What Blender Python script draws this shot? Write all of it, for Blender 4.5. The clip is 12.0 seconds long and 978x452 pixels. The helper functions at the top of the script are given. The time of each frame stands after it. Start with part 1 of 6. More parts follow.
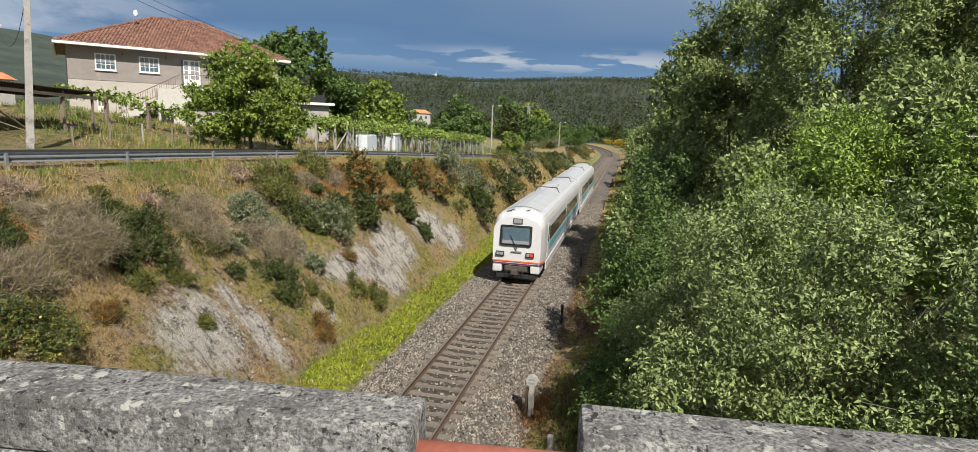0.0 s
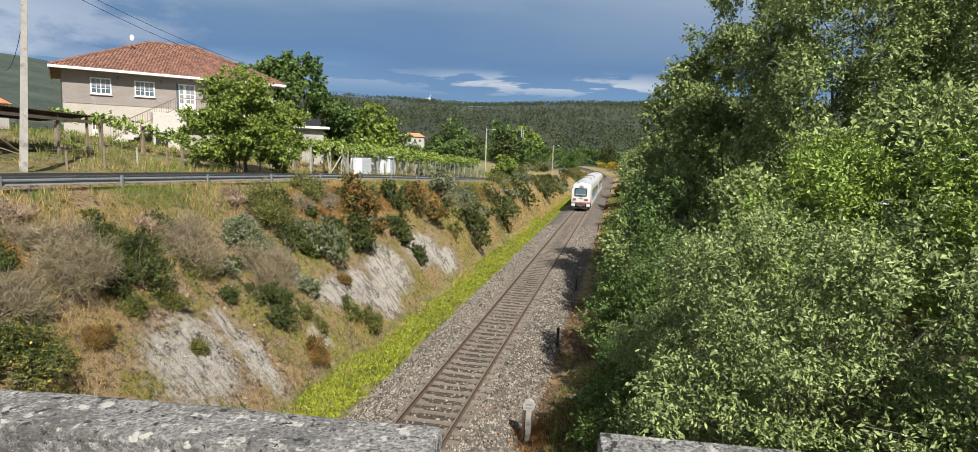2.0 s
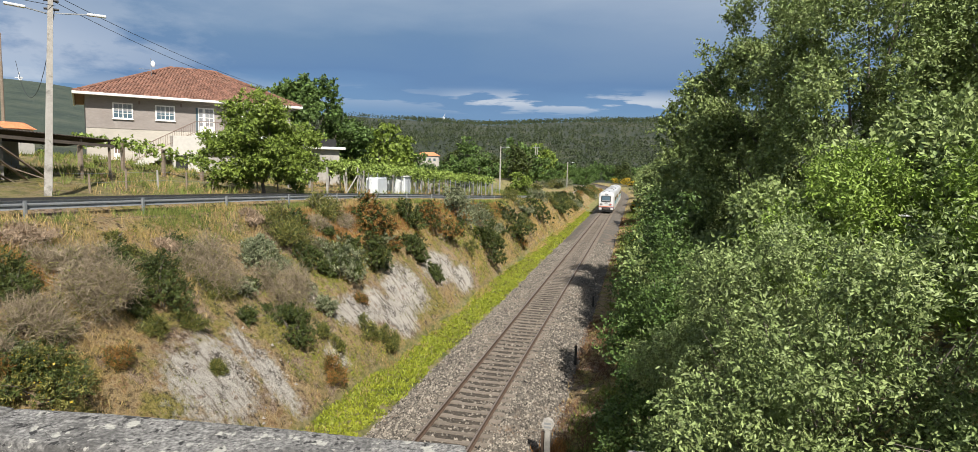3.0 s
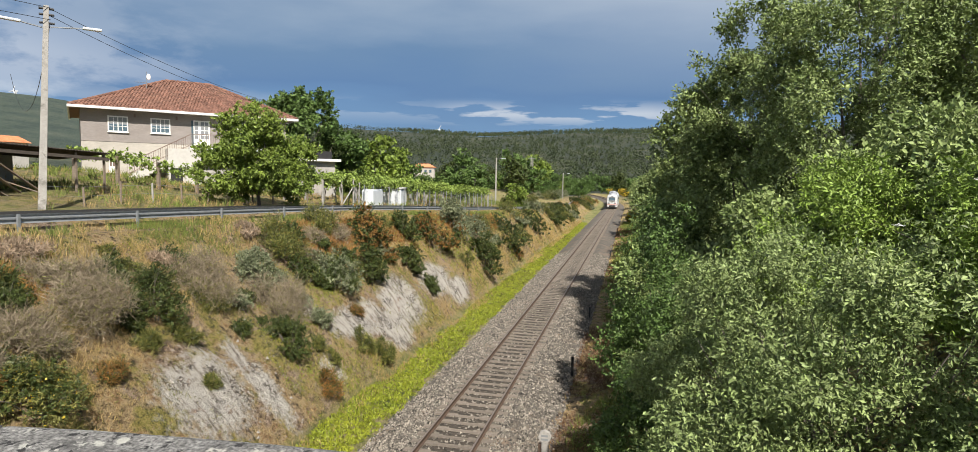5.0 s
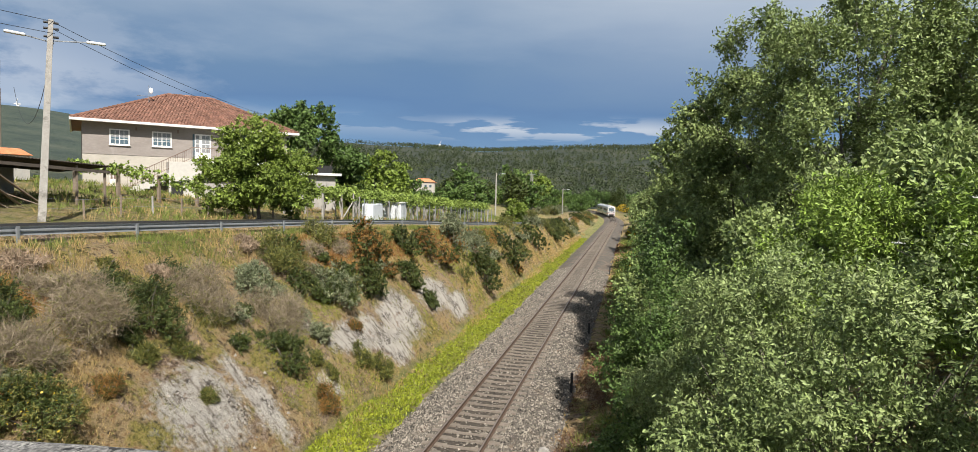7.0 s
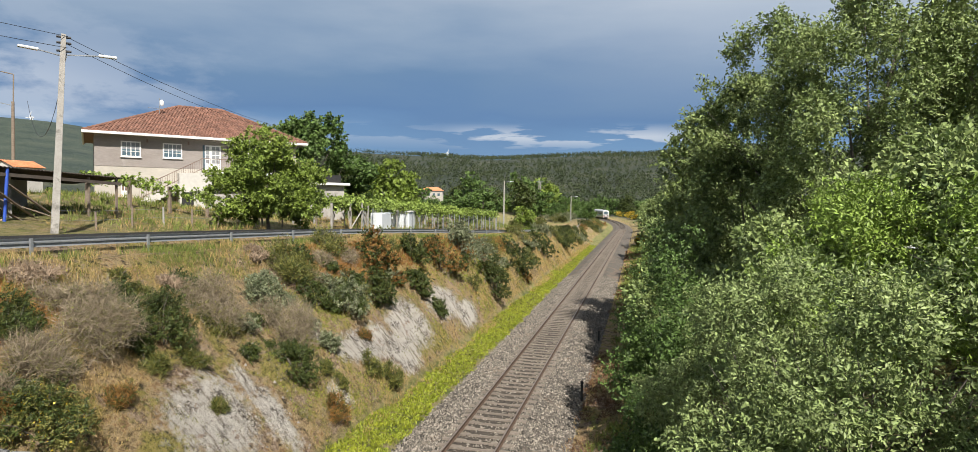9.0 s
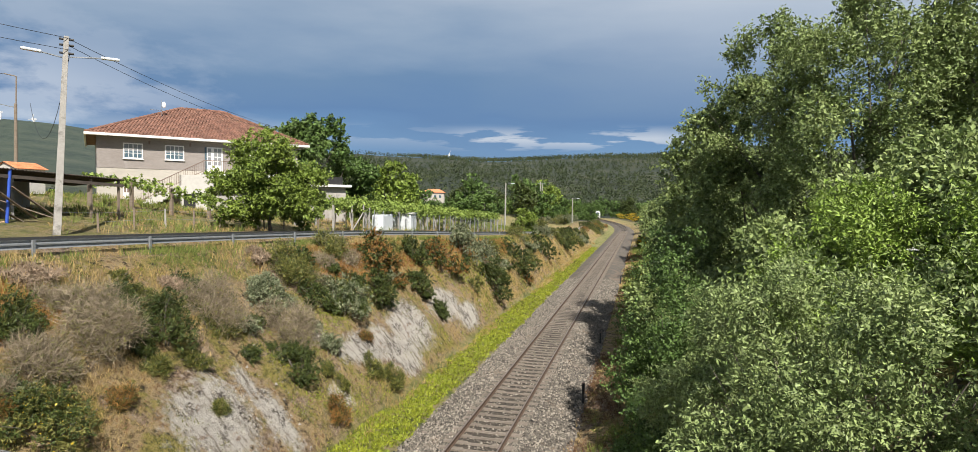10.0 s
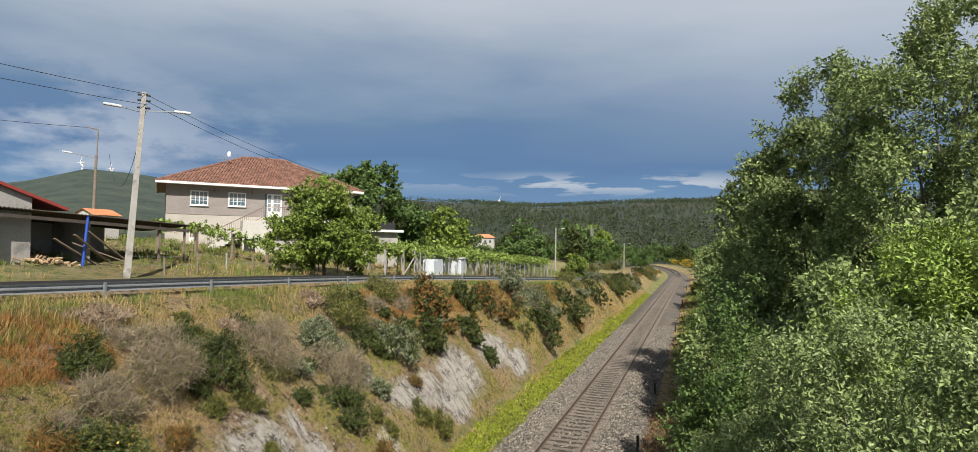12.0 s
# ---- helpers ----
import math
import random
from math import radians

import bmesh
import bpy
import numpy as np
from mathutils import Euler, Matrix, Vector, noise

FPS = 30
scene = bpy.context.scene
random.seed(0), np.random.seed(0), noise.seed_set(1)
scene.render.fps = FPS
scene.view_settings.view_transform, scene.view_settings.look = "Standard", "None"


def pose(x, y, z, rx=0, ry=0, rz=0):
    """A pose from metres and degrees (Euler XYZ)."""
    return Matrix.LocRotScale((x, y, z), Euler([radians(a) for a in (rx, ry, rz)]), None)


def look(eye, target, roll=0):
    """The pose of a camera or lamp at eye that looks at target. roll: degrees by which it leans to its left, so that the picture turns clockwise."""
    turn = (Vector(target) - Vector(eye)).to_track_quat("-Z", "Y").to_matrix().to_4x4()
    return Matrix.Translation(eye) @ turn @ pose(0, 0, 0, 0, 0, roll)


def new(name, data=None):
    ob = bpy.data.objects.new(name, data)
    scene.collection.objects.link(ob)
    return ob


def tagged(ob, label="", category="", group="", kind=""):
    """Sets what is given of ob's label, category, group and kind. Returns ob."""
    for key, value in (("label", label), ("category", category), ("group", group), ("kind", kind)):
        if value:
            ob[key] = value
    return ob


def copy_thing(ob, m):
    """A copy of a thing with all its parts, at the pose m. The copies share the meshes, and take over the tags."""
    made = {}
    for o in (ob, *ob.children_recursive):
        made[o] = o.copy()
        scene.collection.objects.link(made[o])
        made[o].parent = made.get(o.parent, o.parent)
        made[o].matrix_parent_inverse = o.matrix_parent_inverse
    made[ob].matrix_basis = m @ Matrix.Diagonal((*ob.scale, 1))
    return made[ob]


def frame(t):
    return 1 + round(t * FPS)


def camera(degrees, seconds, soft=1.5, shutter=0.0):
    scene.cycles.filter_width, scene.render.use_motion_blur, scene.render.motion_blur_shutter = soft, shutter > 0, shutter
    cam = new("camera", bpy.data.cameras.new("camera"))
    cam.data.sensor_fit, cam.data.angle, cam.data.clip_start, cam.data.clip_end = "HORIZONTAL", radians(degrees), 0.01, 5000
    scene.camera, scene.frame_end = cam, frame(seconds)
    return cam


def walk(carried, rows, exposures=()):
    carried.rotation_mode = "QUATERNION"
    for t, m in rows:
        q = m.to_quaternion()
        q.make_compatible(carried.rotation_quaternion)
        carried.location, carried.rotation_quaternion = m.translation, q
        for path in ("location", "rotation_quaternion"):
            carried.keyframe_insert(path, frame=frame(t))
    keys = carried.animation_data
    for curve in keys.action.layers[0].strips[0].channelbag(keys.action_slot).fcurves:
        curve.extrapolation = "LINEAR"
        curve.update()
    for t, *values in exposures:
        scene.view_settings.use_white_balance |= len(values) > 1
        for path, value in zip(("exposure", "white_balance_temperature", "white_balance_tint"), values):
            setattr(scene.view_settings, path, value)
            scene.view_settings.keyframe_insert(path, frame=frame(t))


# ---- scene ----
# camera: held by hand on the overbridge; x, z sway, yaw to the left of the track, pitch, roll
EYE = 8.5
ROWS = [
    (0.0, -0.001, -0.002, 12.72, -9.69, 2.23),
    (0.5, -0.055, -0.008, 12.22, -8.43, 2.91),
    (1.0, -0.073, -0.021, 12.38, -8.47, 2.36),
    (1.5, -0.079, -0.012, 12.34, -8.5, 2.18),
    (2.0, -0.08, 0.002, 12.2, -7.52, 2.18),
    (2.5, -0.092, 0.007, 12.59, -6.21, 2.32),
    (3.0, -0.106, -0.008, 13.69, -5.88, 1.31),
    (5.0, -0.09, 0.0, 13.34, -4.81, 1.06),
    (5.5, -0.09, 0.0, 13.18, -4.26, 1.19),
    (6.0, -0.09, 0.0, 13.13, -3.97, 1.24),
    (6.5, -0.09, 0.0, 13.17, -3.64, 1.35),
    (7.0, -0.09, 0.0, 13.34, -3.38, 1.42),
    (9.0, -0.09, 0.0, 14.15, -2.64, 0.88),
    (9.5, -0.09, 0.0, 14.3, -2.6, 0.7),
    (10.0, -0.09, 0.0, 14.29, -2.46, 0.91),
    (10.5, -0.09, 0.0, 14.44, -1.53, 0.74),
    (11.0, -0.09, 0.0, 14.87, -0.32, 0.83),
    (11.5, -0.09, 0.0, 16.99, 0.53, 0.9),
    (12.0, -0.09, 0.0, 19.09, 1.74, 1.0),
]


def held(sx, sz, yaw, pitch, roll):
    return pose(sx, 0, EYE + sz, 0, 0, yaw) @ pose(0, 0, 0, 90 + pitch, 0, 0) @ pose(0, 0, 0, 0, 0, roll)


cam = camera(78.0, 12.0, soft=0.5)
walk(cam, [(t, held(sx, sz, yaw, pitch, roll)) for t, sx, sz, yaw, pitch, roll in ROWS], [(0.0, -0.12), (1.0, -0.08), (2.0, 0.08), (10.5, 0.08), (12.0, -0.1)])

# ---- light: broken storm cloud ahead, sun behind and to the right of the camera ----
SUN_FROM = Vector((0.50, -0.80, 0.95)).normalized()
world = bpy.data.worlds.new("storm_sky")
scene.world = world
world.use_nodes = True


def build_world():
    nt = world.node_tree
    nt.nodes.clear()
    out = nt.nodes.new("ShaderNodeOutputWorld")
    bg = nt.nodes.new("ShaderNodeBackground")
    sky = nt.nodes.new("ShaderNodeTexSky")
    sky.sky_type, sky.sun_disc = "NISHITA", False
    sky.sun_elevation = math.asin(SUN_FROM.z)
    sky.sun_rotation = math.atan2(SUN_FROM.x, SUN_FROM.y)
    co = nt.nodes.new("ShaderNodeTexCoord")
    sep = nt.nodes.new("ShaderNodeSeparateXYZ")
    nt.links.new(co.outputs["Generated"], sep.inputs[0])
    # cloud deck: stretched noise bends the height at which the bands lie
    mp = nt.nodes.new("ShaderNodeMapping")
    mp.inputs["Scale"].default_value = (1.6, 1.6, 7.0)
    nt.links.new(co.outputs["Generated"], mp.inputs[0])
    n1 = nt.nodes.new("ShaderNodeTexNoise")
    n1.inputs["Scale"].default_value, n1.inputs["Detail"].default_value, n1.inputs["Roughness"].default_value = 1.6, 7, 0.52
    nt.links.new(mp.outputs[0], n1.inputs["Vector"])
    m1 = nt.nodes.new("ShaderNodeMath")
    m1.operation = "MULTIPLY_ADD"
    m1.inputs[1].default_value, m1.inputs[2].default_value = 0.16, -0.08
    nt.links.new(n1.outputs[0], m1.inputs[0])
    m2 = nt.nodes.new("ShaderNodeMath")
    nt.links.new(sep.outputs["Z"], m2.inputs[0])
    nt.links.new(m1.outputs[0], m2.inputs[1])
    ramp = nt.nodes.new("ShaderNodeValToRGB")
    cr = ramp.color_ramp
    stops = [(0.0, (0.18, 0.29, 0.44)), (0.075, (0.115, 0.235, 0.43)), (0.13, (0.085, 0.175, 0.35)), (0.20, (0.12, 0.21, 0.355)), (0.27, (0.26, 0.34, 0.45)),
             (0.34, (0.46, 0.51, 0.58)), (0.43, (0.58, 0.62, 0.68)), (0.52, (0.24, 0.28, 0.33)), (1.0, (0.14, 0.165, 0.20))]
    cr.elements[0].position, cr.elements[0].color = stops[0][0], (*stops[0][1], 1)
    cr.elements[1].position, cr.elements[1].color = stops[-1][0], (*stops[-1][1], 1)
    for pos, col in stops[1:-1]:
        cr.elements.new(pos).color = (*col, 1)
    nt.links.new(m2.outputs[0], ramp.inputs[0])
    # torn bright edge of cloud low over the hills
    mp2 = nt.nodes.new("ShaderNodeMapping")
    mp2.inputs["Scale"].default_value = (3.2, 3.2, 22.0)
    mp2.inputs["Location"].default_value = (0.35, 0.0, 0.0)
    nt.links.new(co.outputs["Generated"], mp2.inputs[0])
    n2 = nt.nodes.new("ShaderNodeTexNoise")
    n2.inputs["Scale"].default_value, n2.inputs["Detail"].default_value = 2.4, 8
    nt.links.new(mp2.outputs[0], n2.inputs["Vector"])
    gap = nt.nodes.new("ShaderNodeValToRGB")
    gap.color_ramp.elements[0].position, gap.color_ramp.elements[1].position = 0.49, 0.535
    nt.links.new(n2.outputs[0], gap.inputs[0])
    band = nt.nodes.new("ShaderNodeValToRGB")
    b = band.color_ramp
    b.elements[0].position, b.elements[0].color = 0.078, (0, 0, 0, 1)
    b.elements[1].position, b.elements[1].color = 0.122, (0, 0, 0, 1)
    b.elements.new(0.10).color = (0.75, 0.75, 0.75, 1)
    nt.links.new(sep.outputs["Z"], band.inputs[0])
    mul = nt.nodes.new("ShaderNodeMath")
    mul.operation = "MULTIPLY"
    nt.links.new(gap.outputs[0], mul.inputs[0])
    nt.links.new(band.outputs[0], mul.inputs[1])

    def across(stops):
        """A strength that changes round the horizon, by the x of the direction."""
        m = nt.nodes.new("ShaderNodeMapRange")
        m.inputs["From Min"].default_value = -1.0
        nt.links.new(sep.outputs["X"], m.inputs["Value"])
        r = nt.nodes.new("ShaderNodeValToRGB")
        e = r.color_ramp.elements
        e[0].position, e[0].color = stops[0][0], (stops[0][1],) * 3 + (1,)
        e[1].position, e[1].color = stops[-1][0], (stops[-1][1],) * 3 + (1,)
        for p, v in stops[1:-1]:
            e.new(p).color = (v, v, v, 1)
        nt.links.new(m.outputs[0], r.inputs[0])
        return r.outputs[0]

    def times(a, b):
        m = nt.nodes.new("ShaderNodeMath")
        m.operation = "MULTIPLY"
        nt.links.new(a, m.inputs[0])
        nt.links.new(b, m.inputs[1])
        return m.outputs[0]

    mix = nt.nodes.new("ShaderNodeMix")
    mix.data_type = "RGBA"
    mix.inputs["B"].default_value = (0.64, 0.66, 0.70, 1)
    nt.links.new(times(mul.outputs[0], across([(0.0, 0.3), (0.34, 0.32), (0.37, 0.95), (0.51, 0.95), (0.55, 0.35), (1.0, 0.3)])), mix.inputs["Factor"])
    nt.links.new(ramp.outputs[0], mix.inputs["A"])
    # heaped cloud with lit edges over the hill to the west
    n3 = nt.nodes.new("ShaderNodeTexNoise")
    n3.inputs["Scale"].default_value, n3.inputs["Detail"].default_value, n3.inputs["Roughness"].default_value = 5.5, 10, 0.6
    mp3 = nt.nodes.new("ShaderNodeMapping")
    mp3.inputs["Scale"].default_value = (1.0, 1.0, 2.6)
    nt.links.new(co.outputs["Generated"], mp3.inputs[0])
    nt.links.new(mp3.outputs[0], n3.inputs["Vector"])
    puff = nt.nodes.new("ShaderNodeValToRGB")
    puff.color_ramp.elements[0].position, puff.color_ramp.elements[1].position = 0.46, 0.60
    nt.links.new(n3.outputs[0], puff.inputs[0])
    low = nt.nodes.new("ShaderNodeValToRGB")
    e = low.color_ramp.elements
    e[0].position, e[0].color = 0.05, (0.6, 0.6, 0.6, 1)
    e[1].position, e[1].color = 0.27, (0, 0, 0, 1)
    e.new(0.15).color = (1, 1, 1, 1)
    nt.links.new(sep.outputs["Z"], low.inputs[0])
    heap = nt.nodes.new("ShaderNodeMix")
    heap.data_type = "RGBA"
    heap.inputs["B"].default_value = (0.66, 0.69, 0.74, 1)
    nt.links.new(times(times(puff.outputs[0], low.outputs[0]), across([(0.0, 0.55), (0.12, 0.5), (0.24, 0.0), (1.0, 0.0)])), heap.inputs["Factor"])
    nt.links.new(mix.outputs["Result"], heap.inputs["A"])
    # a share of clear sky over the cloud colours
    sc = nt.nodes.new("ShaderNodeMix")
    sc.data_type, sc.blend_type = "RGBA", "ADD"
    sc.inputs["Factor"].default_value = 0.012
    # the deck thins and brightens high over the line
    high = nt.nodes.new("ShaderNodeValToRGB")
    high.color_ramp.elements[0].position, high.color_ramp.elements[1].position = 0.12, 0.30
    nt.links.new(sep.outputs["Z"], high.inputs[0])
    thin = nt.nodes.new("ShaderNodeMix")
    thin.data_type = "RGBA"
    thin.inputs["B"].default_value = (0.60, 0.64, 0.70, 1)
    nt.links.new(times(high.outputs[0], across([(0.0, 0.0), (0.36, 0.0), (0.54, 0.45), (0.68, 0.45), (0.85, 0.0), (1.0, 0.0)])), thin.inputs["Factor"])
    nt.links.new(heap.outputs["Result"], thin.inputs["A"])
    nt.links.new(thin.outputs["Result"], sc.inputs["A"])
    nt.links.new(sky.outputs[0], sc.inputs["B"])
    nt.links.new(sc.outputs["Result"], bg.inputs["Color"])
    bg.inputs["Strength"].default_value = 1.0
    nt.links.new(bg.outputs[0], out.inputs[0])


build_world()
sun = new("sun", bpy.data.lights.new("sun", "SUN"))
sun.data.energy, sun.data.angle, sun.data.color = 6.8, radians(0.6), (1.0, 0.94, 0.85)
sun.matrix_world = look(SUN_FROM * 60, (0, 0, 0))


# ---- materials ----
def mat(name, c1, c2=None, scale=4.0, rough=0.8, bump=0.0, metal=0.0, spots=None, spot_scale=1.0, spot_at=(0.55, 0.65), leaf=0.0, isle=0.0, obj=0.0, fine=6.0, stretch=(1, 1, 1), spec=None):
    """Two colours in noise at two scales, optional third colour in spots, bump, and a share of light through leaves."""
    m = bpy.data.materials.new(name)
    m.use_nodes = True
    nt = m.node_tree
    bsdf = nt.nodes["Principled BSDF"]
    bsdf.inputs["Roughness"].default_value, bsdf.inputs["Metallic"].default_value = rough, metal
    if spec is not None:
        bsdf.inputs["Specular IOR Level"].default_value = spec
    co = nt.nodes.new("ShaderNodeTexCoord")
    mp = nt.nodes.new("ShaderNodeMapping")
    mp.inputs["Scale"].default_value = stretch
    nt.links.new(co.outputs["Object"], mp.inputs[0])
    noise1 = nt.nodes.new("ShaderNodeTexNoise")
    noise1.inputs["Scale"].default_value, noise1.inputs["Detail"].default_value, noise1.inputs["Roughness"].default_value = scale, 6, 0.65
    nt.links.new(mp.outputs[0], noise1.inputs["Vector"])
    noise2 = nt.nodes.new("ShaderNodeTexNoise")
    noise2.inputs["Scale"].default_value, noise2.inputs["Detail"].default_value = scale * fine, 8
    nt.links.new(mp.outputs[0], noise2.inputs["Vector"])
    av = nt.nodes.new("ShaderNodeMix")
    av.data_type = "FLOAT"
    av.inputs["Factor"].default_value = 0.4
    nt.links.new(noise1.outputs[0], av.inputs["A"])
    nt.links.new(noise2.outputs[0], av.inputs["B"])
    ramp = nt.nodes.new("ShaderNodeValToRGB")
    ramp.color_ramp.elements[0].position, ramp.color_ramp.elements[1].position = 0.36, 0.64
    ramp.color_ramp.elements[0].color = (*c1, 1)
    ramp.color_ramp.elements[1].color = (*(c2 or c1), 1)
    nt.links.new(av.outputs["Result"], ramp.inputs[0])
    col = ramp.outputs[0]
    if spots:
        sn = nt.nodes.new("ShaderNodeTexNoise")
        sn.inputs["Scale"].default_value, sn.inputs["Detail"].default_value, sn.inputs["Roughness"].default_value = spot_scale, 7, 0.7
        nt.links.new(co.outputs["Object"], sn.inputs["Vector"])
        sr = nt.nodes.new("ShaderNodeValToRGB")
        sr.color_ramp.elements[0].position, sr.color_ramp.elements[1].position = spot_at
        nt.links.new(sn.outputs[0], sr.inputs[0])
        mx = nt.nodes.new("ShaderNodeMix")
        mx.data_type = "RGBA"
        mx.inputs["B"].default_value = (*spots, 1)
        nt.links.new(sr.outputs[0], mx.inputs["Factor"])
        nt.links.new(col, mx.inputs["A"])
        col = mx.outputs["Result"]
    if isle or obj:
        if isle:
            rnd = nt.nodes.new("ShaderNodeNewGeometry").outputs["Random Per Island"]
        else:
            rnd = nt.nodes.new("ShaderNodeObjectInfo").outputs["Random"]
        hsv = nt.nodes.new("ShaderNodeHueSaturation")
        mr = nt.nodes.new("ShaderNodeMapRange")
        mr.inputs["To Min"].default_value, mr.inputs["To Max"].default_value = 1 - (isle or obj), 1 + (isle or obj)
        nt.links.new(rnd, mr.inputs["Value"])
        nt.links.new(mr.outputs[0], hsv.inputs["Value"])
        nt.links.new(col, hsv.inputs["Color"])
        col = hsv.outputs[0]
    nt.links.new(col, bsdf.inputs["Base Color"])
    if bump:
        bp = nt.nodes.new("ShaderNodeBump")
        bp.inputs["Strength"].default_value, bp.inputs["Distance"].default_value = bump, 0.02
        nt.links.new(noise2.outputs[0], bp.inputs["Height"])
        nt.links.new(bp.outputs[0], bsdf.inputs["Normal"])
    if leaf:
        tr = nt.nodes.new("ShaderNodeBsdfTranslucent")
        nt.links.new(col, tr.inputs["Color"])
        ms = nt.nodes.new("ShaderNodeMixShader")
        ms.inputs[0].default_value = leaf
        nt.links.new(bsdf.outputs[0], ms.inputs[1])
        nt.links.new(tr.outputs[0], ms.inputs[2])
        nt.links.new(ms.outputs[0], nt.nodes["Material Output"].inputs["Surface"])
    return m


M = {}


def granite(name):
    """Weathered granite: speckle, dark stains, black pits and pale lichen in blots."""
    m = bpy.data.materials.new(name)
    m.use_nodes = True
    nt = m.node_tree
    bs = nt.nodes["Principled BSDF"]
    bs.inputs["Roughness"].default_value = 0.95
    co = nt.nodes.new("ShaderNodeTexCoord")

    def layer(scale, stops, detail=8, rough=0.7):
        n = nt.nodes.new("ShaderNodeTexNoise")
        n.inputs["Scale"].default_value, n.inputs["Detail"].default_value, n.inputs["Roughness"].default_value = scale, detail, rough
        nt.links.new(co.outputs["Object"], n.inputs["Vector"])
        r = nt.nodes.new("ShaderNodeValToRGB")
        for e, (p, c) in zip(r.color_ramp.elements, stops):
            e.position, e.color = p, (*c, 1)
        nt.links.new(n.outputs[0], r.inputs[0])
        return r.outputs[0], n.outputs[0]

    def over(fac, under, colour):
        x = nt.nodes.new("ShaderNodeMix")
        x.data_type = "RGBA"
        x.inputs["B"].default_value = (*colour, 1)
        nt.links.new(fac, x.inputs["Factor"])
        nt.links.new(under, x.inputs["A"])
        return x.outputs["Result"]

    k0, k1 = (0, 0, 0), (1, 1, 1)
    base, grain = layer(62, [(0.40, (0.10, 0.098, 0.095)), (0.62, (0.40, 0.39, 0.37))])
    stain, _ = layer(5.0, [(0.46, k0), (0.62, (0.72, 0.72, 0.72))])
    pale, _ = layer(15.0, [(0.59, k0), (0.625, (0.9, 0.9, 0.9))], 6, 0.6)
    small, _ = layer(30.0, [(0.62, k0), (0.66, (0.8, 0.8, 0.8))], 4, 0.6)
    pits, dent = layer(24.0, [(0.385, (0.95, 0.95, 0.95)), (0.415, k0)], 6, 0.65)
    c = over(stain, base, (0.075, 0.072, 0.068))
    c = over(small, c, (0.46, 0.45, 0.41))
    c = over(pale, c, (0.50, 0.49, 0.44))
    c = over(pits, c, (0.02, 0.02, 0.02))
    nt.links.new(c, bs.inputs["Base Color"])
    add = nt.nodes.new("ShaderNodeMath")
    nt.links.new(grain, add.inputs[0])
    nt.links.new(dent, add.inputs[1])
    bp = nt.nodes.new("ShaderNodeBump")
    bp.inputs["Strength"].default_value, bp.inputs["Distance"].default_value = 0.8, 0.02
    nt.links.new(add.outputs[0], bp.inputs["Height"])
    nt.links.new(bp.outputs[0], bs.inputs["Normal"])
    return m


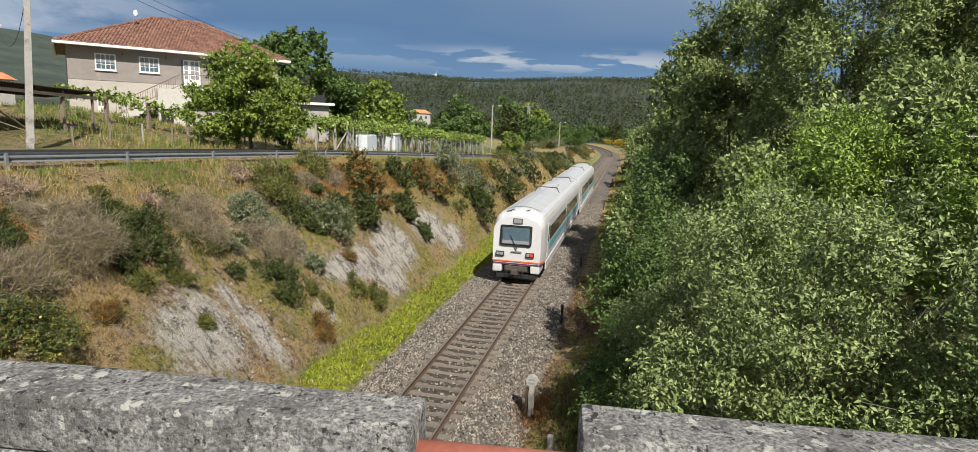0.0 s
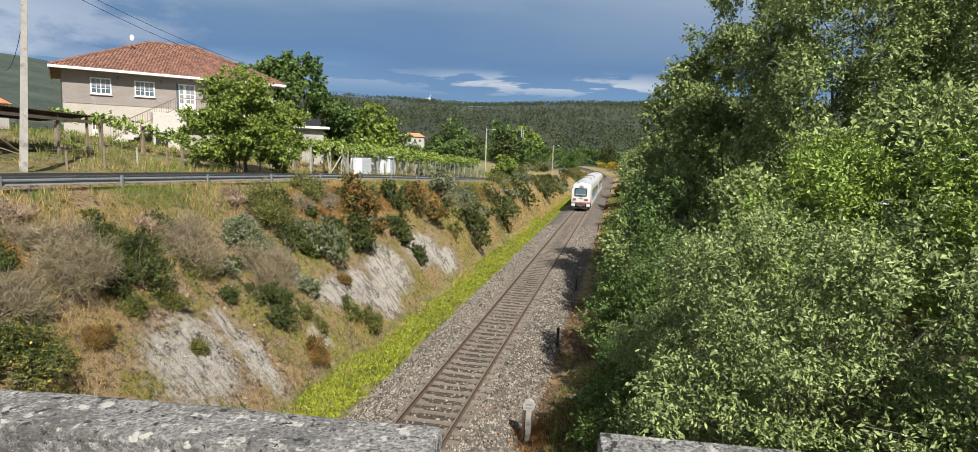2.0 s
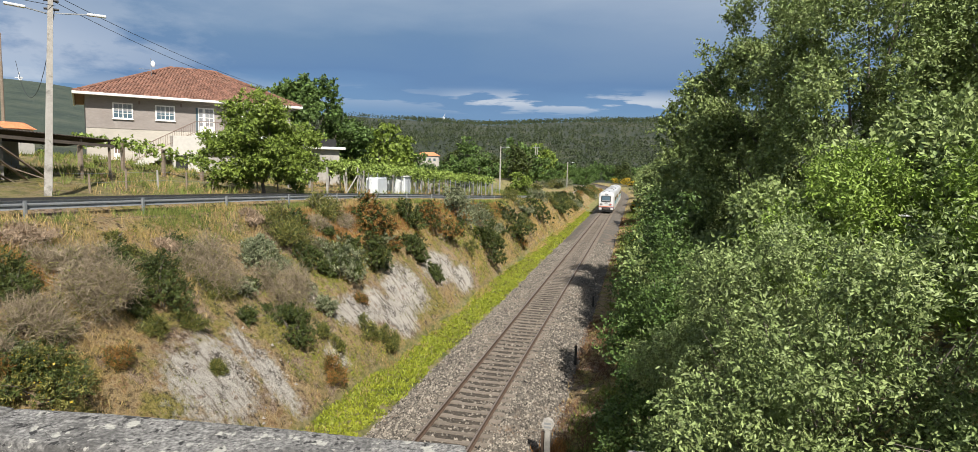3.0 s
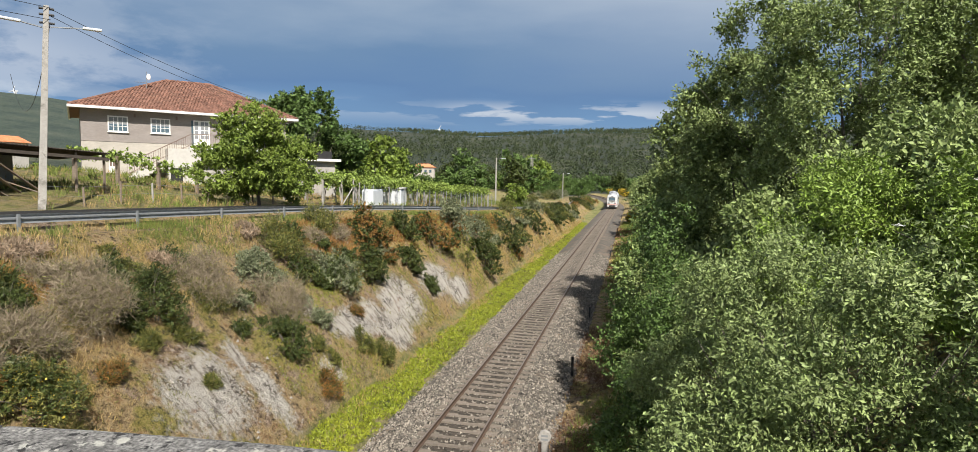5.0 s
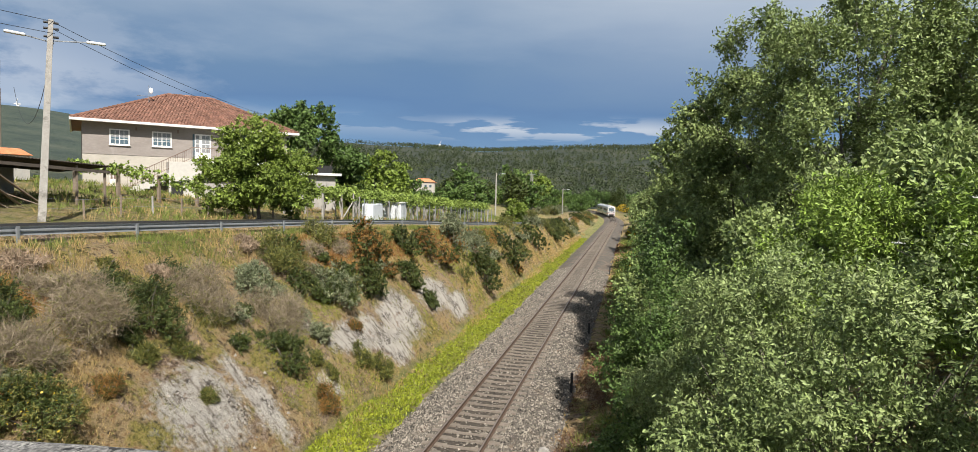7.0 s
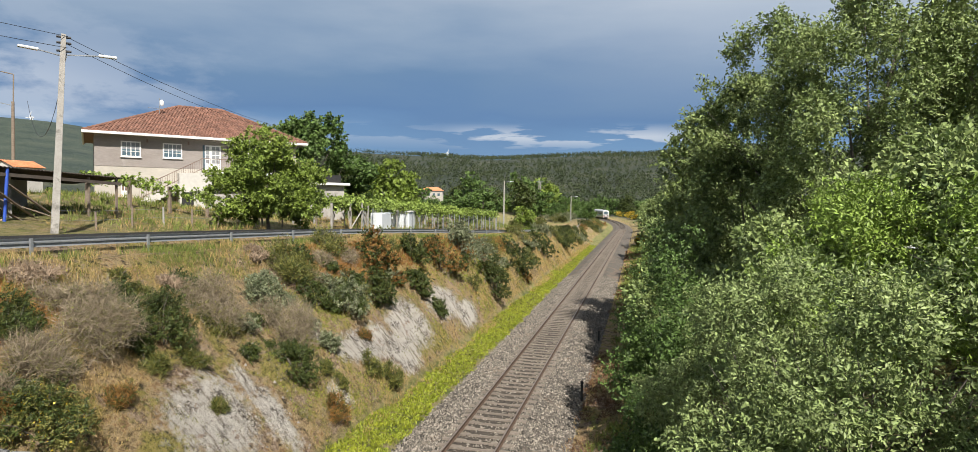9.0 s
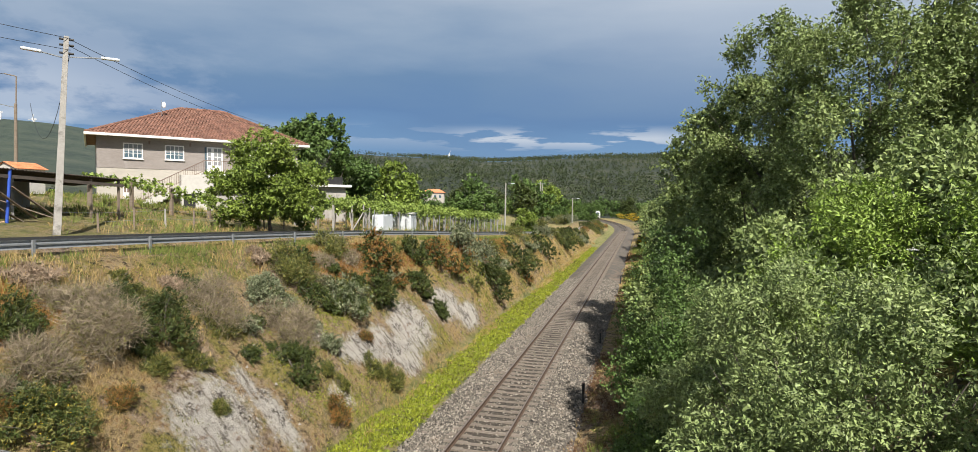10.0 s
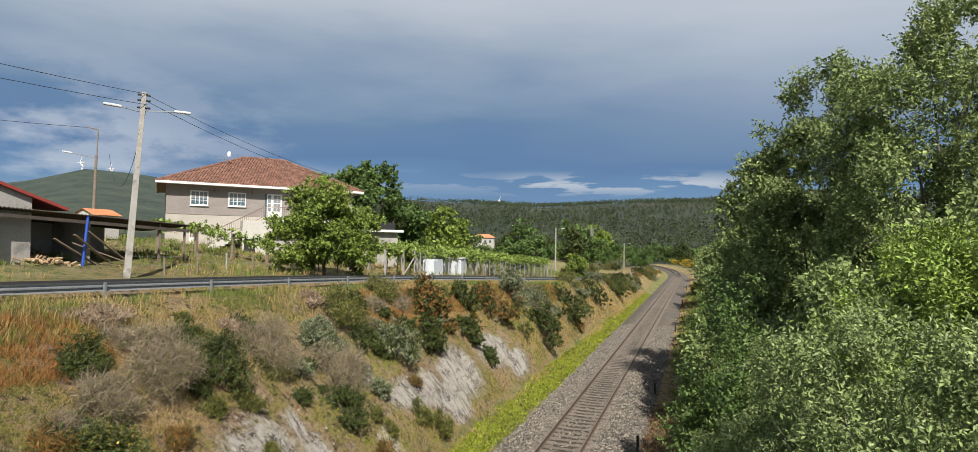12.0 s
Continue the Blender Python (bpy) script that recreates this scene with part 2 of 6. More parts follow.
def make_materials():
    M["crib"] = mat("crib_ballast", (0.027, 0.0225, 0.018), (0.085, 0.068, 0.0527), 4.0, 0.95, 0.6, fine=9)
    M["ballast"] = mat("ballast", (0.05, 0.044, 0.037), (0.165, 0.145, 0.12), 3.0, 0.9, 0.6, fine=9, spots=(0.24, 0.17, 0.12), spot_scale=0.6, spot_at=(0.52, 0.7))
    M["stone"] = mat("ballast_stone", (0.075, 0.066, 0.055), (0.28, 0.25, 0.21), 3.0, 0.9, isle=0.85)
    M["sleeper"] = mat("sleeper_concrete", (0.14, 0.115, 0.092), (0.245, 0.21, 0.172), 6.0, 0.9, 0.3, obj=0.16, spots=(0.17, 0.125, 0.09), spot_scale=4, spot_at=(0.6, 0.75))
    M["rail"] = mat("rail_steel", (0.065, 0.042, 0.03), (0.115, 0.075, 0.052), 9.0, 0.75, 0.2)
    M["railtop"] = mat("rail_running_face", (0.22, 0.175, 0.15), (0.32, 0.27, 0.24), 7.0, 0.45, metal=0.6)
    M["asphalt"] = mat("asphalt", (0.02, 0.02, 0.021), (0.036, 0.035, 0.034), 5.0, 0.95, 0.3, spec=0.1)
    M["galv"] = mat("galvanised_steel", (0.26, 0.28, 0.30), (0.38, 0.40, 0.42), 5.0, 0.5, metal=0.55)
    M["granite"] = granite("lichened_granite")
    M["deck"] = mat("bridge_deck", (0.2, 0.19, 0.18), (0.3, 0.29, 0.27), 3.0, 0.9, 0.4)
    M["redpipe"] = mat("red_oxide_paint", (0.24, 0.075, 0.05), (0.33, 0.11, 0.07), 8.0, 0.55, 0.15)
    M["white"] = mat("train_white_paint", (0.55, 0.555, 0.56), (0.62, 0.62, 0.625), 0.8, 0.28, spots=(0.60, 0.59, 0.57), spot_scale=0.9, spot_at=(0.6, 0.8))
    M["roofgrey"] = mat("train_roof_grey", (0.40, 0.415, 0.43), (0.50, 0.51, 0.52), 0.9, 0.5, spots=(0.40, 0.40, 0.40), spot_scale=1.4, spot_at=(0.55, 0.8))
    M["black"] = mat("black_rubber", (0.012, 0.012, 0.013), (0.03, 0.03, 0.03), 8.0, 0.6)
    M["under"] = mat("underframe_dirt", (0.05, 0.045, 0.04), (0.10, 0.085, 0.07), 4.0, 0.85)
    M["orange"] = mat("orange_stripe", (0.72, 0.17, 0.04), None, 2, 0.35)
    M["purple"] = mat("purple_stripe", (0.20, 0.02, 0.10), None, 2, 0.35)
    M["teal"] = mat("blue_green_band", (0.10, 0.34, 0.42), (0.13, 0.40, 0.47), 2, 0.35)
    # blue-grey base colour stands in for sky reflected in the panes
    M["glass"] = mat("sky_tinted_glass", (0.07, 0.11, 0.14), (0.1, 0.15, 0.18), 1.0, 0.05, spec=0.9)
    M["bandglass"] = mat("bronze_window_band", (0.075, 0.062, 0.035), (0.12, 0.10, 0.06), 1.0, 0.12, spec=0.8)
    M["lampred"] = mat("red_lamp", (0.65, 0.05, 0.04), None, 1, 0.25)
    M["lampgrey"] = mat("lamp_glass", (0.25, 0.26, 0.27), None, 1, 0.2)
    M["render"] = mat("grey_render", (0.242, 0.212, 0.196), (0.306, 0.276, 0.255), 0.7, 0.9, 0.1, stretch=(1, 1, 3), spots=(0.40, 0.37, 0.345), spot_scale=0.35)
    M["cream"] = mat("cream_wash", (0.39, 0.36, 0.315), (0.50, 0.465, 0.41), 0.7, 0.9, 0.1, stretch=(1, 1, 4), spots=(0.33, 0.295, 0.26), spot_scale=0.5, spot_at=(0.58, 0.8))
    M["whitewall"] = mat("white_wash", (0.47, 0.45, 0.42), (0.58, 0.56, 0.52), 0.8, 0.9, 0.1, spots=(0.38, 0.36, 0.33), spot_scale=0.8, spot_at=(0.58, 0.75))
    M["trim"] = mat("white_trim", (0.70, 0.69, 0.66), (0.80, 0.79, 0.76), 2.0, 0.6)
    M["tile"] = mat("roof_tile", (0.165, 0.08, 0.054), (0.26, 0.135, 0.098), 1.4, 0.85, 0.2, isle=0.3, spots=(0.22, 0.13, 0.09), spot_scale=0.8, spot_at=(0.55, 0.75))
    M["newtile"] = mat("orange_tile", (0.55, 0.20, 0.09), (0.66, 0.27, 0.13), 2.0, 0.85, 0.2, isle=0.2)
    M["iron"] = mat("painted_iron", (0.16, 0.11, 0.09), (0.22, 0.16, 0.13), 6, 0.7)
    M["concrete"] = mat("pole_concrete", (0.30, 0.285, 0.26), (0.42, 0.40, 0.37), 3.0, 0.9, 0.4, spots=(0.20, 0.19, 0.17), spot_scale=2.0)
    M["block"] = mat("concrete_block_wall", (0.33, 0.31, 0.29), (0.43, 0.41, 0.38), 1.2, 0.95, 0.3, spots=(0.22, 0.21, 0.20), spot_scale=0.7)
    M["fibre"] = mat("corrugated_sheet", (0.06, 0.048, 0.04), (0.11, 0.09, 0.075), 2.0, 0.9, 0.2)
    M["wood"] = mat("weathered_wood", (0.16, 0.12, 0.09), (0.28, 0.23, 0.18), 3.0, 0.9, 0.3, stretch=(1, 1, 6))
    M["log"] = mat("split_firewood", (0.34, 0.22, 0.13), (0.50, 0.36, 0.23), 5.0, 0.9, 0.3, isle=0.3)
    M["bluepaint"] = mat("blue_paint", (0.03, 0.08, 0.42), (0.04, 0.11, 0.50), 5, 0.5)
    M["redpaint"] = mat("red_edge_paint", (0.30, 0.05, 0.04), (0.38, 0.07, 0.05), 5, 0.6)
    M["bark"] = mat("bark", (0.10, 0.085, 0.07), (0.19, 0.165, 0.14), 6.0, 0.95, 0.6, stretch=(1, 1, 0.3))
    M["twig"] = mat("grey_twig", (0.10, 0.078, 0.05), (0.41, 0.335, 0.235), 5.0, 0.95, isle=0.3)
    M["wire"] = mat("cable", (0.02, 0.02, 0.022), None, 5, 0.6)
    M["turbine"] = mat("turbine_white", (0.8, 0.8, 0.8), None, 1, 0.5)
    M["tank"] = mat("white_plastic_tank", (0.62, 0.66, 0.70), (0.72, 0.75, 0.78), 2, 0.4)
    leaf = dict(rough=0.5, leaf=0.11, isle=0.5, spec=0.35)
    M["birch"] = mat("birch_leaf", (0.125, 0.18, 0.055), (0.29, 0.355, 0.13), 0.5, **leaf)
    M["willow"] = mat("willow_leaf", (0.14, 0.20, 0.062), (0.31, 0.375, 0.15), 0.6, **leaf)
    M["elder"] = mat("elder_leaf", (0.148, 0.226, 0.0351), (0.252, 0.351, 0.0675), 0.6, **leaf)
    M["walnut"] = mat("walnut_leaf", (0.124, 0.184, 0.03), (0.234, 0.306, 0.054), 0.6, **leaf)
    M["oak"] = mat("oak_leaf", (0.062, 0.115, 0.027), (0.13, 0.20, 0.05), 0.3, **leaf)
    M["vine"] = mat("vine_leaf", (0.162, 0.238, 0.0425), (0.275, 0.351, 0.0808), 0.8, **leaf)
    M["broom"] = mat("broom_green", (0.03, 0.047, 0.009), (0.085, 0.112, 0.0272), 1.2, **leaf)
    M["silver"] = mat("sage_green_shrub", (0.13, 0.155, 0.08), (0.29, 0.31, 0.19), 1.2, **leaf)
    M["rust"] = mat("rusty_shrub", (0.168, 0.0875, 0.0224), (0.324, 0.176, 0.0495), 1.5, **leaf)
    M["yellowflower"] = mat("yellow_gorse", (0.50, 0.36, 0.03), (0.62, 0.46, 0.05), 1.5, **leaf)
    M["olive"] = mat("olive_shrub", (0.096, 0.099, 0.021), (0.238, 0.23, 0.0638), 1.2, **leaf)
    M["rubble"] = mat("pale_rubble", (0.2, 0.17, 0.14), (0.38, 0.35, 0.31), 4.0, 0.95, 0.3, isle=0.4)
    M["litter"] = mat("leaf_litter_weeds", (0.10, 0.05, 0.026), (0.20, 0.105, 0.05), 1.0, 0.9, isle=0.5)
    M["straw"] = mat("dry_grass", (0.33, 0.225, 0.085), (0.54, 0.40, 0.175), 0.8, 0.9, leaf=0.2, isle=0.4)
    M["rustgrass"] = mat("rusty_grass", (0.23, 0.11, 0.03), (0.42, 0.215, 0.065), 0.8, 0.9, leaf=0.2, isle=0.4)
    M["grass"] = mat("green_grass", (0.11, 0.15, 0.028), (0.23, 0.27, 0.06), 0.8, 0.8, leaf=0.25, isle=0.4)
    M["creeper"] = mat("bright_creeper", (0.19, 0.24, 0.02), (0.34, 0.365, 0.035), 0.9, 0.6, leaf=0.25, isle=0.4)
    M["pine"] = mat("far_forest", (0.036, 0.052, 0.03), (0.10, 0.12, 0.06), 0.03, 0.9, leaf=0.15, isle=0.35, spec=0.1)
    M["bracken"] = mat("dead_bracken", (0.20, 0.14, 0.09), (0.38, 0.285, 0.20), 1.5, 0.95, isle=0.35)


make_materials()


# ---- mesh helpers ----
def obj_from(name, verts, faces, material, parent=None, label="", smooth=False):
    me = bpy.data.meshes.new(name)
    me.from_pydata(verts, [], faces)
    me.materials.append(material)
    if smooth:
        me.polygons.foreach_set("use_smooth", [True] * len(me.polygons))
    me.update()
    ob = new(name, me)
    if parent:
        ob.parent = parent
    if label:
        ob["label"] = label
    return ob


def part(name, bm, material, parent=None, label="", smooth=False):
    """Links a bmesh as one mesh object under a thing or under a part."""
    me = bpy.data.meshes.new(name)
    bm.normal_update()
    bm.to_mesh(me)
    bm.free()
    me.materials.append(material)
    if smooth:
        me.polygons.foreach_set("use_smooth", [True] * len(me.polygons))
    ob = new(name, me)
    if parent:
        ob.parent = parent
    if label:
        ob["label"] = label
    return ob


def thing(name, label, category, m=None, group="", kind=""):
    ob = new(name)
    ob.empty_display_size = 0.2
    if m is not None:
        ob.matrix_world = m
    return tagged(ob, label, category, group, kind)


def box(bm, lo, hi, bevel=0.0, m=None):
    r = bmesh.ops.create_cube(bm, size=1.0)
    vs = r["verts"]
    c = [(a + b) / 2 for a, b in zip(lo, hi)]
    s = [abs(b - a) for a, b in zip(lo, hi)]
    for v in vs:
        v.co = Vector((c[0] + v.co.x * s[0], c[1] + v.co.y * s[1], c[2] + v.co.z * s[2]))
    if bevel:
        es = list({e for v in vs for e in v.link_edges})
        g = bmesh.ops.bevel(bm, geom=es, offset=bevel, segments=2, affect="EDGES", profile=0.6)
        vs = list({v for f in g["faces"] for v in f.verts} | {v for v in vs if v.is_valid})
    if m is not None:
        bmesh.ops.transform(bm, matrix=m, verts=vs)
    return vs


def rod(bm, a, b, r0, r1=None, n=8):
    a, b = Vector(a), Vector(b)
    r1 = r0 if r1 is None else r1
    L = (b - a).length
    r = bmesh.ops.create_cone(bm, cap_ends=True, segments=n, radius1=r0, radius2=r1, depth=L)
    m = Matrix.Translation((a + b) / 2) @ (b - a).to_track_quat("Z", "Y").to_matrix().to_4x4()
    bmesh.ops.transform(bm, matrix=m, verts=r["verts"])
    return r["verts"]


def one(fn, *a, **k):
    bm = bmesh.new()
    fn(bm, *a, **k)
    return bm


RNG = np.random.default_rng(7)


def blades(name, centres, ways, across, lengths, widths, material, parent=None, bend=0.0):
    """Many small leaves: each one a rhombus of two triangles round its centre."""
    n = len(centres)
    a = ways * lengths[:, None] * 0.5
    b = across * widths[:, None] * 0.5
    up = np.cross(a, b)
    up /= np.linalg.norm(up, axis=1, keepdims=True) + 1e-9
    f = up * (lengths * bend)[:, None]
    v = np.stack([centres - a, centres + b + f, centres + a, centres - b + f], 1).reshape(-1, 3)
    me = bpy.data.meshes.new(name)
    me.vertices.add(4 * n)
    me.vertices.foreach_set("co", v.astype(np.float32).ravel())
    idx = np.arange(4 * n, dtype=np.int32).reshape(n, 4)
    tri = np.concatenate([idx[:, [0, 1, 2]], idx[:, [0, 2, 3]]], 1).reshape(-1)
    me.loops.add(6 * n)
    me.loops.foreach_set("vertex_index", tri)
    me.polygons.add(2 * n)
    me.polygons.foreach_set("loop_start", np.arange(0, 6 * n, 3, dtype=np.int32))
    me.polygons.foreach_set("loop_total", np.full(2 * n, 3, dtype=np.int32))
    me.materials.append(material)
    me.update(calc_edges=True)
    ob = new(name, me)
    if parent:
        ob.parent = parent
    return ob


def unit(v):
    return v / (np.linalg.norm(v, axis=-1, keepdims=True) + 1e-9)


def lobes_points(lobes, n, shell=0.55):
    """n points, dense towards the skin of the lobes, none deep inside; with the way outwards."""
    L = np.array(lobes, float)
    w = (L[:, 3] * L[:, 4] + L[:, 3] * L[:, 5] + L[:, 4] * L[:, 5])
    k = RNG.choice(len(L), n, p=w / w.sum())
    d = unit(RNG.normal(size=(n, 3)))
    r = 1 - shell * RNG.random(n) ** 1.7
    r *= 1 + 0.16 * np.sin(d[:, 0] * 5 + k * 1.7) * np.sin(d[:, 1] * 6 + k) + 0.10 * np.sin(d[:, 2] * 9 + k * 2.1)
    p = L[k, :3] + d * L[k, 3:6] * r[:, None]
    return p, d


def clumped(lobes, n=16, f=0.36):
    """Breaks lobes up into many small clumps on and near their skin."""
    out = []
    for x, y, z, a, b, c in lobes:
        for _ in range(n):
            d = unit(RNG.normal(size=3))
            r = RNG.uniform(0.62, 1.02)
            s = f * RNG.uniform(0.6, 1.3)
            out.append((x + d[0] * a * r, y + d[1] * b * r, z + d[2] * c * r, a * s, b * s, c * s * 0.85))
    return out


def foliage(name, lobes, clusters, per, spread, length, width, material, parent, droop=0.25, shell=0.55, bend=0.12):
    p, d = lobes_points(lobes, clusters, shell)
    way = unit(d + RNG.normal(size=d.shape) * 0.7 - np.array([0, 0, droop]))
    t = RNG.random((clusters, per, 1)) - 0.2
    c = p[:, None] + way[:, None] * t * spread * 2.4 + RNG.normal(size=(clusters, per, 3)) * spread * 0.30
    c = c.reshape(-1, 3)
    w = unit(np.repeat(way, per, 0) * 0.8 + RNG.normal(size=c.shape) * 0.75)
    nrm = unit(np.repeat(d, per, 0) * 0.7 + RNG.normal(size=c.shape) * 0.6 + np.array([0, 0, 0.5]))
    ac = unit(np.cross(nrm, w))
    s = 0.65 + 0.7 * RNG.random(len(c))
    return blades(name, c, w, ac, length * s, width * s, material, parent, bend)


def limb_mesh(name, lines, material, parent, label=""):
    """Tapered limbs: each one a chain of (x, y, z, radius)."""
    verts, faces = [], []
    for line in lines:
        n, base = 6, len(verts)
        for i, (x, y, z, r) in enumerate(line):
            a = Vector(line[max(i - 1, 0)][:3])
            b = Vector(line[min(i + 1, len(line) - 1)][:3])
            q = (b - a).to_track_quat("Z", "Y")
            for j in range(n):
                verts.append(Vector((x, y, z)) + q @ Vector((r * math.cos(j * math.tau / n), r * math.sin(j * math.tau / n), 0)))
        for i in range(len(line) - 1):
            for j in range(n):
                faces.append((base + i * n + j, base + i * n + (j + 1) % n, base + (i + 1) * n + (j + 1) % n, base + (i + 1) * n + j))
    return obj_from(name, verts, faces, material, parent, label, smooth=True)


def limbs_to(lobes, root, r0, extra=3):
    """A trunk from the root up through the crown and limbs that reach into the lobes."""
    L = np.array(lobes, float)
    top = L[L[:, 2].argmax(), :3]
    rx, ry, rz = root
    trunk = []
    for i in range(7):
        f = i / 6
        trunk.append((rx + (top[0] - rx) * f ** 1.4 + 0.12 * math.sin(5 * f + rx), ry + (top[1] - ry) * f ** 1.4 + 0.12 * math.cos(4 * f), rz + (top[2] - rz) * f, r0 * (1 - 0.85 * f)))
    out = [trunk]
    for l in L:
        for _ in range(extra):
            f = RNG.uniform(0.2, 0.75)
            i = int(f * 6)
            a = np.array(trunk[i][:3])
            e = l[:3] + unit(RNG.normal(size=3)) * l[3:6] * 0.8
            if e[2] < a[2] - 1:
                continue
            mid = a * 0.45 + e * 0.55 + np.array([0, 0, -0.1]) * np.linalg.norm(e - a) + RNG.normal(size=3) * 0.15
            r = trunk[i][3] * 0.5
            out.append([(*a, r), (*mid, r * 0.6), (*e, max(r * 0.12, 0.006))])
    return out
# ---- the lie of the land ----
XC = -5.54  # track centre on the straight; rails' tops at z = 0
CURVE_Y, CURVE_R = 178.0, 480.0


def track_at(s):
    """Centre and heading (to the left) of the track at s metres along; a curve to the left after the straight."""
    if s <= CURVE_Y:
        return XC, s, 0.0
    a = (s - CURVE_Y) / CURVE_R
    return XC - CURVE_R * (1 - math.cos(a)), CURVE_Y + CURVE_R * math.sin(a), a


def track_x(y):
    d = np.clip(np.asarray(y, float) - CURVE_Y, 0, CURVE_R * 0.8)
    return XC - (CURVE_R - np.sqrt(CURVE_R ** 2 - d ** 2))


GY = [-60, 0, 15.6, 40, 48, 63, 79, 92, 127, 165, 220, 300]
GX = [-30, -21.6, -19.6, -16.7, -15.7, -15.0, -14.6, -14.2, -14.2, -14.8, -18.5, -34]
RZ = [6.95, 6.61, 6.39, 5.76, 5.2, 4.5, 3.85, 3.2, 1.75, 2.1, 1.5, 0.8]


def guard_x(y):
    return sum(np.interp(np.asarray(y, float) + k, GY, GX) for k in (-9, -6, -3, 0, 3, 6, 9)) / 7


def road_z(y):
    return sum(np.interp(np.asarray(y, float) + k, GY, RZ) for k in (-9, -6, -3, 0, 3, 6, 9)) / 7


def vnoise(x, y, seed=0):
    """Smooth sums of sines, cheap and repeatable."""
    r = np.random.default_rng(100 + seed)
    out = 0
    for i in range(7):
        f = 0.5 * 1.6 ** i
        a, b, c = r.uniform(0, 6.28, 3)
        out = out + np.sin(x * f * math.cos(a) + y * f * math.sin(a) + b + 1.3 * np.sin(y * f * 0.6 + c)) / 1.35 ** i
    return out / 2.6


def hills(x, y):
    """Far ridges, as height over the valley by bearing and distance."""
    az = np.degrees(np.arctan2(x, y))
    r = np.hypot(x, y)
    ridge = np.interp(az, [-180, -75, -62, -58, -53, -48, -43, -36, -30, -27, -24, -18, -6, 5, 20, 60, 180], [3, 3, 3.3, 3.9, 5.4, 5.0, 4.0, 3.4, 3.9, 4.3, 3.9, 4.05, 4.3, 4.6, 4.5, 3.5, 3])
    rise = np.clip((r - 360) / 1000, 0, 1)
    rise = rise * rise * (3 - 2 * rise)
    z = np.tan(np.radians(ridge)) * 1350 * rise
    z = z + rise * 7 * (np.sin(x / 130.0) * np.sin(y / 170.0) + 0.5 * np.sin(x / 57 + y / 71))
    return z


BARE = ((-12.3, 15.6, 1.5, 2.4), (-12.0, 17.6, 1.9, 0.9), (-12.9, 17.6, 0.8, 0.7), (-12.3, 25.5, 0.8, 3.0), (-12.2, 30.5, 1.3, 2.6), (-11.6, 28.0, 0.9, 2.0), (-12.2, 36.5, 0.8, 3.2), (-11.3, 39.0, 0.7, 2.5), (-11.4, 21.3, 0.6, 1.0), (-13.2, 22.6, 0.5, 0.8))


def land(x, y):
    x, y = np.asarray(x, float), np.asarray(y, float)
    tx = track_x(y)
    off = x - tx
    gx, rz = guard_x(y), road_z(y)
    # left bank: ditch, face of the cutting, verge, road, field
    toe, lip = tx - 5.1, gx + 1.3
    lip = np.minimum(lip, toe - 1.0)
    f = np.clip((toe - x) / (toe - lip), 0, 1)
    face = -0.4 + (rz - 0.1 + 0.4) * (0.72 * f ** 0.8 + 0.28 * np.sin(f * math.pi / 2))
    rough = np.sin(f * math.pi) * (0.42 * vnoise(x * 0.9, y * 0.8, 1) + 0.16 * vnoise(x * 3, y * 3, 2))
    bareness = 0
    for cx, cy, rx, ry in BARE:
        bareness = np.maximum(bareness, np.clip(1.4 - np.hypot((x - cx) / rx, (y - cy) / ry), 0, 1))
    rough = rough + bareness * (0.12 * vnoise(x * 1.6, y * 3.2, 8) + 0.05 * vnoise(x * 6, y * 8.0, 9) - 0.08)
    left = np.where(x > toe, np.interp(-off, [0, 2.9, 3.3, 5.1], [-0.62, -0.62, -0.55, -0.4]), face + rough)
    u = gx - x
    left = np.where(x < lip, rz - 0.1 + np.clip(u, 0, 1) * 0.06, left)
    field = rz + np.clip((u - 3.9) * 0.15, 0, 2.3) + np.clip(u - 4, 0, 1) * 0.12 * vnoise(x * 0.7, y * 0.7, 3)
    left = np.where((u > 0.0) & (u < 4.5), rz - 0.05 + np.clip(u / 0.9, 0, 1) * 0.46, left)
    left = np.where(u > 4.5, np.maximum(field, rz + 0.42), left)
    # right bank under the trees
    right = np.interp(off, [0, 2.9, 3.3, 5.5, 14, 30, 80], [-0.62, -0.62, -0.55, -0.2, 5.0, 6.5, 7.5]) * np.interp(y, [0, 60, 140, 260], [1, 1, 0.7, 0.3])
    right = np.where(off < 3.3, np.interp(off, [0, 2.9, 3.3], [-0.62, -0.62, -0.55]), right) + np.clip(off - 4, 0, 1) * 0.2 * vnoise(x, y, 4)
    z = np.where(off < 0, left, right)
    # the side valley flattens out with distance and gives way to the hills
    r = np.hypot(x, y)
    far = np.clip((r - 190) / 160, 0, 1)
    near_track = np.clip(1 - (np.abs(off) - 4) / 20, 0, 1) * (y > 0) * np.clip((345 - y) / 25, 0, 1)
    far = far * (1 - near_track)
    return z * (1 - far) + (-1.5) * far + hills(x, y)


def grow(lo, hi, step, far, ratio):
    a = list(np.arange(lo, hi, step))
    s, v = step, a[-1]
    while v < far:
        s *= ratio
        v += s
        a.append(v)
    return a


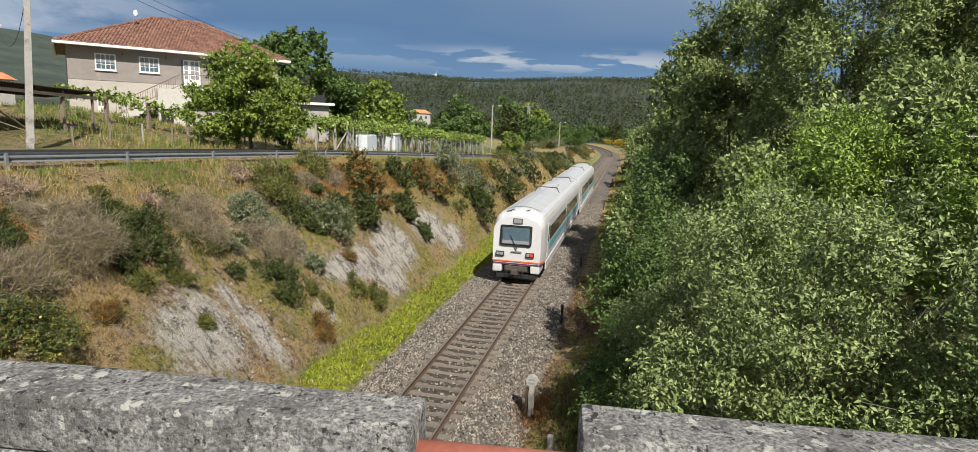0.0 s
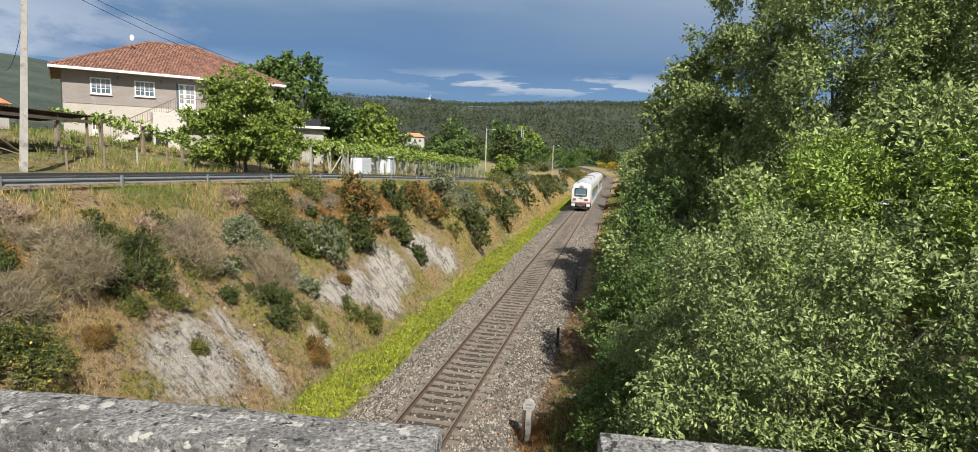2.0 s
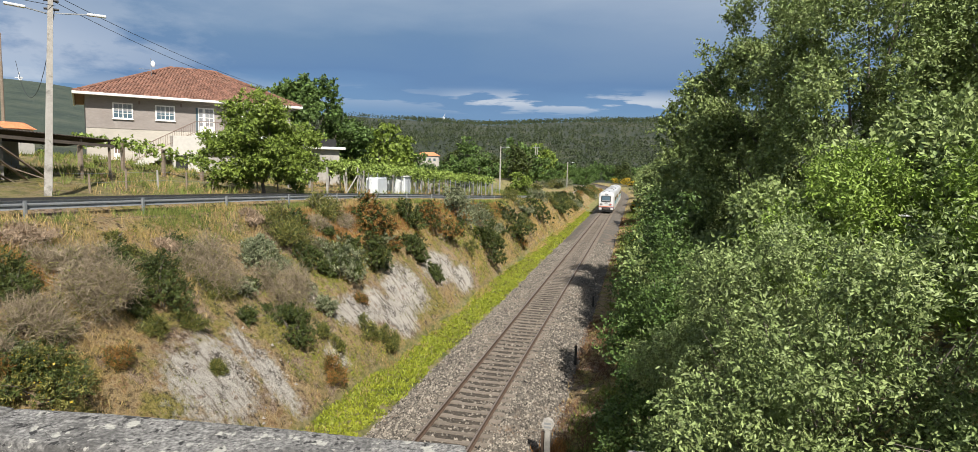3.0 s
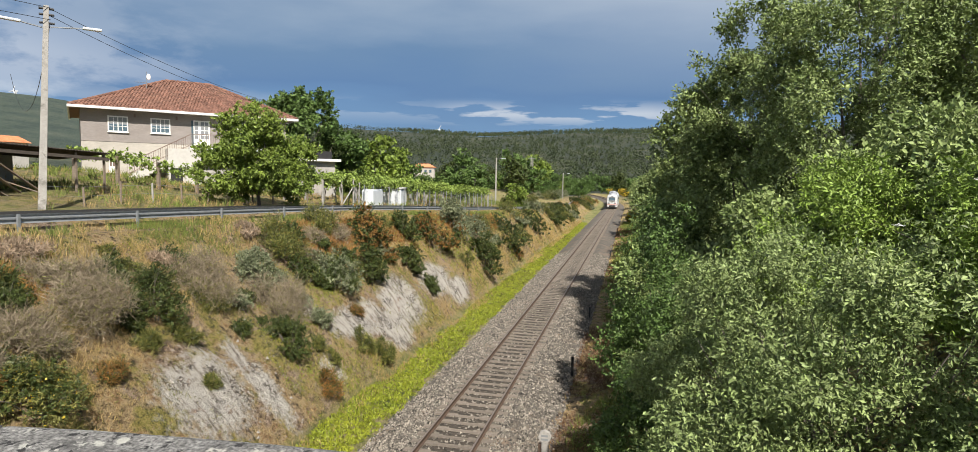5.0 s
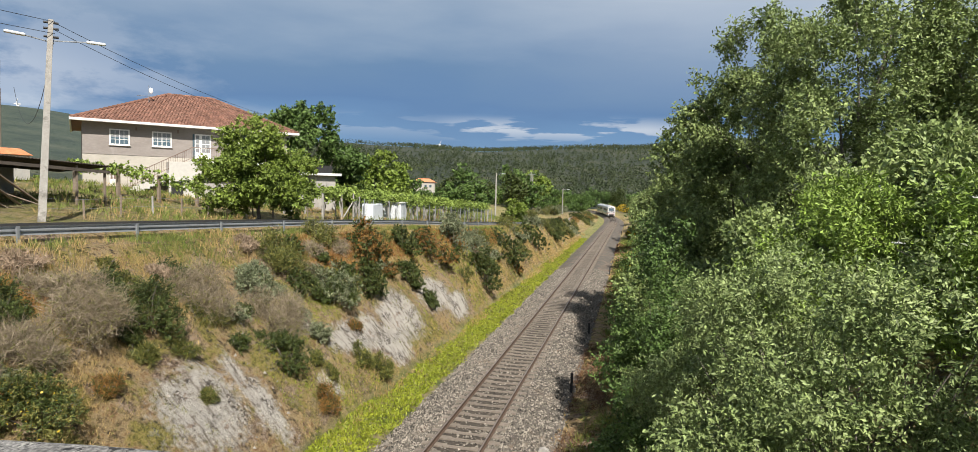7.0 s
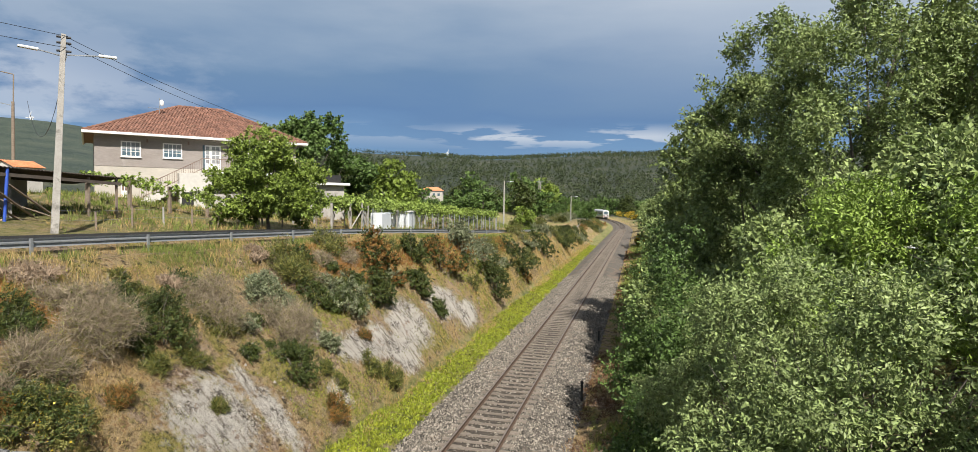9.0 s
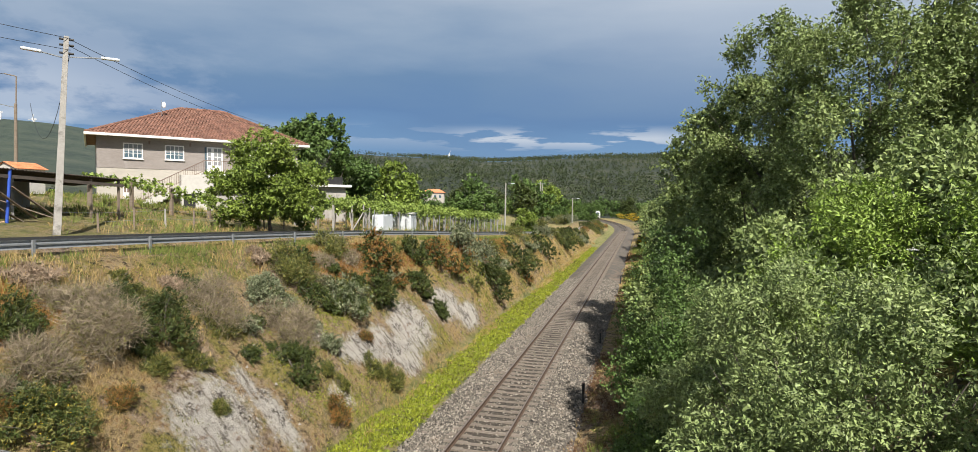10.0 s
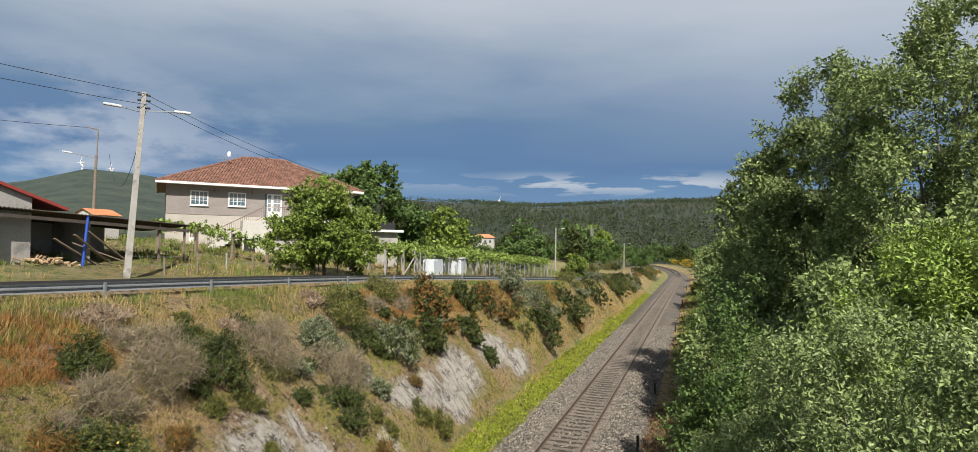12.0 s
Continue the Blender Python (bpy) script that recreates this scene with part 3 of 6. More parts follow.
def build_ground():
    xs = np.array(sorted(set(list(np.arange(-18.9, -10.3, 0.27) + 0.013) + [-q for q in grow(14, 48, 0.4, 2600, 1.09)] + list(np.arange(-14, 12, 0.4)) + grow(12, 13, 0.5, 2600, 1.16))))
    ys = np.array(sorted(set(list(np.arange(9, 44, 0.31) + 0.017) + grow(-12, 100, 0.62, 2800, 1.05) + [-12 - q for q in grow(0.5, 1, 0.5, 900, 1.4)])))
    X, Y = np.meshgrid(xs, ys)
    Z = land(X, Y)
    nx, ny = len(xs), len(ys)
    me = bpy.data.meshes.new("ground")
    co = np.stack([X, Y, Z], -1).reshape(-1, 3)
    i = (np.arange(ny - 1)[:, None] * nx + np.arange(nx - 1)[None]).ravel()
    faces = np.stack([i, i + 1, i + nx + 1, i + nx], 1)
    me.from_pydata(co.tolist(), [], faces.tolist())
    me.polygons.foreach_set("use_smooth", [True] * len(me.polygons))
    # what grows where: bare rock, green, dry
    off = X - track_x(Y)
    gx = guard_x(Y)
    toe = track_x(Y) - 5.1
    f = np.clip((toe - X) / np.maximum(toe - gx - 1.3, 0.5), 0, 1.3)
    nz = vnoise(X * 0.55, Y * 0.45, 5) + 0.6 * vnoise(X * 1.9, Y * 1.9, 6)
    rock = np.zeros_like(X)
    for cx, cy, rx, ry in BARE:
        rock = np.maximum(rock, np.clip(1.35 - np.hypot((X - cx) / rx, (Y - cy) / ry) + 0.25 * nz, 0, 1))
    rock = rock * (X < toe + 0.2)
    green = np.where(X > toe, 1.0, 0) * (off < -2.8) + (gx - X > 3.8) * np.clip(0.55 + 0.5 * nz, 0, 1) + (off > 4.4) * np.clip(0.5 + 0.5 * nz, 0, 1)
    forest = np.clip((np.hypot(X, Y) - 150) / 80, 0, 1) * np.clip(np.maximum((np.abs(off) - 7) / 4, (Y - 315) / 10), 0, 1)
    az = np.degrees(np.arctan2(X, Y))
    heath = np.clip((-37 - az) / 3, 0, 1) * np.clip((np.hypot(X, Y) - 560) / 160, 0, 1)
    for nm, arr in (("rock", rock), ("green", np.clip(green, 0, 1)), ("forest", forest), ("heath", heath)):
        at = me.attributes.new(nm, "FLOAT", "POINT")
        at.data.foreach_set("value", arr.astype(np.float32).ravel())
    m = bpy.data.materials.new("soil_and_grass")
    m.use_nodes = True
    nt = m.node_tree
    bs = nt.nodes["Principled BSDF"]
    bs.inputs["Roughness"].default_value = 0.95
    geo = nt.nodes.new("ShaderNodeNewGeometry")

    def nzn(scale, detail=8, rough=0.65, stretch=None):
        n = nt.nodes.new("ShaderNodeTexNoise")
        n.inputs["Scale"].default_value, n.inputs["Detail"].default_value, n.inputs["Roughness"].default_value = scale, detail, rough
        src = geo.outputs["Position"]
        if stretch:
            mp = nt.nodes.new("ShaderNodeMapping")
            mp.inputs["Scale"].default_value = stretch
            nt.links.new(src, mp.inputs[0])
            src = mp.outputs[0]
        nt.links.new(src, n.inputs["Vector"])
        return n.outputs[0]

    def ramp(src, stops):
        r = nt.nodes.new("ShaderNodeValToRGB")
        e = r.color_ramp.elements
        e[0].position, e[0].color = stops[0][0], (*stops[0][1], 1)
        e[1].position, e[1].color = stops[-1][0], (*stops[-1][1], 1)
        for p, c in stops[1:-1]:
            e.new(p).color = (*c, 1)
        nt.links.new(src, r.inputs[0])
        return r.outputs[0]

    def attr(n):
        a = nt.nodes.new("ShaderNodeAttribute")
        a.attribute_name = n
        return a.outputs["Fac"]

    def mix(fac, a, b):
        x = nt.nodes.new("ShaderNodeMix")
        x.data_type = "RGBA"
        nt.links.new(fac, x.inputs["Factor"])
        nt.links.new(a, x.inputs["A"])
        nt.links.new(b, x.inputs["B"])
        return x.outputs["Result"]

    def times(a, b):
        x = nt.nodes.new("ShaderNodeMix")
        x.data_type, x.blend_type = "RGBA", "MULTIPLY"
        x.inputs["Factor"].default_value = 1.0
        nt.links.new(a, x.inputs["A"])
        nt.links.new(b, x.inputs["B"])
        return x.outputs["Result"]

    straw = ramp(nzn(2.6, 12, 0.75), [(0.38, (0.035, 0.028, 0.016)), (0.44, (0.22, 0.15, 0.075)), (0.51, (0.47, 0.355, 0.19)), (0.57, (0.33, 0.20, 0.095)), (0.65, (0.13, 0.10, 0.04))])
    moss = ramp(nzn(4.0, 12, 0.75), [(0.40, (0.03, 0.032, 0.009)), (0.47, (0.20, 0.18, 0.036)), (0.55, (0.36, 0.30, 0.075)), (0.63, (0.33, 0.24, 0.14))])
    pink = ramp(nzn(5.0, 12, 0.75), [(0.40, (0.06, 0.042, 0.03)), (0.49, (0.28, 0.19, 0.135)), (0.58, (0.46, 0.35, 0.26))])
    dry = mix(ramp(nzn(0.75, 8, 0.65), [(0.47, (0, 0, 0)), (0.54, (0.95, 0.95, 0.95))]), straw, moss)
    dry = mix(ramp(nzn(0.62, 8, 0.65, (1.0, 1.0, 1.7)), [(0.54, (0, 0, 0)), (0.61, (0.9, 0.9, 0.9))]), dry, pink)
    rockc = ramp(nzn(2.2, 14, 0.72, (0.7, 2.2, 0.6)), [(0.34, (0.16, 0.125, 0.10)), (0.41, (0.34, 0.30, 0.255)), (0.48, (0.56, 0.52, 0.465)), (0.62, (0.64, 0.605, 0.55)), (0.74, (0.40, 0.31, 0.23))])
    lichen = ramp(nzn(7.0, 8, 0.7), [(0.36, (0.06, 0.05, 0.045)), (0.6, (0.20, 0.17, 0.14))])
    rockc = mix(times(ramp(nzn(1.3, 5, 0.6), [(0.5, (0, 0, 0)), (0.58, (1, 1, 1))]), ramp(nzn(9.0, 6, 0.7), [(0.47, (0, 0, 0)), (0.51, (1, 1, 1))])), rockc, lichen)
    rockc = mix(ramp(nzn(1.7, 9, 0.7, (1.0, 0.8, 1.3)), [(0.59, (0, 0, 0)), (0.64, (0.85, 0.85, 0.85))]), rockc, pink)
    grn = ramp(nzn(1.1, 10, 0.72), [(0.34, (0.075, 0.095, 0.025)), (0.46, (0.16, 0.185, 0.045)), (0.54, (0.30, 0.27, 0.11)), (0.66, (0.36, 0.29, 0.16))])
    # darker than the sparse trees: shade between them put into the ground colour
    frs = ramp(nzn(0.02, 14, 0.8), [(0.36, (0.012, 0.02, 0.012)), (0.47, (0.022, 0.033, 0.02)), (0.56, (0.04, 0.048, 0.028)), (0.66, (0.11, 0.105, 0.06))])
    edge = nt.nodes.new("ShaderNodeMath")
    edge.operation = "MULTIPLY_ADD"
    edge.use_clamp = True
    nt.links.new(nzn(5.0), edge.inputs[0])
    edge.inputs[1].default_value = 3.2
    add = nt.nodes.new("ShaderNodeMath")
    add.operation = "MULTIPLY_ADD"
    add.inputs[1].default_value, add.inputs[2].default_value = 3.2, -3.2
    nt.links.new(attr("rock"), add.inputs[0])
    nt.links.new(add.outputs[0], edge.inputs[2])
    c = mix(attr("green"), dry, grn)
    c = mix(edge.outputs[0], c, rockc)
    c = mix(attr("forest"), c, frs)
    c = mix(attr("heath"), c, ramp(nzn(0.02, 12, 0.78), [(0.40, (0.022, 0.036, 0.03)), (0.5, (0.04, 0.058, 0.042)), (0.6, (0.058, 0.072, 0.052)), (0.7, (0.11, 0.115, 0.09))]))
    nt.links.new(c, bs.inputs["Base Color"])
    bp = nt.nodes.new("ShaderNodeBump")
    bp.inputs["Strength"].default_value, bp.inputs["Distance"].default_value = 1.0, 0.4
    nt.links.new(nzn(3.5, 14, 0.8), bp.inputs["Height"])
    nt.links.new(bp.outputs[0], bs.inputs["Normal"])
    me.materials.append(m)
    tagged(new("ground", me), "dry grassy ground with a rocky railway cutting", "ground", kind="structure")


build_ground()


# ---- track ----
def sweep(profile, s0, s1, step, name, material, parent=None, closed=True):
    """A cross-section (u to the right, z) drawn along the track."""
    verts, faces = [], []
    ss = list(np.arange(s0, s1 + 0.01, step))
    n = len(profile)
    for s in ss:
        x, y, a = track_at(s)
        for u, z in profile:
            verts.append((x + u * math.cos(a), y + u * math.sin(a), z))
    for i in range(len(ss) - 1):
        for j in range(n if closed else n - 1):
            k = (j + 1) % n
            faces.append((i * n + j, i * n + k, (i + 1) * n + k, (i + 1) * n + j))
    return obj_from(name, verts, faces, material, parent)


TRACK_END = 335


def build_track():
    bed = sweep([(-3.1, -0.72), (-2.9, -0.6), (-1.75, -0.2), (-0.95, -0.2), (-0.75, -0.225), (0.75, -0.225), (0.95, -0.2), (1.75, -0.2), (2.7, -0.52), (3.15, -0.56), (3.3, -0.72)], -20, TRACK_END, 4, "ballast_bed", M["ballast"])
    tagged(bed, "grey crushed stone ballast bed under the track", "ballast", kind="structure")
    crib = sweep([(-0.80, -0.222), (-0.80, -0.212), (0.80, -0.212), (0.80, -0.222)], -20, TRACK_END, 4, "crib_ballast", M["crib"])
    tagged(crib, "dark rusty ballast between the rails", "ballast", kind="structure")
    rails = thing("railway_track", "single railway track of rusty rails on concrete sleepers", "railway track", kind="structure")
    for side in (-0.834, 0.834):
        sgn = 1 if side > 0 else -1
        c = side + sgn * 0.034
        sweep([(c - 0.065, -0.165), (c + 0.065, -0.165), (c + 0.065, -0.15), (c + 0.012, -0.13), (c + 0.012, -0.04), (c + 0.035, -0.03), (c + 0.035, -0.004), (c - 0.035, -0.004), (c - 0.035, -0.03), (c - 0.012, -0.04), (c - 0.012, -0.13), (c - 0.065, -0.15)], -20, TRACK_END, 4, "rail", M["rail"], rails)
        sweep([(c - 0.026, -0.0035), (c + 0.026, -0.0035), (c + 0.022, 0.0), (c - 0.022, 0.0)], -20, TRACK_END, 4, "running_face", M["railtop"], rails)
    bm = bmesh.new()
    for lo, hi in (((-1.3, -0.13, -0.30), (-0.45, 0.13, -0.166)), ((0.45, -0.13, -0.30), (1.3, 0.13, -0.166)), ((-0.46, -0.10, -0.30), (0.46, 0.10, -0.188))):
        box(bm, lo, hi)
    first = part("sleeper", bm, M["sleeper"], rails)
    s, i = 6.0, 0
    first.matrix_basis = pose(XC, s, 0)
    rr = random.Random(3)
    while i < 299:
        i += 1
        s += 0.6
        x, y, a = track_at(s)
        ob = new("sleeper", first.data)
        ob.parent = rails
        ob.matrix_basis = pose(x + rr.uniform(-0.02, 0.02), y, rr.uniform(-0.008, 0.008), 0, 0, math.degrees(a) + rr.uniform(-0.5, 0.5))
    verts, faces = [], []
    while s < 330:
        s += 0.6
        x, y, a = track_at(s)
        b = len(verts)
        for u, v in ((-1.3, -0.12), (1.3, -0.12), (1.3, 0.12), (-1.3, 0.12)):
            verts.append((x + u * math.cos(a) - v * math.sin(a), y + u * math.sin(a) + v * math.cos(a), -0.168))
        faces.append((b, b + 1, b + 2, b + 3))
    far = obj_from("far_sleepers", verts, faces, M["sleeper"], rails)
    tagged(far, kind="stuff")
    # loose stones on the bed
    n = 70000
    y = 8 + 62 * RNG.random(n) ** 1.6
    u = RNG.uniform(-3.0, 3.25, n)
    z = np.interp(u, [-2.9, -1.75, 1.75, 2.7, 3.3], [-0.6, -0.2, -0.2, -0.52, -0.6]) + 0.012
    keep = ~((np.abs(np.abs(u) - 0.868) < 0.09)) & ((np.abs(u) > 0.9) | (RNG.random(n) < 0.25))
    onsl = (np.abs(((y - 6.0 + 0.3) % 0.6) - 0.3) < 0.14) & (np.abs(u) < 1.32)
    keep &= ~onsl
    y, u, z = y[keep], u[keep], z[keep]
    n = len(y)
    size = RNG.uniform(0.024, 0.068, n)
    base = np.array([(1, 0, 0), (-0.5, 0.87, 0), (-0.5, -0.87, 0), (0.1, 0.1, 1.0)])
    ang = RNG.uniform(0, 6.28, n)
    q = base[None] * size[:, None, None] * RNG.uniform(0.6, 1.3, (n, 4, 3))
    ca, sa = np.cos(ang)[:, None], np.sin(ang)[:, None]
    vx = q[..., 0] * ca - q[..., 1] * sa + (XC + u)[:, None]
    vy = q[..., 0] * sa + q[..., 1] * ca + y[:, None]
    vz = q[..., 2] + z[:, None] - 0.005
    v = np.stack([vx, vy, vz], -1).reshape(-1, 3)
    b = np.arange(n)[:, None] * 4
    fc = np.concatenate([b + [0, 1, 3], b + [1, 2, 3], b + [2, 0, 3]], 0)
    tagged(obj_from("ballast_stones", v.tolist(), fc.tolist(), M["stone"]), "loose grey ballast stones on the track bed", "gravel", kind="stuff")


build_track()


# ---- bridge parapet and deck ----
def build_bridge():
    br = pose(-0.37, 1.92, 0, 0, 0, 6.2)
    deck = part("bridge_deck", one(box, (-26, -7.5, 6.1), (16, 0.02, 6.75), 0.0), M["deck"])
    deck.matrix_world = br
    tagged(deck, "plain concrete deck of the road bridge", "bridge deck", kind="structure")
    rr = random.Random(5)

    def wall(name, x0, x1, y0, y1, label):
        t = thing(name, label, "parapet", br)
        x = x0
        n = 0
        while x < x1 - 0.05:
            w = min(rr.uniform(2.6, 3.4), x1 - x)
            if x1 - x - w < 0.4:
                w = x1 - x
            bm = bmesh.new()
            box(bm, (x + 0.004, y0 + 0.015, 6.75), (x + w - 0.004, y1 - 0.015, 7.325), 0.012)
            part("wall_block", bm, M["granite"], t)
            bm = bmesh.new()
            box(bm, (x + 0.003, y0, 7.33), (x + w - 0.003, y1, 7.55), 0.028)
            bmesh.ops.subdivide_edges(bm, edges=bm.edges[:], cuts=4, use_grid_fill=True)
            for v in bm.verts:
                v.co += Vector((0, 1, 1)) * 0.009 * noise.noise(v.co * 4) + Vector((0, 0.5, 1)) * 0.006 * noise.noise(v.co * 17)
            part("coping_stone", bm, M["granite"], t, smooth=False)
            x += w
            n += 1

    wall("stone_parapet", -24, -0.25, -0.25, 0.0, "grey granite bridge parapet blotched with pale lichen")
    wall("stone_parapet", 0.27, 14, -0.19, 0.06, "grey granite bridge parapet blotched with pale lichen")
    wall("stone_parapet", -24, 14, -7.4, -7.15, "grey granite bridge parapet on the far side of the road")
    pipe = part("steel_pipe_rail", one(rod, (-0.45, -0.16, 7.425), (0.5, -0.10, 7.40), 0.042, None, 16), M["redpipe"], smooth=True)
    pipe.matrix_world = br
    tagged(pipe, "red oxide painted steel pipe across the parapet gap", "pipe rail")
    ab = part("bridge_abutment", one(box, (-24, -7.3, -1.5), (-6.5, -0.15, 6.1)), M["granite"])
    ab.matrix_world = br
    tagged(ab, "granite bridge abutment under the deck", "abutment", kind="structure")
    ab2 = part("bridge_abutment", one(box, (1.5, -7.3, -1.5), (14, -0.15, 6.1)), M["granite"])
    ab2.matrix_world = br
    tagged(ab2, "granite bridge abutment under the deck", "abutment", kind="structure")


build_bridge()


# ---- road, guardrail ----
def build_road():
    ys = list(np.arange(-20, 128, 2.5))
    verts, faces = [], []
    for y in ys:
        for u in (0.9, 2.0, 3.2, 4.3):
            verts.append((float(guard_x(y)) - u, y, float(road_z(y)) + 0.46))
    for i in range(len(ys) - 1):
        for j in range(3):
            faces.append((i * 4 + j + 1, i * 4 + j, (i + 1) * 4 + j, (i + 1) * 4 + j + 1))
    tagged(obj_from("road", verts, faces, M["asphalt"]), "narrow grey asphalt lane above the cutting", "road", kind="structure")
    # steel barrier: posts every 4 m along the beam
    prof = [(0.0, 0.31), (-0.075, 0.25), (-0.08, 0.215), (0.0, 0.17), (0.0, 0.14), (-0.08, 0.095), (-0.075, 0.06), (0.0, 0.0), (0.012, 0.0), (-0.063, 0.064), (-0.068, 0.092), (0.012, 0.134), (0.012, 0.176), (-0.068, 0.218), (-0.063, 0.246), (0.012, 0.31)]
    g = thing("guardrail", "galvanised steel road guardrail with a double-wave beam", "guardrail")
    pts = []
    y = -9.0
    while y < 205:
        pts.append((float(guard_x(y)), y, float(road_z(y))))
        y += 0.5
    verts, faces = [], []
    n = len(prof)
    for x, y, z in pts:
        for u, h in prof:
            verts.append((x + u, y, z + 0.28 + h))
    for i in range(len(pts) - 1):
        for j in range(n):
            k = (j + 1) % n
            faces.append((i * n + j, i * n + k, (i + 1) * n + k, (i + 1) * n + j))
    obj_from("beam", verts, faces, M["galv"], g)
    bm = bmesh.new()
    box(bm, (0.055, -0.05, -0.7), (0.125, 0.05, 0.58), 0.006)
    box(bm, (0.03, -0.04, 0.36), (0.06, 0.04, 0.52), 0.005)
    p0 = part("post", bm, M["galv"], g)

    y = POST_Y0
    spots = []
    while y < 200:
        spots.append(y)
        y += 4.35 * math.cos(math.atan2(float(guard_x(y + 2) - guard_x(y - 2)), 4.0))
    for k, y in enumerate(spots):
        ob = p0 if k == 0 else new("post", p0.data)
        ob.parent = g
        ob.matrix_basis = pose(float(guard_x(y)), y, float(road_z(y)))


POST_Y0 = 2.6
build_road()
# ---- the train: a white diesel railcar pair, seen from its tail ----
def car_section(y, w=1.45, zt=3.95, zb=0.95):
    """Cross-section of the body: straight sides, rounded shoulders, shallow roof."""
    pts = [(-w * 0.97, zb), (-w, 1.6), (-w, 2.9)]
    for i in range(1, 6):
        a = math.pi - i * math.pi / 10
        pts.append((-(w - 0.55) + 0.55 * math.cos(a), 2.95 + 0.78 * math.sin(a)))
    pts.append((-0.45, zt - 0.06))
    pts.append((0, zt))
    return pts + [(-x, z) for x, z in reversed(pts[:-1])]


def build_car(length, tail, group="train cars"):
    """One car; its tail end stands at y = 0 and it reaches forwards to y = length."""
    car = thing("railcar", "white railcar with bronze window band and red tail lamp" if tail else "white leading railcar with bronze window band and blue-green side band", "train car", group=group)
    verts, faces = [], []
    ys = [0.0, 0.06, 0.16, 0.35, 0.7, 1.1, 1.6, length - 0.3, length] if tail else [0.0, 0.2, length - 1.6, length - 0.8, length - 0.3, length]
    for k, y in enumerate(ys):
        e = (y / 1.6 if tail else (length - y) / 1.6)
        e = min(1, e)
        s = 1 - 0.10 * (1 - e) ** 2.4
        zt = 3.95 - 0.34 * (1 - e) ** 2.2
        for x, z in car_section(y):
            zz = 0.95 + (z - 0.95) * (zt - 0.95) / 3.0
            verts.append((x * s, y + (0.10 * max(0, (zz - 2.0)) if (tail and k < 4) else 0), zz))
    n = len(car_section(0))
    for i in range(len(ys) - 1):
        for j in range(n - 1):
            faces.append((i * n + j + 1, i * n + j, (i + 1) * n + j, (i + 1) * n + j + 1))
        faces.append((i * n, i * n + n - 1, (i + 1) * n + n - 1, (i + 1) * n))
    faces.append(tuple(range(n)))
    faces.append(tuple(range((len(ys) - 1) * n + n - 1, (len(ys) - 1) * n - 1, -1)))
    obj_from("body", verts, faces, M["white"], car)
    # roof panel a little proud of the shell
    rp = [(-1.28, 3.43), (-1.0, 3.70), (-0.45, 3.905), (0, 3.965), (0.45, 3.905), (1.0, 3.70), (1.28, 3.43)]
    vv, ff = [], []
    for y in (1.7 if tail else 0.3, length - (0.4 if tail else 1.7)):
        vv += [(x, y, z + 0.012) for x, z in rp]
    ff = [(j, j + 1, 7 + j + 1, 7 + j) for j in range(6)]
    obj_from("roof", vv, ff, M["roofgrey"], car)
    bm = bmesh.new()
    for y0, w in ((length * 0.52, 0.55), (length * 0.60, 0.42)):
        box(bm, (-w, y0, 3.85), (w, y0 + 1.5, 4.04), 0.03)
    part("roof_equipment", bm, M["roofgrey"], car)
    for i, y0 in enumerate((length * 0.5, length - 2.5)):
        bm = bmesh.new()
        for sx in (-0.9, 0.9):
            rod(bm, (sx, y0, 3.72), (sx * 0.75, y0, 4.12), 0.03, None, 6)
        rod(bm, (-0.7, y0, 4.12), (0.7, y0, 4.12), 0.035, None, 6)
        part("roof_rail", bm, M["under"], car)
    for sx in (-1, 1):
        # bands along the sides, each a thin plate set proud of the body
        for nm, z0, z1, y0, y1, mm, d in (("window_band", 1.98, 2.78, 2.6, length - 2.0, "bandglass", 0.006), ("colour_band", 1.45, 1.86, 2.6, length - 1.0, "teal", 0.006), ("skirt", 0.55, 0.95, 1.4, length - 0.8, "white", 0.0)):
            bm = bmesh.new()
            box(bm, (sx * 1.40, y0, z0), (sx * (1.45 + d), y1, z1), 0.0)
            part(nm, bm, M[mm], car)
        for y0 in (1.75, length * 0.5):
            bm = bmesh.new()
            box(bm, (sx * 1.40, y0, 1.15), (sx * 1.462, y0 + (0.62 if y0 < 3 else 1.25), 3.05), 0.01)
            dd = part("door", bm, M["white"], car)
            bm = bmesh.new()
            box(bm, (sx * 1.41, y0 + 0.12, 2.0), (sx * 1.468, y0 + (0.5 if y0 < 3 else 1.1), 2.9), 0.01)
            part("pane", bm, M["glass"], dd)
        nwin = 9
        for i in range(1, nwin):
            bm = bmesh.new()
            y0 = 2.6 + i * (length - 4.6) / nwin
            box(bm, (sx * 1.41, y0 - 0.03, 2.0), (sx * 1.462, y0 + 0.03, 2.76))
            part("window_post", bm, M["black"], car)
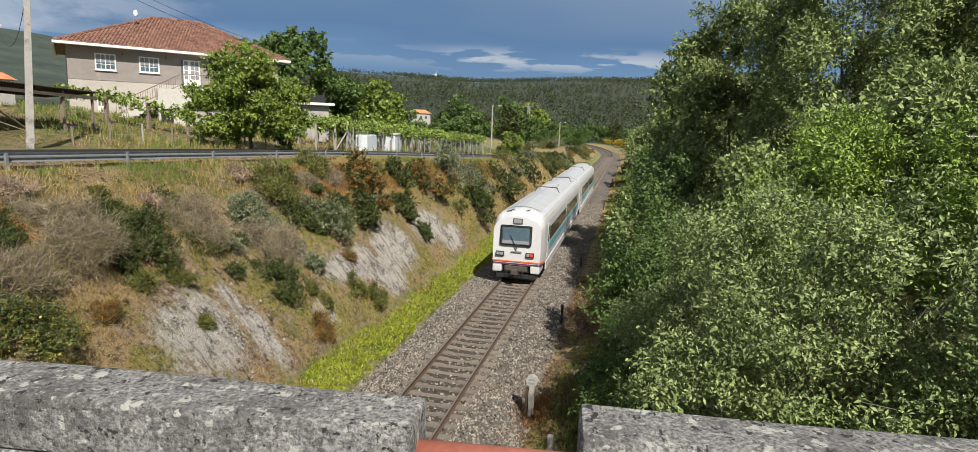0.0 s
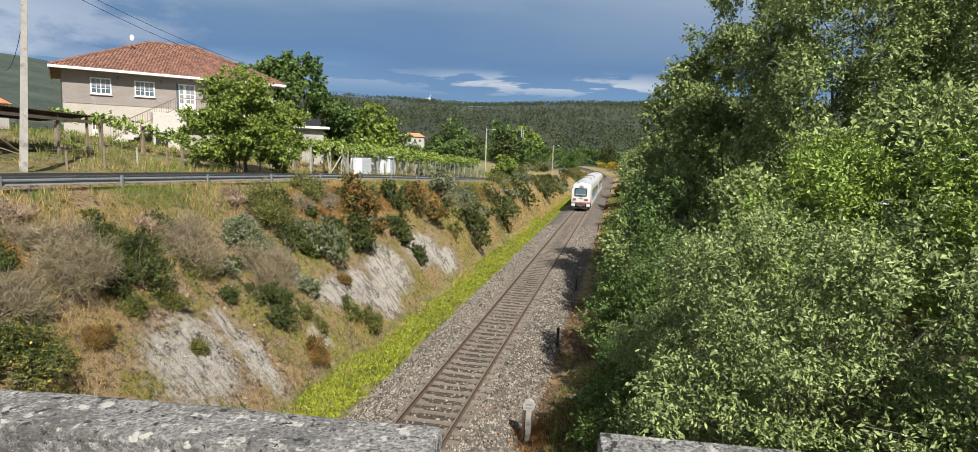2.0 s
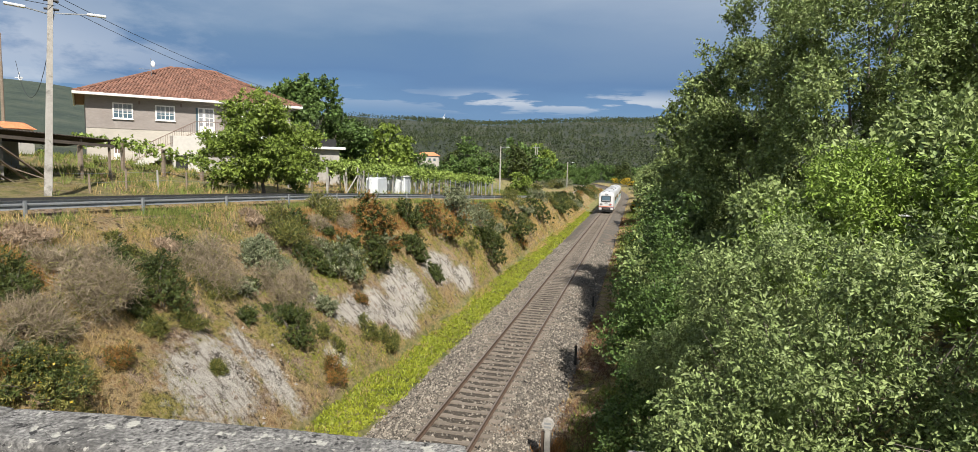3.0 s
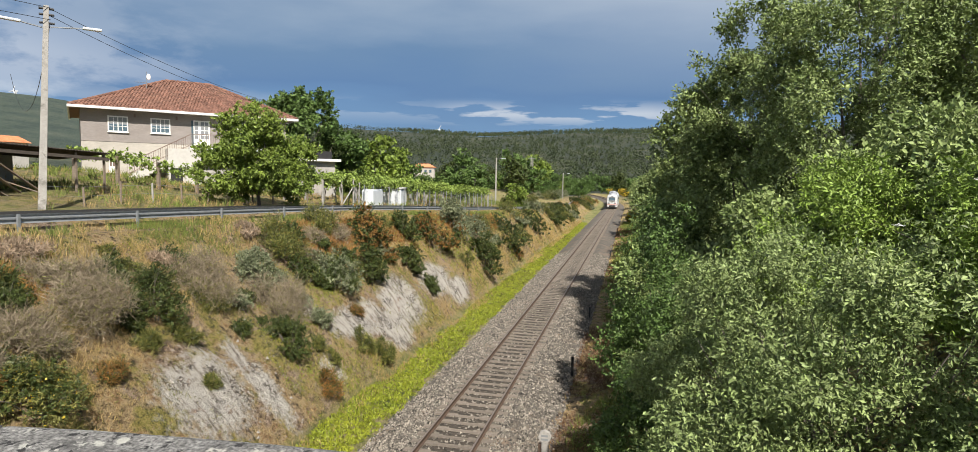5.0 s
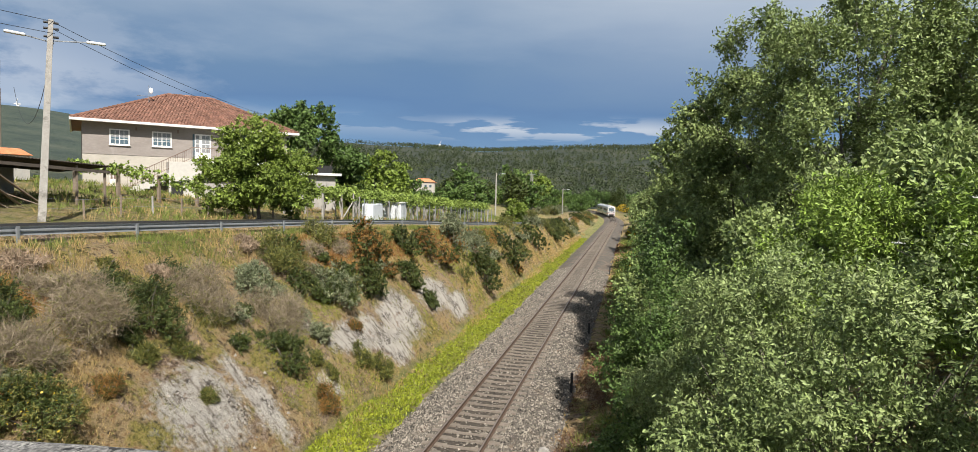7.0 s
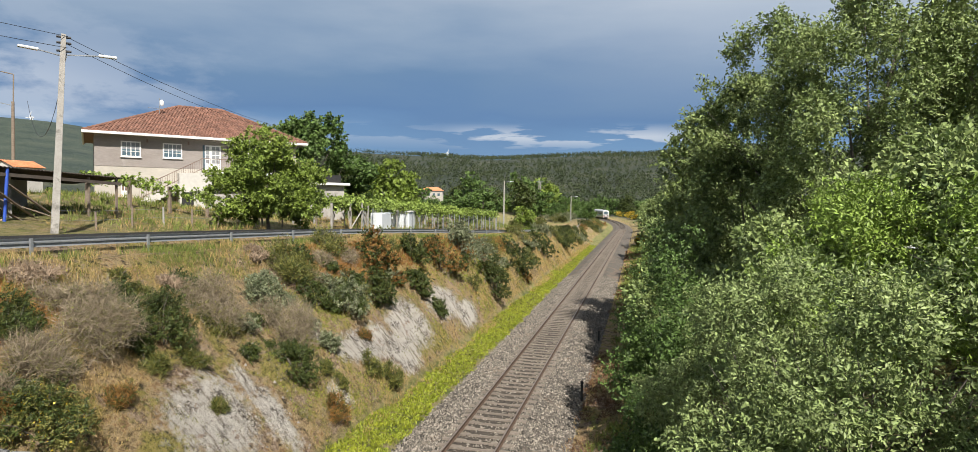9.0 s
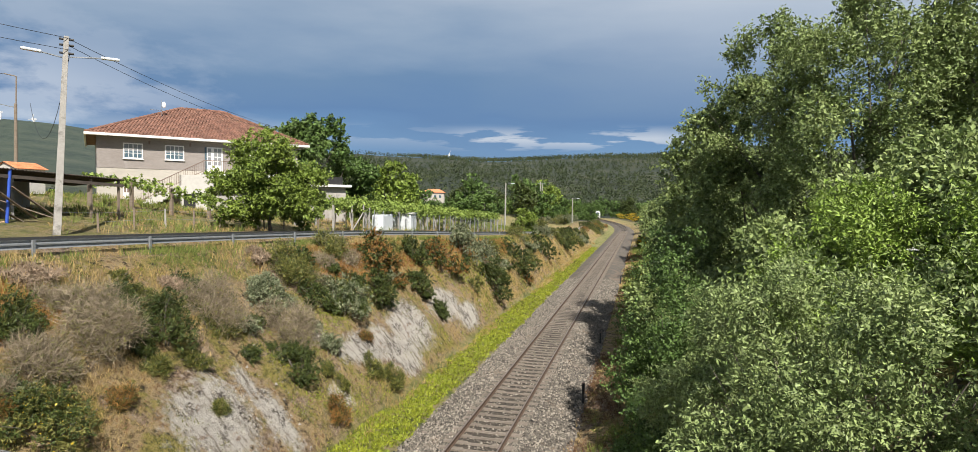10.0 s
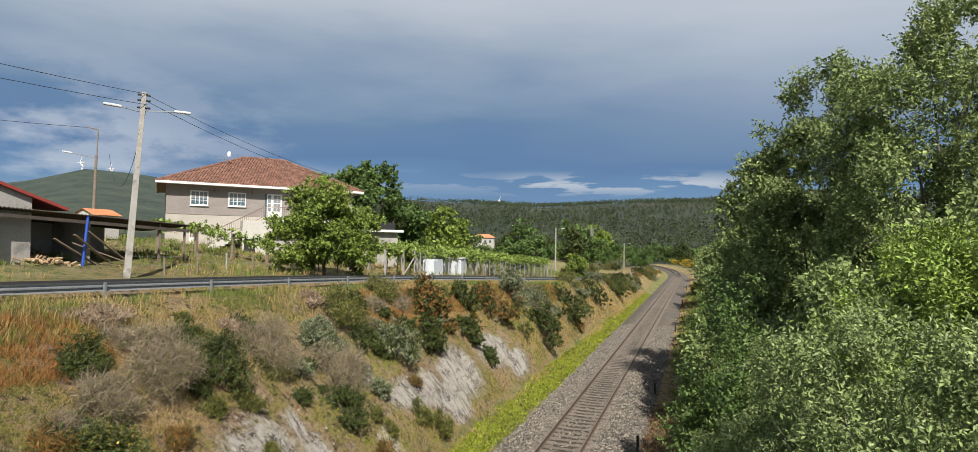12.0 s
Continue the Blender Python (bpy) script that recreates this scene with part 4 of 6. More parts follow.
    for y0 in (4.0, length - 4.0):
        bg = part("bogie", one(box, (-1.15, y0 - 1.6, 0.35), (1.15, y0 + 1.6, 0.75), 0.05), M["under"], car)
        for dy in (-1.15, 1.15):
            bm = bmesh.new()
            for sx in (-0.87, 0.87):
                rod(bm, (sx - 0.06, y0 + dy, 0.43), (sx + 0.06, y0 + dy, 0.43), 0.425, None, 20)
            rod(bm, (-0.85, y0 + dy, 0.43), (0.85, y0 + dy, 0.43), 0.08, None, 8)
            part("wheelset", bm, M["under"], bg)
    bm = bmesh.new()
    for i in range(5):
        y0 = 6.2 + i * (length - 12.5) / 5
        box(bm, (-1.2, y0, 0.4), (1.2, y0 + 1.6, 0.95), 0.04)
    part("underfloor_equipment", bm, M["under"], car)
    if tail:
        tail_face(car)
    else:
        bm = bmesh.new()
        box(bm, (-0.75, -0.55, 1.0), (0.75, 0.05, 3.4), 0.08)
        part("gangway_bellows", bm, M["black"], car)
    return car


def tail_face(car):
    """Cab end: framed windscreen, destination box, lamps, stripes, coupler under the valance."""
    tilt = pose(0, -0.012, 2.0, -5.6)

    def plate(name, x0, x1, z0, z1, d0, d1, mm, bev=0.02, par=None, lab=""):
        bm = bmesh.new()
        box(bm, (x0, -d1, z0 - 2.0), (x1, -d0, z1 - 2.0), bev, tilt)
        return part(name, bm, M[mm], par or car, lab)

    fr = plate("windscreen_frame", -0.92, 0.80, 2.03, 3.12, -0.02, 0.03, "black", 0.09)
    plate("windscreen", -0.84, 0.72, 2.10, 3.05, 0.0, 0.036, "glass", 0.07, fr)
    plate("lower_visor", -0.80, 0.68, 2.12, 2.30, 0.0, 0.039, "lampgrey", 0.01, fr)
    bm = bmesh.new()
    rod(bm, (-0.35, -0.06, 2.62), (-0.02, -0.09, 1.90), 0.014, None, 6)
    rod(bm, (-0.12, -0.08, 2.15), (0.05, -0.09, 1.84), 0.03, None, 6)
    part("wiper", bm, M["black"], car)
    dbx = plate("destination_box", -0.28, 0.26, 3.20, 3.50, -0.15, 0.04, "under", 0.03)
    plate("display", -0.23, 0.21, 3.24, 3.46, 0.0, 0.046, "lampgrey", 0.02, dbx)
    for x0, red in ((-1.12, False), (0.52, True)):
        h = plate("tail_lamp" if red else "head_lamp", x0, x0 + 0.46, 1.42, 1.68, -0.10, 0.045, "black", 0.03)
        for k in (0, 1):
            lit = red and k == 1
            plate("lens", x0 + 0.04 + k * 0.2, x0 + 0.22 + k * 0.2, 1.47, 1.63, 0.0, 0.055, "lampred" if lit else "lampgrey", 0.02, h, "red tail lens" if lit else "")
    plate("lettering_bar", -0.28, 0.30, 1.67, 1.735, 0.0, 0.042, "lampgrey", 0.004)
    # stripes wrap the foot of the face
    for nm, z0, z1, mm in (("orange_stripe", 1.13, 1.19, "orange"), ("purple_stripe", 1.01, 1.06, "purple")):
        v, f = [], []
        w = 1.31
        path = [(-1.43, 1.2), (-1.40, 0.35), (-w, 0.02), (-w + 0.1, -0.035), (w - 0.1, -0.035), (w, 0.02), (1.40, 0.35), (1.43, 1.2)]
        for x, y in path:
            v += [(x * 1.012, y - 0.012, z0), (x * 1.012, y - 0.012, z1)]
        f = [(2 * i, 2 * i + 2, 2 * i + 3, 2 * i + 1) for i in range(len(path) - 1)]
        ob = obj_from(nm, v, f, M[mm], car)
        sol = ob.modifiers.new("thick", "SOLIDIFY")
        sol.thickness = 0.01
    # valance: two cheeks with the coupler bay between
    for sx in (-1, 1):
        bm = bmesh.new()
        box(bm, (sx * 0.78, 0.0, 0.52), (sx * 1.30, 1.5, 0.96), 0.09)
        part("valance", bm, M["white"], car)
    part("coupler_bay", one(box, (-0.80, 0.25, 0.50), (0.80, 1.4, 1.0), 0.02), M["black"], car)
    bm = bmesh.new()
    box(bm, (-0.62, -0.05, 0.62), (0.62, 0.26, 0.90), 0.04)
    part("buffer_beam", bm, M["under"], car, "dirty grey buffer beam")
    bm = bmesh.new()
    rod(bm, (0, 0.2, 0.68), (0, -0.38, 0.66), 0.09, None, 10)
    box(bm, (-0.18, -0.52, 0.52), (0.18, -0.30, 0.80), 0.04)
    part("coupler", bm, M["under"], car)
    bm = bmesh.new()
    for k in range(5):
        a = -0.55 + k * 0.22
        rod(bm, (a, -0.03, 0.75), (a + 0.06, -0.12, 0.45), 0.02, None, 6)
        rod(bm, (a + 0.06, -0.12, 0.45), (a + 0.15, -0.02, 0.62), 0.02, None, 6)
    part("brake_hose", bm, M["black"], car)
    part("rail_guard", one(box, (-1.1, 0.1, 0.18), (1.1, 0.35, 0.42), 0.03), M["black"], car)
    for sx in (-0.5, 0.35):
        bm = bmesh.new()
        rod(bm, (sx - 0.25, 0.8, 3.74), (sx + 0.2, 0.7, 3.92), 0.025, None, 6)
        box(bm, (sx - 0.1, 0.7, 3.70), (sx + 0.1, 0.95, 3.80), 0.02)
        part("horn", bm, M["under"], car)


TAIL_S, SPEED, CAR = 31.5, 27.2, 23.0
tail_car = build_car(CAR, True)
lead_car = build_car(CAR, False)


def motions():
    """The train runs away up the straight and round the curve to the left."""
    for ob, lead in ((tail_car, 0.0), (lead_car, CAR + 0.6)):
        rows = []
        for i in range(25):
            t = i * 0.5
            s = TAIL_S + SPEED * t + lead
            a = track_at(s + 4.0)
            b = track_at(s + CAR - 4.0)
            yaw = math.atan2(-(b[0] - a[0]), b[1] - a[1])
            px = a[0] + 4.0 * math.sin(yaw)
            py = a[1] - 4.0 * math.cos(yaw)
            rows.append((t, pose(px, py, 0.0, 0, 0, math.degrees(yaw))))
        walk(ob, rows)
# ---- house ----
HOUSE = pose(-37.4, 35.6, 7.75, 0, 0, 47.7)


def window(parent, u0, u1, z0, z1, y=-0.02, cols=4, rows=3):
    """White frame with glazing bars, a sill and panes; set in the wall that lies at y = 0."""
    w = part("window", one(box, (u0, y - 0.02, z0), (u1, y + 0.06, z1)), M["glass"], parent)
    bm = bmesh.new()
    t = 0.085
    for lo, hi in (((u0 - t, y - 0.06, z0 - t), (u1 + t, y + 0.05, z0)), ((u0 - t, y - 0.06, z1), (u1 + t, y + 0.05, z1 + t)), ((u0 - t, y - 0.06, z0), (u0, y + 0.05, z1)), ((u1, y - 0.06, z0), (u1 + t, y + 0.05, z1))):
        box(bm, lo, hi)
    part("frame", bm, M["trim"], w, "white window frame")
    bm = bmesh.new()
    for i in range(1, cols):
        x = u0 + (u1 - u0) * i / cols
        d = 0.03 if i * 2 == cols else 0.016
        box(bm, (x - d, y - 0.045, z0), (x + d, y - 0.022, z1))
    for i in range(1, rows):
        z = z0 + (z1 - z0) * i / rows
        box(bm, (u0, y - 0.042, z - 0.016), (u1, y - 0.023, z + 0.016))
    part("glazing_bars", bm, M["trim"], w)
    part("curtain", one(box, (u0, y - 0.0215, z0 + (z1 - z0) * 0.48), (u1, y - 0.0205, z1)), M["lampgrey"], w, "grey half blind")
    part("sill", one(box, (u0 - 0.12, y - 0.10, z0 - 0.14), (u1 + 0.12, y + 0.03, z0 - 0.086), 0.01), M["trim"], w)
    return w


def tiled_slope(parent, a, b, c, d, name="roof_tiles", material="tile", course=0.33, width=0.22):
    """Half-round tiles in courses over a roof face; a-b is the eave, d-c the ridge."""
    a, b, c, d = (Vector(v) for v in (a, b, c, d))
    L = ((d + c) / 2 - (a + b) / 2).length
    nc = max(2, int(L / course))
    nrm = (b - a).cross(d - a).normalized()
    verts, faces = [], []
    rr = random.Random(11)
    for i in range(nc):
        f0, f1 = i / nc, min(1.0, (i + 1.12) / nc)
        p0, q0 = a.lerp(d, f0), b.lerp(c, f0)
        p1, q1 = a.lerp(d, f1), b.lerp(c, f1)
        w = (q0 - p0).length
        n = max(1, int(w / width))
        for j in range(n):
            s = w / n
            along = (q0 - p0).normalized()
            base = p0 + along * (s * (j + rr.uniform(-0.04, 0.04)))
            up = (p1 - p0)
            up = up - along * up.dot(along)
            if (base + along * s * 0.5 - p1).dot(along) < -s * 0.6 or (base + along * s * 0.5 - q1).dot(along) > s * 0.6:
                up = up * 0.55
            k = len(verts)
            lift = 0.035 + rr.uniform(0, 0.012)
            for e, h in ((0, lift), (1, 0.012)):
                for g, hh in ((0.0, 0.0), (0.28, 0.045), (0.62, 0.045), (0.9, 0.0)):
                    verts.append(base + up * e + along * (s * g) + nrm * (h + hh))
            for g in range(3):
                faces.append((k + g, k + g + 1, k + 5 + g, k + 4 + g))
            faces.append((k, k + 1, k + 2, k + 3))
    return tagged(obj_from(name, verts, faces, M[material], parent), kind="stuff")


def build_house():
    h = thing("house", "two-storey beige rendered house with a hipped red tile roof", "house", HOUSE)
    W, D, E = 14.0, 12.0, 5.0
    part("wall", one(box, (-0.85, 0, -1.2), (W - 0.65, D, E)), M["render"], h)
    part("lower_wall", one(box, (-0.862, -0.012, -1.2), (W - 0.65, -0.002, 2.66)), M["cream"], h, "cream-washed lower wall")
    part("string_course", one(box, (-0.87, -0.04, 2.66), (W - 0.65, -0.002, 2.72)), M["render"], h)
    r0 = [(-1.5, -0.75, E + 0.05), (W + 0.05, -0.75, E + 0.05), (W + 0.05, D + 0.75, E + 0.05), (-1.5, D + 0.75, E + 0.05), (5.2, D / 2, E + 3.05), (8.6, D / 2, E + 3.05)]
    roof = obj_from("roof", r0, [(0, 1, 5, 4), (1, 2, 5), (2, 3, 4, 5), (3, 0, 4), (3, 2, 1, 0)], M["tile"], h)
    for q in ((0, 1, 5, 4), (3, 0, 4, 4), (1, 2, 5, 5)):
        tiled_slope(roof, *(r0[i] for i in q))
    bm = bmesh.new()
    for i, j in ((0, 4), (1, 5), (2, 5), (3, 4), (4, 5)):
        a, b = Vector(r0[i]), Vector(r0[j])
        n = max(3, int((b - a).length / 0.42))
        for k in range(n):
            rod(bm, a.lerp(b, k / n) + Vector((0, 0, 0.06)), a.lerp(b, (k + 1.1) / n) + Vector((0, 0, 0.04)), 0.12, 0.10, 8)
    part("ridge_tiles", bm, M["tile"], roof)
    bm = bmesh.new()
    box(bm, (-1.6, -0.85, E - 0.10), (W + 0.15, -0.74, E + 0.08), 0.02)
    box(bm, (-1.6, -0.74, E - 0.10), (-1.49, D + 0.85, E + 0.08), 0.02)
    box(bm, (W + 0.04, -0.74, E - 0.10), (W + 0.15, D + 0.85, E + 0.08), 0.02)
    part("fascia", bm, M["trim"], h, "white eaves board and gutter")
    part("soffit", one(box, (-1.49, -0.74, E - 0.06), (W + 0.04, 0.0, E + 0.04)), M["trim"], h)
    window(h, 0.85, 1.95, 3.45, 4.42)
    window(h, 3.55, 4.68, 3.48, 4.42)
    window(h, 9.6, 10.7, 3.48, 4.42)
    # balcony door
    d = part("balcony_door", one(box, (6.35, -0.05, 2.5), (7.5, 0.05, 4.52)), M["trim"], h, "white glazed balcony door")
    for x0, x1 in ((6.42, 6.67), (6.86, 7.11), (7.15, 7.4)):
        for k in range(4):
            part("pane", one(box, (x0, -0.06, 3.12 + k * 0.34), (x1, -0.052, 3.4 + k * 0.34)), M["lampgrey"], d)
    part("side_light", one(box, (6.2, -0.04, 2.5), (6.34, 0.04, 4.5)), M["glass"], d)
    # landing, block below it, stairs down to the other side
    part("landing", one(box, (5.9, -1.5, 2.28), (W, 0.0, 2.46), 0.015), M["trim"], h, "pale concrete balcony slab")
    part("stair_block", one(box, (4.4, -1.5, -0.8), (6.6, -0.012, 2.28)), M["whitewall"], h, "whitewashed stair block")
    part("cellar_opening", one(box, (4.55, -1.515, -0.3), (5.35, -1.49, 0.85)), M["black"], h, "dark cellar doorway")
    # thin grey sheet over the cream wall stands in for the balcony's shade
    part("dark_porch", one(box, (6.62, -0.03, -0.5), (W - 1, -0.014, 2.2)), M["block"], h, "grey panel standing in for shade under the balcony")
    n = 12
    for k in range(n):
        x1 = 5.9 - k * 0.34
        z1 = 2.28 - (k + 1) * 0.17
        part("stair_step", one(box, (x1 - 0.36, -1.45, max(z1 - 0.5, -0.9)), (x1, -0.2, z1), 0.01), M["whitewall"], h)
    bm = bmesh.new()
    rod(bm, (1.8, -1.45, 1.1), (5.9, -1.45, 3.35), 0.028, None, 6)
    rod(bm, (1.8, -1.45, 0.35), (5.9, -1.45, 2.6), 0.018, None, 6)
    for k in range(28):
        x = 1.8 + k * 4.1 / 27
        z = 0.25 + (x - 1.8) * 0.549
        rod(bm, (x, -1.45, z), (x, -1.45, z + 0.85), 0.013, None, 4)
    part("stair_railing", bm, M["iron"], h, "thin brown iron stair railing")
    bm = bmesh.new()
    rod(bm, (5.9, -1.45, 3.4), (W, -1.45, 3.4), 0.028, None, 6)
    for k in range(52):
        x = 5.9 + k * (W - 5.9) / 51
        rod(bm, (x, -1.45, 2.46), (x, -1.45, 3.4), 0.012, None, 4)
    part("balcony_railing", bm, M["iron"], h)
    # gate and low wall at the foot of the stairs
    part("garden_door", one(box, (0.75, -0.3, -0.2), (1.35, -0.22, 1.35)), M["trim"], h, "white garden door")
    for k in range(3):
        part("door_light", one(box, (0.8 + k * 0.19, -0.33, 0.9), (0.93 + k * 0.19, -0.3, 1.3)), M["iron"], h)
    for u in (2.45, 5.2):
        bm = bmesh.new()
        box(bm, (u - 0.06, -0.12, 4.48), (u + 0.06, 0.0, 4.72), 0.02)
        part("wall_lamp", bm, M["iron"], h)
    # dish and aerial
    dish = thing("satellite_dish", "grey satellite dish and aerial on the roof slope", "satellite dish", HOUSE @ pose(3.6, 3.6, E + 1.85))
    bm = bmesh.new()
    rod(bm, (0, 0, -0.3), (0, 0, 1.5), 0.025, None, 6)
    rod(bm, (-0.8, 0, 0.65), (0.3, 0, 0.65), 0.015, None, 4)
    for k in range(5):
        rod(bm, (-0.8 + k * 0.2, -0.25, 0.65), (-0.8 + k * 0.2, 0.25, 0.65), 0.01, None, 4)
    part("mast", bm, M["galv"], dish)
    bm = bmesh.new()
    bmesh.ops.create_uvsphere(bm, u_segments=16, v_segments=10, radius=0.42)
    for v in bm.verts:
        v.co = Vector((v.co.x * 0.38 + 0.15, v.co.y * 0.16 - 0.05, v.co.z * 0.6 + 1.1))
    part("reflector", bm, M["tank"], dish, smooth=True)
    # flat-roofed annexe beyond the walnut
    an = thing("annexe", "flat-roofed grey annexe with a dark terrace screen", "outbuilding", HOUSE @ pose(W + 0.3, 2.0, 0))
    part("wall", one(box, (0, 0, -3.0), (4.0, 8, 1.7)), M["block"], an)
    part("flat_roof", one(box, (-0.1, -0.5, 1.7), (4.4, 8.3, 1.92), 0.02), M["trim"], an, "pale concrete roof slab")
    part("screen", one(box, (0.4, -0.3, 1.92), (3.6, -0.25, 2.6)), M["black"], an, "dark terrace screen")


build_house()


# ---- sheds, poles, wires ----
def build_sheds():
    s = thing("lean_to_shed", "open lean-to shed with a dark corrugated roof", "shed", pose(-28.9, 17.9, 7.0, 0, 0, 88))
    # local x runs along the front, y back from it
    verts, faces = [], []
    n = 60
    for j in range(2):
        for i in range(n * 2 + 1):
            x = -0.3 + i * 10.4 / (n * 2)
            z = 2.78 - 0.045 * x + (0.03 if i % 2 else -0.03)
            verts.append((x, -0.1 + j * 3.8, z - j * 0.35))
    m = n * 2 + 1
    faces = [(i, i + 1, m + i + 1, m + i) for i in range(m - 1)]
    rf = obj_from("corrugated_roof", verts, faces, M["fibre"], s)
    sol = rf.modifiers.new("thick", "SOLIDIFY")
    sol.thickness = 0.02
    part("back_wall", one(box, (0, 3.6, -0.8), (7.5, 3.8, 2.45)), M["block"], s)
    part("end_wall", one(box, (-0.2, 0.0, -0.8), (0.0, 3.8, 2.75)), M["block"], s)
    part("post", one(rod, (3.75, 0.05, -0.6), (3.95, 0.0, 2.6), 0.07, None, 10), M["bluepaint"], s, "bright blue steel post")
    part("inner_wall", one(box, (4.6, 0.9, -0.8), (4.75, 3.6, 2.3)), M["block"], s)
    for x in (8.2, 9.9):
        part("wooden_post", one(box, (x - 0.05, 0.1, -0.8), (x + 0.05, 0.2, 2.3)), M["wood"], s)
    part("eave_beam", one(box, (-0.2, -0.02, 2.34), (10.0, 0.1, 2.5), 0.0, pose(0, 0, 0.0, 0, 2.5, 0)), M["fibre"], s)
    g = thing("block_garage", "grey block garage with a red-edged sloping roof", "garage", pose(-29.6, 14.6, 7.15, 0, 0, 88))
    part("wall", obj_gable(), M["block"], g)
    v = [(-1.0, -0.2, 3.75), (3.2, -0.2, 3.9), (6.6, -0.2, 2.75), (6.6, 5.2, 2.75), (3.2, 5.2, 3.9), (-1.0, 5.2, 3.75)]
    rf = obj_from("sloping_roof", v, [(0, 1, 4, 5), (1, 2, 3, 4)], M["redpaint"], g, "red-edged sheet roof")
    sol = rf.modifiers.new("thick", "SOLIDIFY")
    sol.thickness = 0.14
    # firewood
    w = thing("firewood_heap", "heap of split firewood under the shed roof", "firewood", pose(-29.3, 19.2, 6.9, 0, 0, 88))
    rr = random.Random(9)
    for k in range(120):
        bm = bmesh.new()
        x, y = rr.gauss(0.8, 0.9), rr.uniform(-0.3, 1.8)
        z = max(0.0, 0.85 - abs(x - 0.8) * 0.45) * rr.uniform(0.1, 1.0)
        a = Vector((x, y, z + 0.05))
        rod(bm, a, a + Vector((rr.uniform(-0.4, 0.4), rr.uniform(-0.4, 0.4), rr.uniform(-0.12, 0.2))), rr.uniform(0.04, 0.085), None, 5)
        part("split_log", bm, M["log"], w)
    for k in range(4):
        p = part("plank", one(box, (-1.3, -0.09, -0.02), (1.3, 0.09, 0.02)), M["wood"])
        p.matrix_world = pose(-28.9 + rr.uniform(-0.5, 0.3), 21.6 + k * 0.45, 7.75 + rr.uniform(-0.1, 0.3), rr.uniform(-10, 10), rr.uniform(20, 40), 80 + rr.uniform(-25, 25))
        tagged(p, "weathered plank leaning in the shed", "plank", group="planks in the shed")
    # small tiled hut behind
    t = thing("tiled_hut", "small pale hut with a bright orange tile roof", "hut", pose(-38.4, 29.6, 8.9, 0, 0, 90))
    t.scale = (0.47, 0.47, 0.47)
    bm = bmesh.new()
    box(bm, (0, 0, -1), (4, 4, 2.4))
    part("wall", bm, M["whitewall"], t)
    c = [(-0.3, -0.3, 2.35), (4.3, -0.3, 2.35), (4.3, 2.0, 3.3), (-0.3, 2.0, 3.3), (4.3, 4.3, 2.35), (-0.3, 4.3, 2.35)]
    rf = obj_from("roof", c, [(0, 1, 2, 3), (3, 2, 4, 5)], M["newtile"], t)
    tiled_slope(rf, c[0], c[1], c[2], c[3], material="newtile")
    for x in (0.0, 3.98):
        part("gable", obj_tri(x), M["whitewall"], t)


def obj_gable():
    bm = bmesh.new()
    pts = [(-1, -1), (5.0, -1), (5.0, 3.2), (3.2, 3.8), (-1, 3.65)]
    f = bm.faces.new([bm.verts.new((x, 0, z)) for x, z in pts])
    r = bmesh.ops.extrude_face_region(bm, geom=[f])
    bmesh.ops.translate(bm, verts=[v for v in r["geom"] if isinstance(v, bmesh.types.BMVert)], vec=(0, 5, 0))
    return bm


def obj_tri(x):
    bm = bmesh.new()
    vs = [bm.verts.new((x, 0, 2.4)), bm.verts.new((x, 4, 2.4)), bm.verts.new((x, 2, 3.25)), bm.verts.new((x + 0.02, 0, 2.4)), bm.verts.new((x + 0.02, 4, 2.4)), bm.verts.new((x + 0.02, 2, 3.25))]
    bm.faces.new(vs[:3])
    bm.faces.new(vs[3:][::-1])
    return bm


build_sheds()


def wire(name, a, b, sag, r=0.012, label="thin black overhead cable"):
    a, b = Vector(a), Vector(b)
    pts = [(*(a.lerp(b, k / 14) - Vector((0, 0, sag * 4 * (k / 14) * (1 - k / 14)))), r) for k in range(15)]
    ob = limb_mesh(name, [pts], M["wire"], None)
    return tagged(ob, label, "cable", group="overhead cables")


def lamp_head(parent, base, way, length):
    bm = bmesh.new()
    base, way = Vector(base), Vector(way).normalized()
    e = base + way * length + Vector((0, 0, 0.12))
    rod(bm, base, e, 0.03, None, 6)
    arm = part("lamp_arm", bm, M["galv"], parent)
    bm = bmesh.new()
    q = Matrix.Translation(e) @ way.to_track_quat("X", "Z").to_matrix().to_4x4()
    box(bm, (-0.1, -0.13, -0.05), (0.62, 0.13, 0.06), 0.045, q)
    part("lamp_head", bm, M["tank"], arm, "pale street lamp head")


